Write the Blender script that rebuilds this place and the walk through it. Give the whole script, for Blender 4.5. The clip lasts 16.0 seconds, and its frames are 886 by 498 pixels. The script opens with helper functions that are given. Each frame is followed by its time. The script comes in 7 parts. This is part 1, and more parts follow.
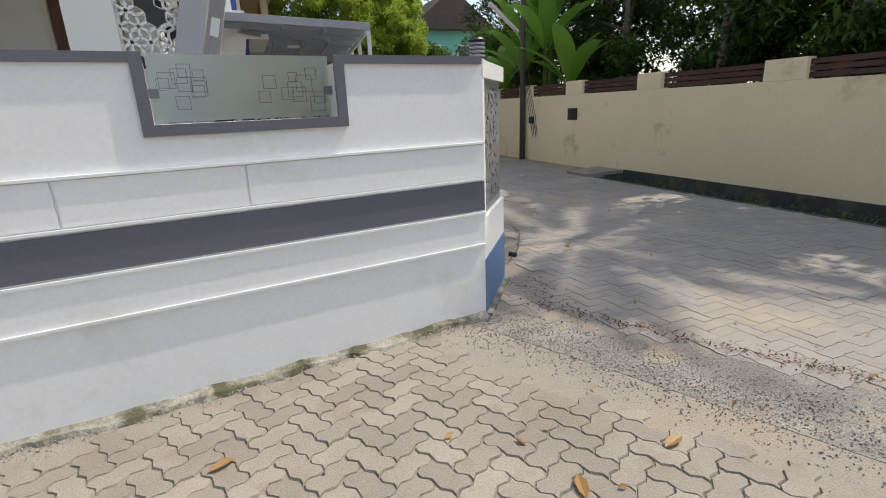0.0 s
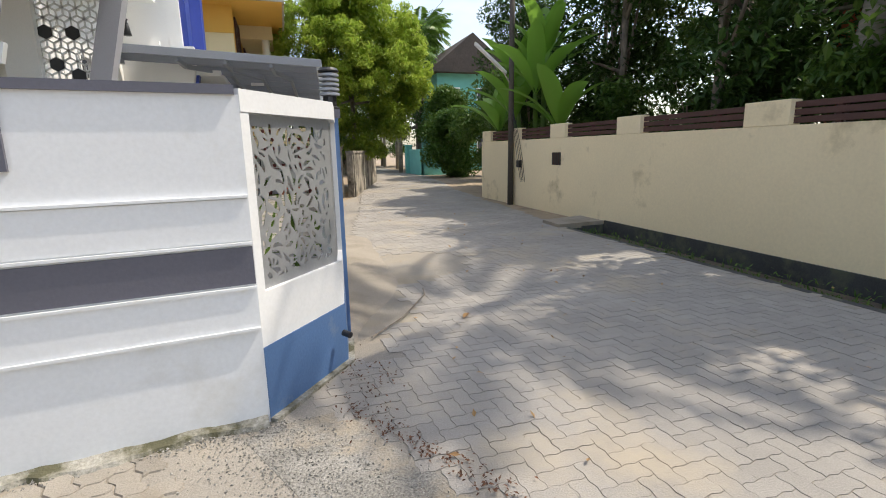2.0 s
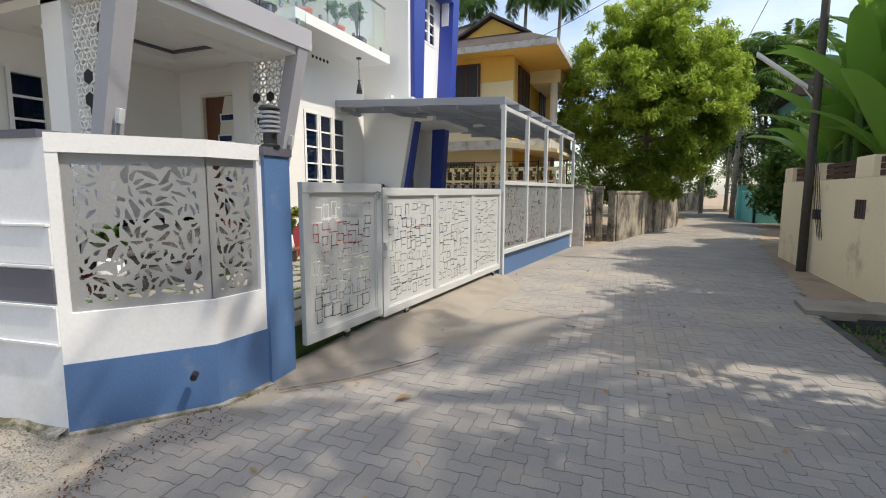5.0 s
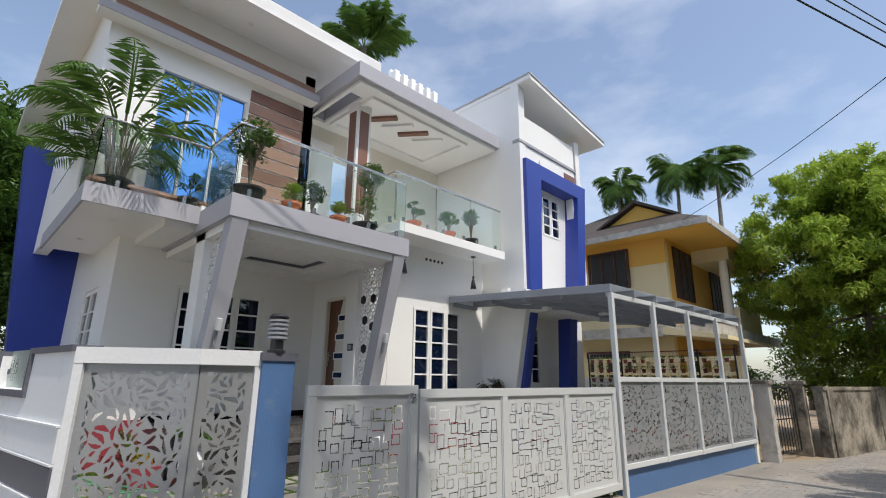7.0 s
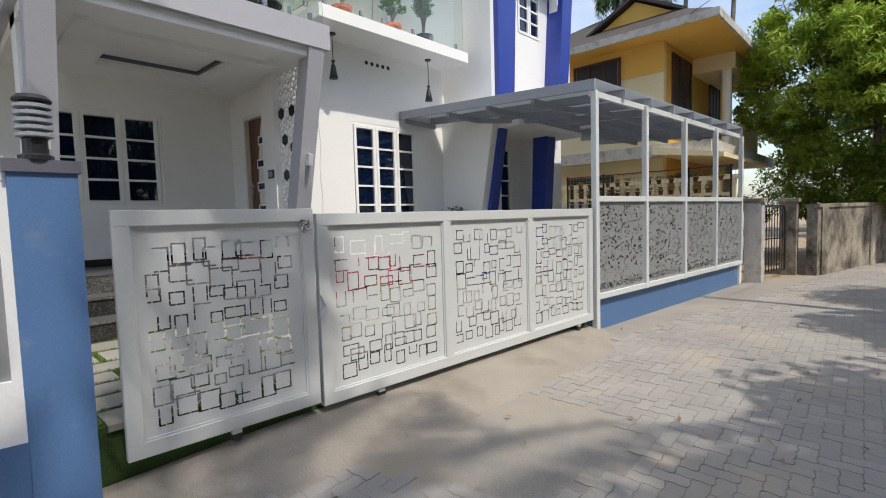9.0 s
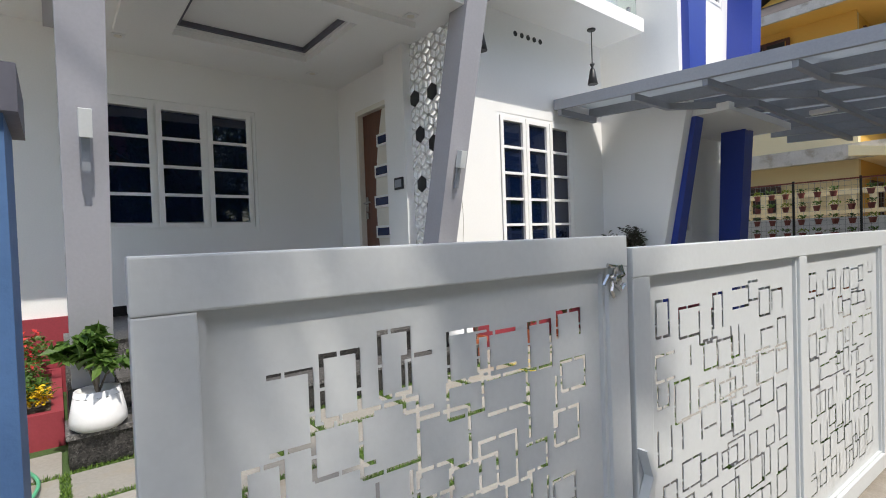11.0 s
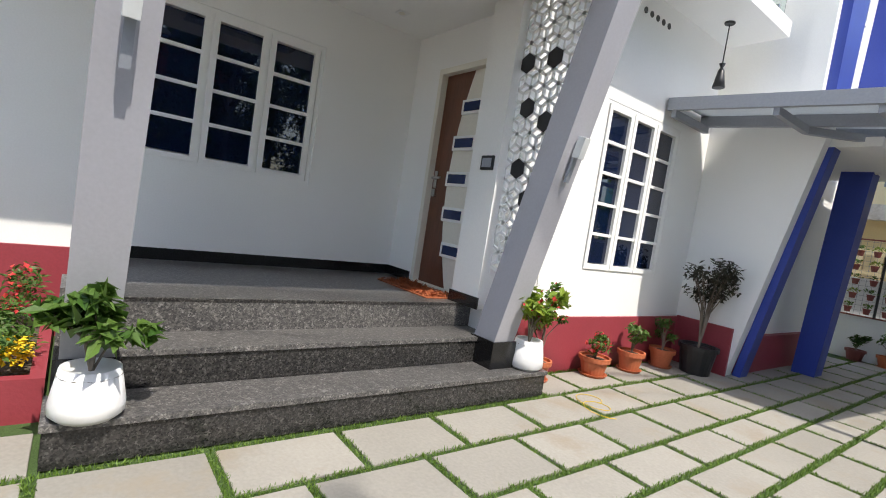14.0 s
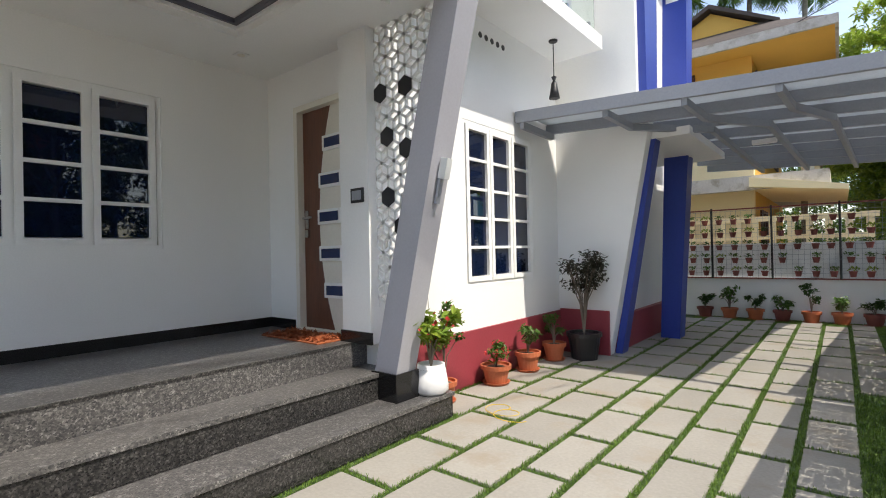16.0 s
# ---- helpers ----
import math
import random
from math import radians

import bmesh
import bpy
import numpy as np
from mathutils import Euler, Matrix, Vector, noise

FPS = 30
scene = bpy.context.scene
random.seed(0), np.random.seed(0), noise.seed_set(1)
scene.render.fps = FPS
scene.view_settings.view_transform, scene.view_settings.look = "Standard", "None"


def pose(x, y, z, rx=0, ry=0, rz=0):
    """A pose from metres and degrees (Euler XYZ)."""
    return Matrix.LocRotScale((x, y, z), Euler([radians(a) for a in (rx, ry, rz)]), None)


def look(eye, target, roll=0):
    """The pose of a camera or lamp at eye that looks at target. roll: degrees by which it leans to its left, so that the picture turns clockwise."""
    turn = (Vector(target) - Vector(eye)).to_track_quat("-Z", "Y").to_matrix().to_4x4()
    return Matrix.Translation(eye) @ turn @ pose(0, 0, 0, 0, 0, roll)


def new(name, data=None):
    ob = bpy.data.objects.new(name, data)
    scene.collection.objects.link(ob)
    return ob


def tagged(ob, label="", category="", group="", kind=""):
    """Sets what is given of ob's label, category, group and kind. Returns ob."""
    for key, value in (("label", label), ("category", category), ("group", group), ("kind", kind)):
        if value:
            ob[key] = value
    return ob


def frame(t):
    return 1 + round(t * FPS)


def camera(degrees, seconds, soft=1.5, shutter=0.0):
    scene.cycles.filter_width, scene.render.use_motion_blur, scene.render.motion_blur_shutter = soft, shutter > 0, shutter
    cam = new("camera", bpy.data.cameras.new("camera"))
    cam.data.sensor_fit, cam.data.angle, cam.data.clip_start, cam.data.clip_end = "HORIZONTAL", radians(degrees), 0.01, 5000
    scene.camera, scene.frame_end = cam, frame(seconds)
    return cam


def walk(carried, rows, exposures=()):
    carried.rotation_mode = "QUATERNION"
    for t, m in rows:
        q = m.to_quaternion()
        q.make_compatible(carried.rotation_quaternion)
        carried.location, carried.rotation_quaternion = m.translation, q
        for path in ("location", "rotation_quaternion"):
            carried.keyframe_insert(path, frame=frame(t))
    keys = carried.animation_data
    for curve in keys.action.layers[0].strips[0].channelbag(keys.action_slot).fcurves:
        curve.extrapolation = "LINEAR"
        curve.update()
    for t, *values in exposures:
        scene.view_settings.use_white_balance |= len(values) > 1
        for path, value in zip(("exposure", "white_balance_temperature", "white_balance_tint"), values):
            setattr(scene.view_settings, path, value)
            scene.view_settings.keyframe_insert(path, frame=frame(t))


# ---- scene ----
cam = camera(84.7, 16.0, soft=1.0)
METRES, EYE, TILT, LEAN, TURN = 11.6, 1.5, 0.0, 0.0, -21.4
ROWS = [
    (0.0, 0.0, 0.0, 0.0, -0.67, -16.22, 2.31),
    (0.5, 0.025, 0.0242, 0.0002, -7.56, -15.27, 3.24),
    (1.0, 0.0614, 0.0413, 0.0, -10.21, -14.69, 3.74),
    (1.5, 0.0948, 0.0622, -0.0014, -6.16, -13.17, 3.62),
    (2.0, 0.1267, 0.0806, -0.0022, 3.75, -11.56, 1.16),
    (2.5, 0.1593, 0.1009, -0.0052, 10.36, -11.57, -1.39),
    (3.0, 0.1964, 0.1295, -0.0113, 18.44, -12.48, -1.38),
    (5.5, 0.3567, 0.2802, -0.0004, 46.54, -3.9, -1.04),
    (6.0, 0.3722, 0.3076, 0.0022, 48.56, -0.22, -1.73),
    (6.5, 0.3795, 0.3388, 0.0053, 56.28, 6.81, -0.6),
    (7.0, 0.3873, 0.3699, 0.009, 65.99, 14.87, -0.59),
    (7.5, 0.376, 0.4024, 0.0055, 68.28, 12.09, 0.95),
    (8.0, 0.3577, 0.4358, -0.0041, 62.78, 1.36, 0.75),
    (10.5, 0.1419, 0.4559, -0.0027, 69.54, -5.36, 1.51),
    (11.0, 0.0949, 0.4457, 0.0039, 72.67, -1.29, 2.04),
    (11.5, 0.0562, 0.4348, 0.0084, 76.37, 1.37, 2.59),
    (12.0, 0.0278, 0.4242, 0.011, 83.14, 1.96, 0.23),
    (12.5, 0.0175, 0.4189, 0.0103, 92.53, -2.25, -4.38),
    (13.0, 0.0192, 0.4193, 0.0076, 96.35, -7.94, -7.52),
    (13.5, 0.0189, 0.4192, 0.0078, 87.92, -9.3, -9.28),
    (14.0, 0.0184, 0.4196, 0.0085, 74.34, -3.68, -8.67),
    (14.5, 0.0186, 0.4191, 0.009, 69.55, -0.11, -6.16),
    (15.0, 0.018, 0.4202, 0.0097, 66.65, 2.17, -3.02),
    (15.5, 0.0199, 0.4191, 0.0107, 64.71, 5.2, -0.37),
    (16.0, 0.0152, 0.4231, 0.0103, 60.71, 0.43, 1.27),
]
walk(cam, [(t, pose(0, 0, EYE, TILT, LEAN, TURN) @ pose(METRES * x, METRES * y, METRES * z, 90 + pitch, roll, yaw)) for t, x, y, z, yaw, pitch, roll in ROWS],
     exposures=[(0, 0.63, 7150, 10), (1, 0.85, 7150, 10), (1.5, 0.93, 7150, 10), (3, 0.93, 7150, 10), (5.5, 0.7, 7000, 10), (6.5, 0.52, 6850, 10), (7, 0.46, 6650, 10), (8, 0.59, 6750, 10), (10.5, 0.62, 6550, 10), (11, 0.87, 6550, 10), (12.5, 1.12, 6850, 10), (14, 1.17, 6650, 10), (16, 1.14, 6850, 10)])

# ---- world, sun ----
SUN_EL, SUN_AZ = 58.0, -3.0          # degrees above the horizon; degrees from +x towards +y
world = bpy.data.worlds.new("world")
scene.world = world
world.use_nodes = True
wn = world.node_tree
sky = wn.nodes.new("ShaderNodeTexSky")
sky.sky_type, sky.sun_disc = "NISHITA", False
sky.sun_elevation, sky.sun_rotation = radians(SUN_EL), radians(90 - SUN_AZ)
sky.air_density, sky.dust_density, sky.ozone_density = 1.0, 1.6, 1.0
# thin bright cloud veils over the whole sky
wtc = wn.nodes.new("ShaderNodeTexCoord")
wmp = wn.nodes.new("ShaderNodeMapping")
wmp.inputs["Scale"].default_value = (1.0, 1.0, 2.4)
wnz = wn.nodes.new("ShaderNodeTexNoise")
wnz.inputs["Scale"].default_value, wnz.inputs["Detail"].default_value, wnz.inputs["Roughness"].default_value = 2.6, 7, 0.55
wcr = wn.nodes.new("ShaderNodeMapRange")
wcr.inputs["From Min"].default_value, wcr.inputs["From Max"].default_value = 0.44, 0.74
wcr.inputs["To Min"].default_value, wcr.inputs["To Max"].default_value = 0.06, 0.5
wmx = wn.nodes.new("ShaderNodeMix")
wmx.data_type = "RGBA"
wmx.inputs["B"].default_value = (5.4, 5.7, 6.2, 1)
wn.links.new(wtc.outputs["Generated"], wmp.inputs["Vector"])
wn.links.new(wmp.outputs[0], wnz.inputs["Vector"])
wn.links.new(wnz.outputs[0], wcr.inputs["Value"])
wn.links.new(wcr.outputs[0], wmx.inputs["Factor"])
wn.links.new(sky.outputs["Color"], wmx.inputs["A"])
wn.links.new(wmx.outputs["Result"], wn.nodes["Background"].inputs["Color"])
wn.nodes["Background"].inputs["Strength"].default_value = 0.15
sun = new("sun", bpy.data.lights.new("sun", "SUN"))
sun.data.energy, sun.data.angle, sun.data.color = 2.3, radians(0.55), (1.0, 0.95, 0.87)
ca, sa = math.cos(radians(SUN_EL)), math.sin(radians(SUN_EL))
SUN_DIR = Vector((ca * math.cos(radians(SUN_AZ)), ca * math.sin(radians(SUN_AZ)), sa))
sun.matrix_world = look(SUN_DIR * 60, (0, 0, 0))


# ---- materials ----
def mat(name, color, rough=0.6, metal=0.0, vary=0.06, grain=60.0, blotch=1.3, bump=0.15, dirt=None, dirt_amount=0.0,
        dirt_scale=1.0, rnd=0.0, spec=0.5, stretch=(1, 1, 1), coat=0.0, island=False):
    """Principled surface with two scales of tone variation, stains and fine relief."""
    m = bpy.data.materials.new(name)
    m.use_nodes = True
    nt = m.node_tree
    N, L = nt.nodes, nt.links
    b = N["Principled BSDF"]
    b.inputs["Roughness"].default_value, b.inputs["Metallic"].default_value = rough, metal
    b.inputs["Specular IOR Level"].default_value = spec
    b.inputs["Coat Weight"].default_value = coat
    tc = N.new("ShaderNodeNewGeometry")
    mp = N.new("ShaderNodeMapping")
    mp.inputs["Scale"].default_value = stretch
    L.new(tc.outputs["Position"], mp.inputs["Vector"])
    n1, n2 = N.new("ShaderNodeTexNoise"), N.new("ShaderNodeTexNoise")
    n1.inputs["Scale"].default_value, n1.inputs["Detail"].default_value = grain, 6
    n2.inputs["Scale"].default_value, n2.inputs["Detail"].default_value = blotch, 5
    L.new(mp.outputs[0], n1.inputs["Vector"]), L.new(mp.outputs[0], n2.inputs["Vector"])
    add = N.new("ShaderNodeMath")
    add.operation = "ADD"
    L.new(n1.outputs[0], add.inputs[0]), L.new(n2.outputs[0], add.inputs[1])
    mr = N.new("ShaderNodeMapRange")
    mr.inputs["From Min"].default_value, mr.inputs["From Max"].default_value = 0.6, 1.4
    mr.inputs["To Min"].default_value, mr.inputs["To Max"].default_value = 1 - 2 * vary, 1 + 2 * vary
    L.new(add.outputs[0], mr.inputs["Value"])
    src = mr.outputs[0]
    if rnd:
        oi = N.new("ShaderNodeObjectInfo")
        r2 = N.new("ShaderNodeMapRange")
        r2.inputs["To Min"].default_value, r2.inputs["To Max"].default_value = 1 - rnd, 1 + rnd
        L.new(tc.outputs["Random Per Island"] if island else oi.outputs["Random"], r2.inputs["Value"])
        ml = N.new("ShaderNodeMath")
        ml.operation = "MULTIPLY"
        L.new(src, ml.inputs[0]), L.new(r2.outputs[0], ml.inputs[1])
        src = ml.outputs[0]
    vm = N.new("ShaderNodeVectorMath")
    vm.operation = "SCALE"
    vm.inputs[0].default_value = color[:3]
    L.new(src, vm.inputs["Scale"])
    col = vm.outputs[0]
    if dirt:
        n3 = N.new("ShaderNodeTexNoise")
        n3.inputs["Scale"].default_value, n3.inputs["Detail"].default_value, n3.inputs["Roughness"].default_value = dirt_scale, 8, 0.65
        L.new(mp.outputs[0], n3.inputs["Vector"])
        r3 = N.new("ShaderNodeMapRange")
        r3.inputs["From Min"].default_value, r3.inputs["From Max"].default_value = 0.62 - dirt_amount * 0.3, 0.75 - dirt_amount * 0.2
        L.new(n3.outputs[0], r3.inputs["Value"])
        mx = N.new("ShaderNodeMix")
        mx.data_type = "RGBA"
        mx.inputs["B"].default_value = (*dirt, 1)
        L.new(r3.outputs[0], mx.inputs["Factor"]), L.new(col, mx.inputs["A"])
        col = mx.outputs["Result"]
    L.new(col, b.inputs["Base Color"])
    if bump:
        bp = N.new("ShaderNodeBump")
        bp.inputs["Strength"].default_value, bp.inputs["Distance"].default_value = bump, 0.01
        L.new(n1.outputs[0], bp.inputs["Height"])
        L.new(bp.outputs[0], b.inputs["Normal"])
    return m


def leaf_mat(name, a, b_, through_=0.35, rough=0.45):
    """Leaf: tone by island, some light passes through."""
    m = bpy.data.materials.new(name)
    m.use_nodes = True
    N, L = m.node_tree.nodes, m.node_tree.links
    b = N["Principled BSDF"]
    b.inputs["Roughness"].default_value = rough
    b.inputs["Specular IOR Level"].default_value = 0.35
    g = N.new("ShaderNodeNewGeometry")
    mx = N.new("ShaderNodeMix")
    mx.data_type = "RGBA"
    mx.inputs["A"].default_value, mx.inputs["B"].default_value = (*a, 1), (*b_, 1)
    L.new(g.outputs["Random Per Island"], mx.inputs["Factor"])
    L.new(mx.outputs["Result"], b.inputs["Base Color"])
    tr = N.new("ShaderNodeBsdfTranslucent")
    L.new(mx.outputs["Result"], tr.inputs["Color"])
    ms = N.new("ShaderNodeMixShader")
    ms.inputs["Fac"].default_value = through_
    L.new(b.outputs[0], ms.inputs[1]), L.new(tr.outputs[0], ms.inputs[2])
    L.new(ms.outputs[0], N["Material Output"].inputs["Surface"])
    return m


def glass_mat(name, tint, rough=0.02, ior=1.45):
    m = bpy.data.materials.new(name)
    m.use_nodes = True
    b = m.node_tree.nodes["Principled BSDF"]
    b.inputs["Base Color"].default_value = (*tint, 1)
    b.inputs["Roughness"].default_value, b.inputs["IOR"].default_value = rough, ior
    b.inputs["Transmission Weight"].default_value = 1.0
    return m


M_WHITE = mat("white_paint", (0.88, 0.88, 0.865), 0.55, vary=0.02, grain=90, blotch=0.9, bump=0.08)
M_WHITE_OUT = mat("white_wall_paint", (0.78, 0.79, 0.80), 0.6, vary=0.03, grain=45, blotch=0.8, bump=0.05, dirt=(0.66, 0.65, 0.62), dirt_amount=0.1, dirt_scale=1.1)
M_CREAM = mat("cream_paint", (0.78, 0.75, 0.67), 0.6, vary=0.03)
M_GREY = mat("grey_paint", (0.42, 0.42, 0.46), 0.5, vary=0.03, bump=0.06)
M_DGREY = mat("dark_grey_paint", (0.115, 0.115, 0.145), 0.5, vary=0.05, bump=0.1)
M_BLUE = mat("blue_paint", (0.085, 0.175, 0.36), 0.5, vary=0.05, bump=0.15, dirt=(0.2, 0.26, 0.36), dirt_amount=0.1, dirt_scale=2.0)
M_BLUE2 = mat("deep_blue_paint", (0.028, 0.058, 0.33), 0.4, vary=0.05, bump=0.05)
M_RED = mat("maroon_paint", (0.30, 0.045, 0.06), 0.5, vary=0.06, bump=0.1)
M_YWALL = mat("pale_yellow_wall", (0.86, 0.73, 0.49), 0.75, vary=0.035, grain=30, blotch=0.7, bump=0.12, dirt=(0.50, 0.40, 0.22), dirt_amount=0.10, dirt_scale=0.9)
M_BLACKBASE = mat("black_plinth", (0.045, 0.048, 0.05), 0.75, vary=0.2, bump=0.3, dirt=(0.10, 0.11, 0.07), dirt_amount=0.4, dirt_scale=3)
M_WOODRAIL = mat("dark_red_wood", (0.075, 0.03, 0.025), 0.6, vary=0.15, stretch=(4, 1, 4), grain=25)
M_CONC = mat("concrete", (0.30, 0.265, 0.22), 0.85, vary=0.1, grain=80, blotch=2, bump=0.5, dirt=(0.22, 0.19, 0.15), dirt_amount=0.35, dirt_scale=1.6)
M_CONCW = mat("old_lime_concrete", (0.50, 0.48, 0.45), 0.85, vary=0.1, grain=70, blotch=3, bump=0.5, dirt=(0.3, 0.27, 0.22), dirt_amount=0.4, dirt_scale=4)
M_ROAD = mat("worn_road_bed", (0.295, 0.27, 0.235), 0.9, vary=0.14, grain=110, blotch=1.1, bump=0.6, dirt=(0.33, 0.28, 0.21), dirt_amount=0.45, dirt_scale=0.55)
M_PAVER = mat("road_paver", (0.31, 0.29, 0.265), 0.85, vary=0.10, grain=120, blotch=1.2, bump=0.5, dirt=(0.40, 0.345, 0.27), dirt_amount=0.32, dirt_scale=0.7, rnd=0.06, island=True)
M_PAVER2 = mat("sandy_paver", (0.30, 0.27, 0.23), 0.85, vary=0.12, grain=110, blotch=2.0, bump=0.5, dirt=(0.25, 0.21, 0.16), dirt_amount=0.25, dirt_scale=2.5, rnd=0.14)
M_PAVER2J = mat("sandy_paver_far", (0.30, 0.27, 0.23), 0.85, vary=0.12, grain=110, blotch=2.0, bump=0.5, dirt=(0.25, 0.21, 0.16), dirt_amount=0.25, dirt_scale=2.5, rnd=0.14, island=True)
M_SOIL = mat("dark_soil", (0.11, 0.085, 0.06), 0.95, vary=0.3, grain=60, bump=0.8)
M_SAND = mat("sandy_earth", (0.34, 0.26, 0.18), 0.95, vary=0.12, grain=90, blotch=1.5, bump=0.6, dirt=(0.2, 0.16, 0.11), dirt_amount=0.3, dirt_scale=1.2)
M_TILE = mat("court_stone_slab", (0.295, 0.278, 0.245), 0.7, vary=0.07, grain=50, blotch=1.8, bump=0.2, dirt=(0.28, 0.24, 0.185), dirt_amount=0.3, dirt_scale=2.4, rnd=0.09)
M_TURF = leaf_mat("turf_blade", (0.075, 0.15, 0.015), (0.17, 0.27, 0.05), 0.3)
M_TURFBED = mat("turf_bed", (0.055, 0.10, 0.025), 0.95, vary=0.25, grain=150, bump=0.8)
M_STEEL = mat("white_painted_steel", (0.66, 0.68, 0.68), 0.4, vary=0.02, bump=0.04)
M_SCREEN = mat("grey_sheet_metal", (0.36, 0.37, 0.38), 0.38, metal=0.35, vary=0.05, bump=0.03)
M_GATE = mat("gate_sheet_paint", (0.60, 0.62, 0.62), 0.38, vary=0.02, bump=0.04)
M_ROOFST = mat("grey_painted_steel", (0.30, 0.32, 0.36), 0.5, vary=0.05, bump=0.06)
M_BLACK = mat("black_plastic", (0.02, 0.02, 0.022), 0.4, vary=0.05, bump=0.05)
M_CHROME = mat("brushed_steel", (0.55, 0.55, 0.54), 0.25, metal=1.0, vary=0.03, bump=0.03)
M_DOOR = mat("brown_teak_door", (0.13, 0.045, 0.022), 0.4, vary=0.18, grain=14, blotch=2, bump=0.08, stretch=(5, 5, 0.5), coat=0.3)
M_TERRA = mat("terracotta_plastic", (0.46, 0.13, 0.055), 0.55, vary=0.08, bump=0.1)
M_POTWHITE = mat("white_plastic", (0.80, 0.80, 0.80), 0.35, vary=0.02, bump=0.03)
M_POTRED = mat("dark_red_plastic", (0.22, 0.06, 0.05), 0.5, vary=0.08)
M_BROWNTILE = mat("brown_cladding", (0.22, 0.11, 0.08), 0.55, vary=0.1)
M_PINKB = mat("pinkish_brown_trim", (0.38, 0.22, 0.165), 0.5, vary=0.06)
M_BARK = mat("bark", (0.20, 0.165, 0.13), 0.9, vary=0.25, grain=18, blotch=3, bump=0.8, stretch=(1, 1, 0.35))
M_PALMBARK = mat("palm_bark", (0.27, 0.25, 0.21), 0.9, vary=0.2, grain=9, blotch=1.5, bump=0.6, stretch=(1, 1, 3))
M_POLE = mat("weathered_pole", (0.085, 0.072, 0.06), 0.85, vary=0.2, bump=0.5, stretch=(1, 1, 0.3))
M_OLDWALL = mat("stained_old_wall", (0.36, 0.32, 0.26), 0.9, vary=0.22, grain=14, blotch=1.6, bump=0.6, dirt=(0.055, 0.047, 0.037), dirt_amount=0.62, dirt_scale=1.5, stretch=(1, 1, 0.8))
M_YHOUSE = mat("ochre_house_paint", (0.74, 0.44, 0.09), 0.7, vary=0.08, blotch=0.6)
M_YHOUSE2 = mat("pale_cream_house_paint", (0.80, 0.69, 0.43), 0.7, vary=0.06, blotch=0.6)
M_ROOFTILE = mat("brown_roof_tile", (0.075, 0.06, 0.052), 0.8, vary=0.2, grain=12, bump=0.5, dirt=(0.06, 0.05, 0.045), dirt_amount=0.4)
M_TURQ = mat("turquoise_paint", (0.16, 0.50, 0.45), 0.7, vary=0.08)
M_ORANGE = mat("orange_red_paint", (0.55, 0.12, 0.05), 0.65, vary=0.08)
M_INT = mat("room_wall", (0.3, 0.3, 0.3), 0.8)
M_HOSE = mat("green_hose", (0.10, 0.40, 0.22), 0.4, vary=0.05, bump=0.03)
M_COIR = mat("coir_orange", (0.30, 0.085, 0.03), 0.95, vary=0.35, grain=45, bump=0.8)
M_GLASS_DARK = glass_mat("tinted_window_glass", (0.003, 0.009, 0.036))
M_GLASS_DARK.node_tree.nodes["Principled BSDF"].inputs["Transmission Weight"].default_value = 0.15
M_GLASS_DARK.node_tree.nodes["Principled BSDF"].inputs["Coat Weight"].default_value = 0.6
M_GLASS_DARK.node_tree.nodes["Principled BSDF"].inputs["Coat Roughness"].default_value = 0.02
# coated panes: the blue of the reflected sky is put into the base colour
M_GLASS_BLUE = mat("blue_reflective_glass", (0.16, 0.38, 0.80), 0.04, metal=0.85, vary=0.02, bump=0)
M_GLASS_RAIL = glass_mat("clear_green_glass", (0.86, 0.95, 0.91))
M_FROST = glass_mat("frosted_glass", (0.80, 0.92, 0.87), 0.35)
M_LEAF_DK = leaf_mat("dark_leaf", (0.025, 0.065, 0.014), (0.07, 0.14, 0.03))
M_LEAF_MD = leaf_mat("mid_leaf", (0.05, 0.12, 0.02), (0.13, 0.22, 0.045))
M_LEAF_LT = leaf_mat("light_leaf", (0.15, 0.25, 0.03), (0.30, 0.38, 0.05))
M_LEAF_YOUNG_SUN = leaf_mat("sunlit_young_mango_leaf", (0.26, 0.40, 0.05), (0.46, 0.55, 0.10), 0.4)
M_LEAF_PALM = leaf_mat("palm_leaf", (0.06, 0.14, 0.025), (0.15, 0.26, 0.05))
M_LEAF_BAN = leaf_mat("banana_leaf", (0.16, 0.34, 0.04), (0.24, 0.44, 0.07), 0.45)
M_LEAF_PUR = leaf_mat("purple_green_leaf", (0.045, 0.05, 0.03), (0.08, 0.07, 0.05))
M_FL_YEL = leaf_mat("yellow_petal", (0.75, 0.50, 0.02), (0.85, 0.62, 0.04), 0.2)
M_FL_RED = leaf_mat("red_petal", (0.55, 0.03, 0.04), (0.65, 0.08, 0.06), 0.2)
M_DRYLEAF = leaf_mat("dry_leaf", (0.30, 0.17, 0.07), (0.45, 0.27, 0.12), 0.2)
M_SIGN = mat("pink_signboard", (0.62, 0.45, 0.42), 0.6)
M_SIGNTXT = mat("red_sign_paint", (0.5, 0.05, 0.04), 0.6)


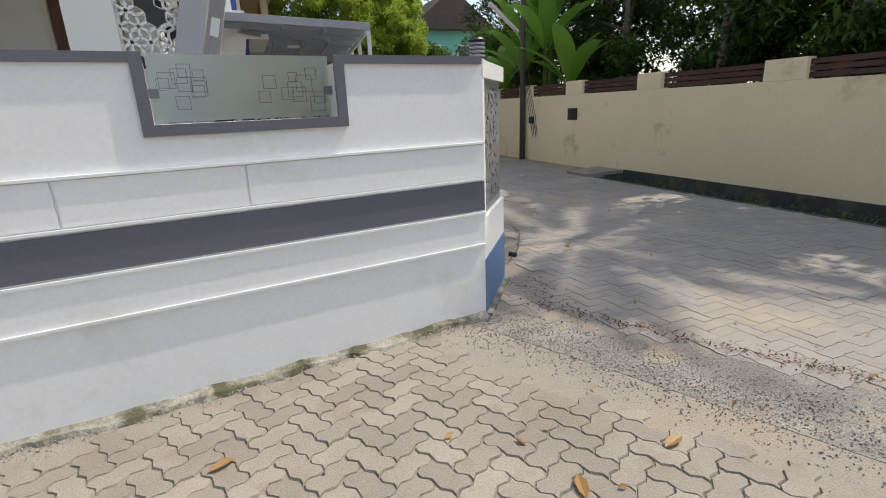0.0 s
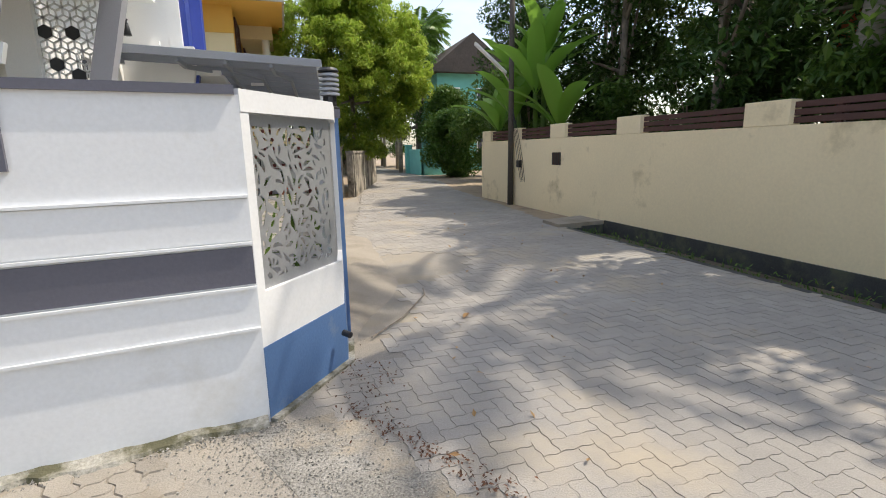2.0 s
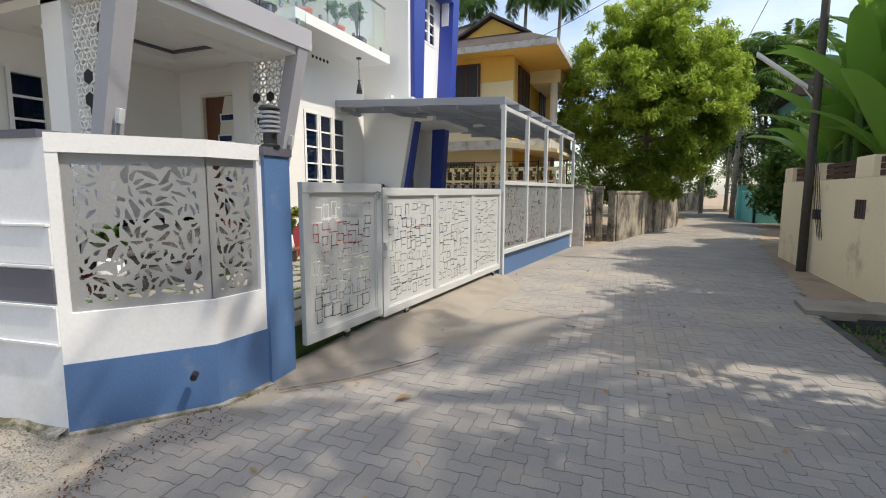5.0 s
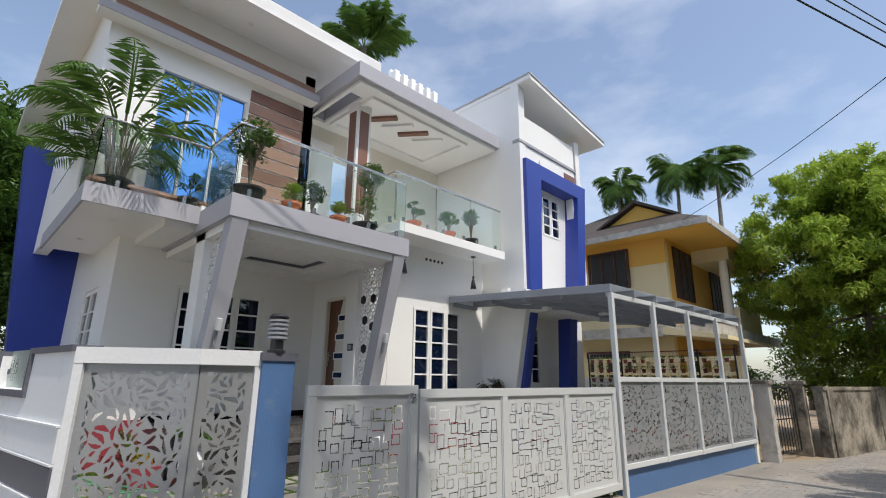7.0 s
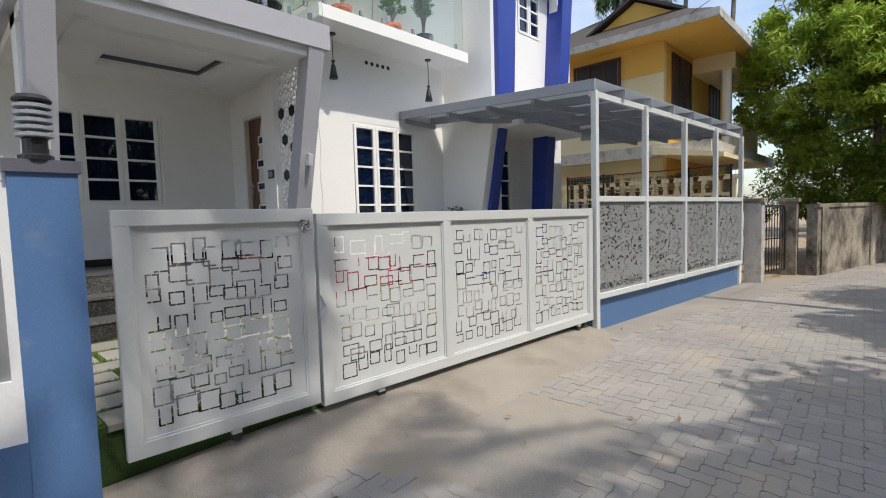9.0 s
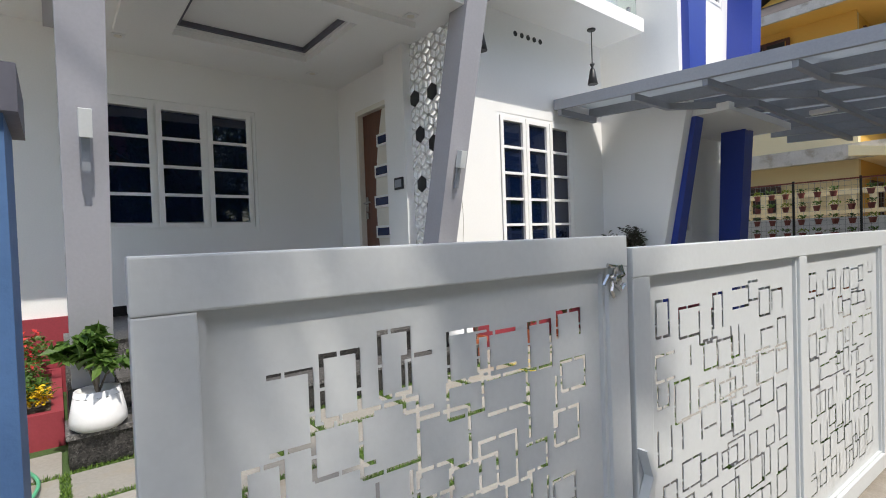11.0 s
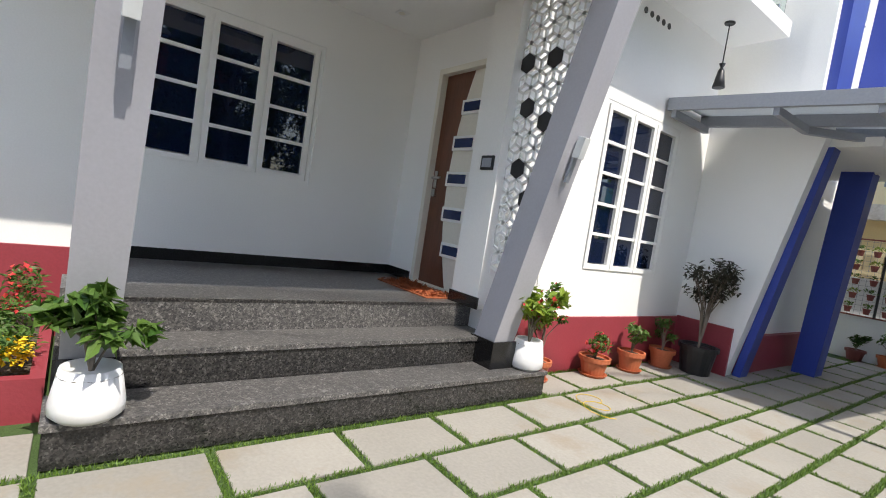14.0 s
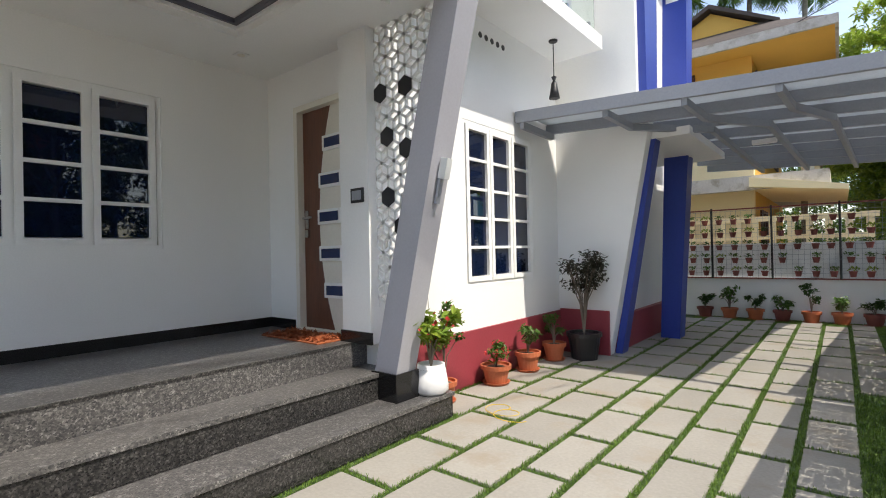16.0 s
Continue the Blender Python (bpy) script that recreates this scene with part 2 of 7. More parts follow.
def granite(name, k_, rough_):
    m = mat(name, (0.16, 0.155, 0.15), rough_, vary=0.1, grain=160, bump=0.03)
    N, L = m.node_tree.nodes, m.node_tree.links
    b = N["Principled BSDF"]
    g = N.new("ShaderNodeNewGeometry")
    v = N.new("ShaderNodeTexVoronoi")
    v.inputs["Scale"].default_value = 130
    n = N.new("ShaderNodeTexNoise")
    n.inputs["Scale"].default_value, n.inputs["Detail"].default_value = 38, 6
    L.new(g.outputs["Position"], v.inputs["Vector"]), L.new(g.outputs["Position"], n.inputs["Vector"])
    mu = N.new("ShaderNodeMath")
    mu.operation = "MULTIPLY"
    L.new(v.outputs["Color"], mu.inputs[0]), L.new(n.outputs[0], mu.inputs[1])
    cr = N.new("ShaderNodeValToRGB")
    e = cr.color_ramp.elements
    e[0].position, e[0].color = 0.06, tuple(k_ * c for c in (0.03, 0.03, 0.032)) + (1,)
    e[1].position, e[1].color = 0.60, tuple(k_ * c for c in (0.27, 0.26, 0.25)) + (1,)
    k = e.new(0.24)
    k.color = tuple(k_ * c for c in (0.075, 0.072, 0.07)) + (1,)
    k = e.new(0.38)
    k.color = tuple(k_ * c for c in (0.12, 0.115, 0.11)) + (1,)
    L.new(mu.outputs[0], cr.inputs["Fac"])
    L.new(cr.outputs["Color"], b.inputs["Base Color"])
    return m


M_GRANITE = granite("flamed_grey_granite", 1.3, 0.3)
M_RISER = granite("polished_dark_granite", 0.42, 0.2)
M_GRANITE_BLK = mat("black_granite", (0.012, 0.012, 0.013), 0.15, vary=0.1, bump=0.0)

# ---- building helpers ----
BASE = {}


def thing(name, loc=(0, 0, 0), label="", category="", group="", kind=""):
    ob = new(name)
    ob.empty_display_size = 0.1
    ob.location = loc
    BASE[ob.name] = Vector(loc)
    return tagged(ob, label, category, group, kind)


def part(name, bm, material, parent=None, label="", smooth=False, kind=""):
    """Links a bmesh as one mesh object; coordinates are the world's, or the thing's own when it stands at the origin."""
    me = bpy.data.meshes.new(name)
    bm.normal_update()
    bm.to_mesh(me)
    bm.free()
    return link_mesh(name, me, material, parent, label, smooth, kind)


def link_mesh(name, me, material, parent=None, label="", smooth=False, kind=""):
    me.materials.append(material)
    if smooth:
        me.polygons.foreach_set("use_smooth", [True] * len(me.polygons))
    ob = new(name, me)
    if parent is not None:
        base = BASE.get(parent.name, Vector())
        if base.length:
            me.transform(Matrix.Translation(-base))
        BASE[ob.name] = base
        ob.parent = parent
    if label:
        ob["label"] = label
    if kind:
        ob["kind"] = kind
    return ob


def structure(name, bm, material, label="", category="", smooth=False):
    return tagged(part(name, bm, material, None, "", smooth), label, category, "", "structure")


def B():
    return bmesh.new()


def box(bm, x0, x1, y0, y1, z0, z1, m=None, bevel=0.0):
    c = Matrix.Translation(((x0 + x1) / 2, (y0 + y1) / 2, (z0 + z1) / 2)) @ Matrix.Diagonal((abs(x1 - x0), abs(y1 - y0), abs(z1 - z0), 1))
    r = bmesh.ops.create_cube(bm, size=1, matrix=(m @ c) if m else c)
    if bevel:
        es = list({e for v in r["verts"] for e in v.link_edges})
        bmesh.ops.bevel(bm, geom=es, offset=bevel, segments=2, affect="EDGES", profile=0.6)
    return bm


def prism(bm, pts, axis, a, b, m=None):
    """Extrudes the outline pts (two coordinates each) from a to b along axis."""
    def put(u, v, w):
        p = {"x": (w, u, v), "y": (u, w, v), "z": (u, v, w)}[axis]
        return (m @ Vector(p)) if m else p
    lo = [bm.verts.new(put(u, v, a)) for u, v in pts]
    hi = [bm.verts.new(put(u, v, b)) for u, v in pts]
    n = len(pts)
    fs = [bm.faces.new(lo), bm.faces.new(hi[::-1])]
    for i in range(n):
        fs.append(bm.faces.new((lo[i], hi[i], hi[(i + 1) % n], lo[(i + 1) % n])))
    bmesh.ops.recalc_face_normals(bm, faces=fs)
    return bm


def lathe(bm, profile, n=16, m=None):
    """Turns the profile [(radius, z), ...] round the z axis."""
    rings = []
    for r, z in profile:
        ring = []
        for i in range(n):
            a = 2 * math.pi * i / n
            p = Vector((r * math.cos(a), r * math.sin(a), z))
            ring.append(bm.verts.new(m @ p if m else p))
        rings.append(ring)
    fs = []
    for q, s in zip(rings, rings[1:]):
        for i in range(n):
            fs.append(bm.faces.new((q[i], q[(i + 1) % n], s[(i + 1) % n], s[i])))
    fs.append(bm.faces.new(rings[0][::-1]))
    fs.append(bm.faces.new(rings[-1]))
    return bm


def tube(bm, pts, radius, n=8, taper=1.0):
    """A round tube along pts; radius may shrink to radius * taper."""
    pts = [Vector(p) for p in pts]
    rings = []
    side = None
    for i, p in enumerate(pts):
        d = (pts[min(i + 1, len(pts) - 1)] - pts[max(i - 1, 0)]).normalized()
        if side is None:
            side = d.orthogonal().normalized()
        side = (side - d * side.dot(d)).normalized()
        up = d.cross(side)
        r = radius * (1 + (taper - 1) * i / max(1, len(pts) - 1))
        rings.append([bm.verts.new(p + r * (math.cos(2 * math.pi * k / n) * side + math.sin(2 * math.pi * k / n) * up)) for k in range(n)])
    for q, s in zip(rings, rings[1:]):
        for k in range(n):
            bm.faces.new((q[k], q[(k + 1) % n], s[(k + 1) % n], s[k]))
    bm.faces.new(rings[0][::-1])
    bm.faces.new(rings[-1])
    return bm


def panel_cells(bm, axis, c0, c1, u0, u1, z0, z1, holes):
    """A slab from c0 to c1 across its plane, u0..u1 along and z0..z1 up, pierced by holes (u0, u1, z0, z1)."""
    us = sorted({u0, u1, *[min(max(h[i], u0), u1) for h in holes for i in (0, 1)]})
    zs = sorted({z0, z1, *[min(max(h[i], z0), z1) for h in holes for i in (2, 3)]})
    def solid(i, j):
        if not (0 <= i < len(us) - 1 and 0 <= j < len(zs) - 1):
            return False
        cu, cz = (us[i] + us[i + 1]) / 2, (zs[j] + zs[j + 1]) / 2
        return not any(h[0] < cu < h[1] and h[2] < cz < h[3] for h in holes)
    def q(pts):
        vs = [bm.verts.new((c, u, z) if axis == "x" else (u, c, z)) for c, u, z in pts]
        bm.faces.new(vs)
    for i in range(len(us) - 1):
        for j in range(len(zs) - 1):
            if not solid(i, j):
                continue
            a, b, c, d = us[i], us[i + 1], zs[j], zs[j + 1]
            q([(c0, a, c), (c0, b, c), (c0, b, d), (c0, a, d)])
            q([(c1, a, c), (c1, a, d), (c1, b, d), (c1, b, c)])
            if not solid(i - 1, j):
                q([(c0, a, c), (c0, a, d), (c1, a, d), (c1, a, c)])
            if not solid(i + 1, j):
                q([(c0, b, c), (c1, b, c), (c1, b, d), (c0, b, d)])
            if not solid(i, j - 1):
                q([(c0, a, c), (c1, a, c), (c1, b, c), (c0, b, c)])
            if not solid(i, j + 1):
                q([(c0, a, d), (c0, b, d), (c1, b, d), (c1, a, d)])
    bmesh.ops.remove_doubles(bm, verts=bm.verts, dist=1e-5)
    bmesh.ops.recalc_face_normals(bm, faces=bm.faces)
    return bm


def panel_flat(bm, x0, x1, y0, y1, z0, z1, hole):
    """A level slab with one rectangular opening (x0, x1, y0, y1)."""
    a, b, c, d = hole
    for p, q, r, t in ((x0, a, y0, y1), (b, x1, y0, y1), (a, b, y0, c), (a, b, d, y1)):
        box(bm, p, q, r, t, z0, z1)
    return bm


def wall(name, axis, c0, c1, u0, u1, z0, z1, holes=(), material=None, label="white painted house wall"):
    return structure(name, panel_cells(B(), axis, c0, c1, u0, u1, z0, z1, list(holes)), material or M_WHITE, label, "wall")


def window(name, axis, c, out, u0, u1, z0, z1, sashes=3, rows=4, label="white framed window with dark panes", frame_mat=None, glass=None, bars=False):
    """A casement window in the plane c of its wall; out is the way it faces (+1 or -1). Sashes with stacked panes."""
    fm, gm = frame_mat or M_WHITE, glass or M_GLASS_DARK
    base = (c, (u0 + u1) / 2, z0) if axis == "x" else ((u0 + u1) / 2, c, z0)
    w = thing(name, base, label, "window", "", "structure")
    def bx(bm, a, b, d0, d1, lo, hi, bev=0.0):
        e0, e1 = sorted((c + out * d0, c + out * d1))
        if axis == "x":
            box(bm, e0, e1, a, b, lo, hi, bevel=bev)
        else:
            box(bm, a, b, e0, e1, lo, hi, bevel=bev)
    f = 0.035
    bm = B()
    bx(bm, u0, u1, -0.12, 0.016, z0, z0 + f), bx(bm, u0, u1, -0.12, 0.016, z1 - f, z1)
    sw = (u1 - u0 - 2 * f) / sashes
    for i in range(sashes + 1):
        a = u0 + f / 2 + i * (u1 - u0 - f) / sashes
        bx(bm, a - f / 2, a + f / 2, -0.12, 0.016, z0 + f, z1 - f)
    part("window_frame", bm, fm, w)
    for i in range(sashes):
        a0 = u0 + f + i * sw + f * 0.25
        a1 = a0 + sw - f * 0.5
        s = 0.046
        bm = B()
        bx(bm, a0, a0 + s, -0.03, 0.028, z0 + f, z1 - f), bx(bm, a1 - s, a1, -0.03, 0.028, z0 + f, z1 - f)
        bx(bm, a0 + s, a1 - s, -0.03, 0.028, z0 + f, z0 + f + s), bx(bm, a0 + s, a1 - s, -0.03, 0.028, z1 - f - s, z1 - f)
        ph = (z1 - z0 - 2 * f - 2 * s) / rows
        for r in range(1, rows):
            zz = z0 + f + s + r * ph
            bx(bm, a0 + s, a1 - s, -0.025, 0.02, zz - 0.014, zz + 0.014)
        sash = part("sash", bm, fm, w)
        for r in range(rows):
            zz = z0 + f + s + r * ph
            bm = B()
            bx(bm, a0 + s, a1 - s, -0.012, -0.004, zz + 0.01, zz + ph - 0.01)
            part("pane", bm, gm, sash).visible_shadow = False
    return w


def leaves_mesh(name, centres, size, aspect, droop, rng, fold=0.25):
    """Many small pointed leaves: each two folded faces at a centre, turned at random."""
    n = len(centres)
    c = np.asarray(centres)
    yaw = rng.uniform(0, 2 * np.pi, n)
    pit = rng.normal(droop, 0.5, n)
    d = np.stack([np.cos(yaw) * np.cos(pit), np.sin(yaw) * np.cos(pit), np.sin(pit)], 1)
    s = np.stack([-np.sin(yaw), np.cos(yaw), rng.normal(0, 0.35, n)], 1)
    s /= np.linalg.norm(s, axis=1, keepdims=True)
    nrm = np.cross(d, s)
    L = size * rng.uniform(0.7, 1.3, n)[:, None]
    W = L * aspect
    p0, p2 = c - d * L * 0.5, c + d * L * 0.5
    p1 = c + s * W * 0.5 + nrm * W * fold
    p3 = c - s * W * 0.5 + nrm * W * fold
    v = np.stack([p0, p1, p2, p3], 1).reshape(-1, 3)
    k = np.arange(n)[:, None] * 4
    faces = np.concatenate([k + np.array([0, 1, 2]), k + np.array([0, 2, 3])], 0)
    me = bpy.data.meshes.new(name)
    me.from_pydata(v.tolist(), [], faces.tolist())
    return me


def crown_points(rng, clumps, spread, n):
    """Leaf centres in shells round clump centres (x, y, z, radius)."""
    cl = np.asarray(clumps, float)
    pick = rng.integers(0, len(cl), n)
    v = rng.normal(size=(n, 3))
    v /= np.linalg.norm(v, axis=1, keepdims=True)
    r = cl[pick, 3:4] * rng.uniform(spread, 1.0, (n, 1)) ** 0.6
    return cl[pick, :3] + v * r * np.array([1, 1, 0.8])

# ---- ground ----
CZ = 0.38            # court level
bm = B()
for ax, bx, ay, by in ((-400, 6.62, -400, 400), (7.55, 400, -400, 400), (6.62, 7.55, -400, 3.0), (6.62, 7.55, 8.35, 400)):
    bm.faces.new([bm.verts.new((u, v, -0.03)) for u, v in ((ax, ay), (bx, ay), (bx, by), (ax, by))])
structure("ground", bm, M_SAND, "sandy earth ground around the lane", "ground")
bm = B()
prism(bm, [(-14, -4), (7.0, -4), (7.0, 2.7), (6.62, 3.0), (6.62, 8.35), (6.75, 8.5), (6.9, 14), (8.6, 22), (9.6, 30), (9.8, 48), (7.2, 48), (6.6, 30), (5.9, 24.5), (3.9, 16.8), (2.75, 14.5), (2.3, 9.4), (2.1, 4.4), (1.5, 3.0), (-14, 3.0)], "z", -0.2, -0.012)
structure("road", bm, M_ROAD, "worn grey paved lane with dusty patches", "road")

# ---- front compound wall ----
WT = 1.76
RW = Matrix.Translation((1.51, 3.02, 0)) @ Matrix.Rotation(radians(7.4), 4, "Z") @ Matrix.Translation((-1.51, -3.02, 0))
NOTCHES = [(-0.40, 0.515), (-1.75, -1.08), (-2.96, -2.3), (-4.14, -3.48), (-5.3, -4.65)]
zb = 1.475
outline = [(-11.0, -0.1), (1.51, -0.1), (1.51, WT)]
for x0, x1 in NOTCHES:
    outline += [(x1, WT), (x1, zb), (x0, zb), (x0, WT)]
outline += [(-11.0, WT)]
bm = B()
prism(bm, outline, "y", 3.02, 3.17, RW)
structure("wall_compound_front", bm, M_WHITE_OUT, "white plastered compound wall with grey band", "wall")


def strip(name, z0, z1, proud, material, label, x0=-11.0, x1=1.505):
    b_ = B()
    box(b_, x0, x1, 3.02 - proud, 3.03, z0, z1, m=RW)
    structure(name, b_, material, label, "trim")


strip("trim_band", 0.80, 1.00, 0.012, M_DGREY, "dark grey painted band on the wall")
for z0, z1, xa in ((1.035, 1.25, -0.015), (0.56, 0.775, -11.0)):
    strip("trim_panel", z0, z1, 0.012, M_WHITE_OUT, "raised white plaster course", xa)
for zz in (0.552, 0.782, 1.02, 1.262):
    strip("trim_line", zz - 0.007, zz + 0.007, 0.026, M_WHITE_OUT, "thin raised plaster line")
strip("trim_panel", 1.035, 1.25, 0.012, M_WHITE_OUT, "raised white plaster course", -0.85, -0.027)
strip("trim_panel", 1.035, 1.25, 0.012, M_WHITE_OUT, "raised white plaster course", -11.0, -0.862)
bm = B()
ends = [1.49] + [v for n_ in NOTCHES for v in (n_[1] + 0.05, n_[0] - 0.05)] + [-11.0]
for xb, xa in zip(ends[0::2], ends[1::2]):
    box(bm, xa, xb, 3.0, 3.19, WT, WT + 0.045, m=RW)
structure("trim_coping", bm, M_DGREY, "dark grey painted wall coping", "trim")
for i, (x0, x1) in enumerate(NOTCHES):
    bm = B()
    prism(bm, [(x0 - 0.055, WT + 0.045), (x0 - 0.055, zb - 0.055), (x1 + 0.055, zb - 0.055), (x1 + 0.055, WT + 0.045), (x1, WT + 0.045), (x1, zb), (x0, zb), (x0, WT + 0.045)], "y", 2.997, 3.02, RW)
    structure("trim_notch_%d" % (i + 1), bm, M_DGREY, "dark grey frame round the glass opening", "trim")
    if i:
        bm = B()
        box(bm, x0 - 0.22, x0 - 0.06, 3.17, 3.27, 0.3, WT + 0.02, m=RW)
        structure("wall_compound_rib_%d" % i, bm, M_WHITE, "white rib of the compound wall", "wall")

# ---- corner wall with chamfer ----
CORNER = [(1.51, 3.02), (2.02, 3.67), (2.07, 4.10)]


def along(p, q, s, off=0.0):
    """A point s metres from p towards q, off metres to its right."""
    d = (Vector(q) - Vector(p)).normalized()
    r = Vector((d.y, -d.x))
    v = Vector(p) + d * s + r * off
    return (v.x, v.y)


def corner_wall(bm, z0, z1, off, thick, e0=0.0, e1=0.0):
    p, q, r = (Vector(c) for c in CORNER)
    d1, d2 = (q - p).normalized(), (r - q).normalized()
    n1, n2 = Vector((d1.y, -d1.x)), Vector((d2.y, -d2.x))
    mid = (n1 + n2).normalized()
    k = 1 / max(0.5, mid.dot(n1))
    p = p + d1 * e0
    r = r - d2 * e1
    a = [p + n1 * off, q + mid * off * k, r + n2 * off]
    b_ = [p + n1 * (off - thick), q + mid * (off - thick) * k, r + n2 * (off - thick)]
    prism(bm, [(v.x, v.y) for v in a + b_[::-1]], "z", z0, z1)


bm = B()
corner_wall(bm, -0.1, 0.43, 0.006, 0.16)
structure("wall_corner_base", bm, M_BLUE, "blue painted base of the corner wall", "wall")
bm = B()
corner_wall(bm, 0.43, 0.735, 0.0, 0.15)
corner_wall(bm, 1.68, WT + 0.03, 0.004, 0.16)
a0, a1 = along(CORNER[0], CORNER[1], 0), along(CORNER[0], CORNER[1], 0.06)
prism(bm, [a0, a1, along(CORNER[0], CORNER[1], 0.06, -0.15), along(CORNER[0], CORNER[1], 0, -0.15)], "z", 0.735, 1.68)
b0, b1 = along(CORNER[2], CORNER[1], 0), along(CORNER[2], CORNER[1], 0.04)
prism(bm, [b0, b1, along(CORNER[2], CORNER[1], 0.04, 0.15), along(CORNER[2], CORNER[1], 0, 0.15)], "z", 0.735, 1.68)
structure("wall_corner", bm, M_WHITE_OUT, "white plastered frame of the corner wall", "wall")
bm = B()
box(bm, 1.93, 2.10, 4.10, 4.37, -0.1, 1.72)
structure("wall_gate_pillar", bm, M_BLUE, "blue painted gate pillar", "wall")
bm = B()
box(bm, 1.915, 2.115, 4.085, 4.385, 1.72, 1.78)
structure("trim_pillar_cap", bm, M_DGREY, "dark grey cap on the gate pillar", "trim")

# ---- court ----
bm = B()
prism(bm, [(-10, 1.55), (1.3, 3.1), (1.8, 3.75), (1.98, 4.4), (2.27, 9.3), (2.66, 14.4), (-10, 14.4)], "z", -0.1, CZ - 0.012)
structure("floor_court", bm, M_TURFBED, "green turf bed between the court slabs", "floor")
bm = B()
rows_ = []
for k in range(27):
    y = 4.0 + k * 0.21
    f = min(1, max(0, (y - 4.0) / 1.6))
    f = f * f * (3 - 2 * f)
    g = min(1, max(0, (9.6 - y) / 0.9))
    x0 = 2.0 + (y - 4.4) * 0.056
    w_ = 0.16 + 0.62 * f * g + 0.05 * noise.noise(Vector((y * 2, 0, 0)))
    h_ = 0.04 + 0.06 * f * g
    rows_.append([bm.verts.new((x0 + w_ * u, y, -0.02 + (h_ + 0.02) * (1 - u ** 1.6) + 0.006 * noise.noise(Vector((u * 5, y * 5, 1))))) for u in (0, .15, .3, .45, .6, .75, .9, 1.0)])
for a, b in zip(rows_, rows_[1:]):
    for k in range(7):
        bm.faces.new((a[k], a[k + 1], b[k + 1], b[k]))
structure("pavement_apron", bm, M_CONC, "dusty concrete ramp under the gate", "pavement")

# ---- house ground floor ----
FZ = 0.95            # porch floor level
window_holes_p = (4.72, 6.12, 1.70, 2.93)
wall("wall_porch_back", "x", -2.5, -2.3, 3.86, 7.25, CZ - 0.1, 6.2, [window_holes_p])
window("window_1", "x", -2.33, 1, *window_holes_p)
side_hole = (-4.1, -3.1, 1.6, 2.9)
wall("wall_side", "y", 3.86, 4.06, -9.0, -2.5, CZ - 0.1, 6.2, [side_hole])
window("window_2", "y", 3.9, -1, *side_hole, sashes=2)
door_hole = (-1.84, -1.10, FZ, 2.95)
wall("wall_door", "y", 7.08, 7.25, -2.3, -0.95, CZ, 3.4, [door_hole])
bm = B()
box(bm, -1.06, -0.74, 6.94, 7.08, FZ, 3.42)
structure("wall_pier", bm, M_WHITE, "white pier beside the front door", "wall")
win_a = (8.16, 9.47, 1.30, 2.88)
wall("wall_front_room", "x", -0.95, -0.77, 7.082, 10.12, CZ - 0.1, 4.0, [win_a])
window("window_3", "x", -0.79, 1, *win_a, sashes=3, rows=5, label="white framed window with dark blue panes")
bm = B()
prism(bm, [(-0.77, CZ - 0.1), (-0.15, CZ - 0.1), (-0.15, CZ), (0.35, 3.0), (0.35, 3.3), (-0.77, 3.3)], "y", 10.1, 10.25)
structure("wall_bay_side", bm, M_WHITE, "white bay wall with leaning edge", "wall")
bay_win = (10.55, 11.35, 1.45, 2.7)
wall("wall_bay", "x", -0.35, -0.2, 10.25, 13.0, CZ - 0.1, 3.4, [bay_win])
window("window_4", "x", -0.22, 1, *bay_win, sashes=2, rows=4)
wall("wall_bay_end", "y", 13.0, 13.15, -6, -0.2, CZ - 0.1, 6.6)
wall("wall_rear", "x", -9.2, -9.0, 3.86, 13.15, CZ - 0.1, 6.6)
bm = B()
box(bm, -9, -0.95, 4.06, 13.0, 3.45, 3.6)
structure("ceiling_ground", bm, M_WHITE, "", "ceiling")
bm = B()
box(bm, -9, -2.5, 4.06, 13.0, 0.9, 0.95)
structure("floor_rooms", bm, M_INT, "", "floor")

# maroon plinths
for nm, (a, b, c, d, e, f) in (("front", (-0.77, -0.745, 7.25, 10.1, CZ - 0.1, 0.88)), ("bay_side", (-0.745, -0.14, 10.07, 10.1, CZ - 0.1, 0.90)),
                              ("porch_left", (-2.3, -2.27, 3.83, 4.5, CZ - 0.1, 1.0)), ("side", (-9.0, -2.27, 3.83, 3.86, CZ - 0.1, 1.0)),
                              ("bay", (-0.2, -0.13, 10.35, 13.0, CZ - 0.1, 0.80))):
    bm = B()
    box(bm, a, b, c, d, e, f)
    structure("baseboard_" + nm, bm, M_RED, "maroon painted plinth of the house", "baseboard")

# leaning pillars
def lean_pillar(name, y0, y1, xb0, xb1, zb, xt0, xt1, zt, material, label):
    b_ = B()
    prism(b_, [(xb0, zb), (xb1, zb), (xt1, zt), (xt0, zt)], "y", y0, y1)
    return structure(name, b_, material, label, "pillar")


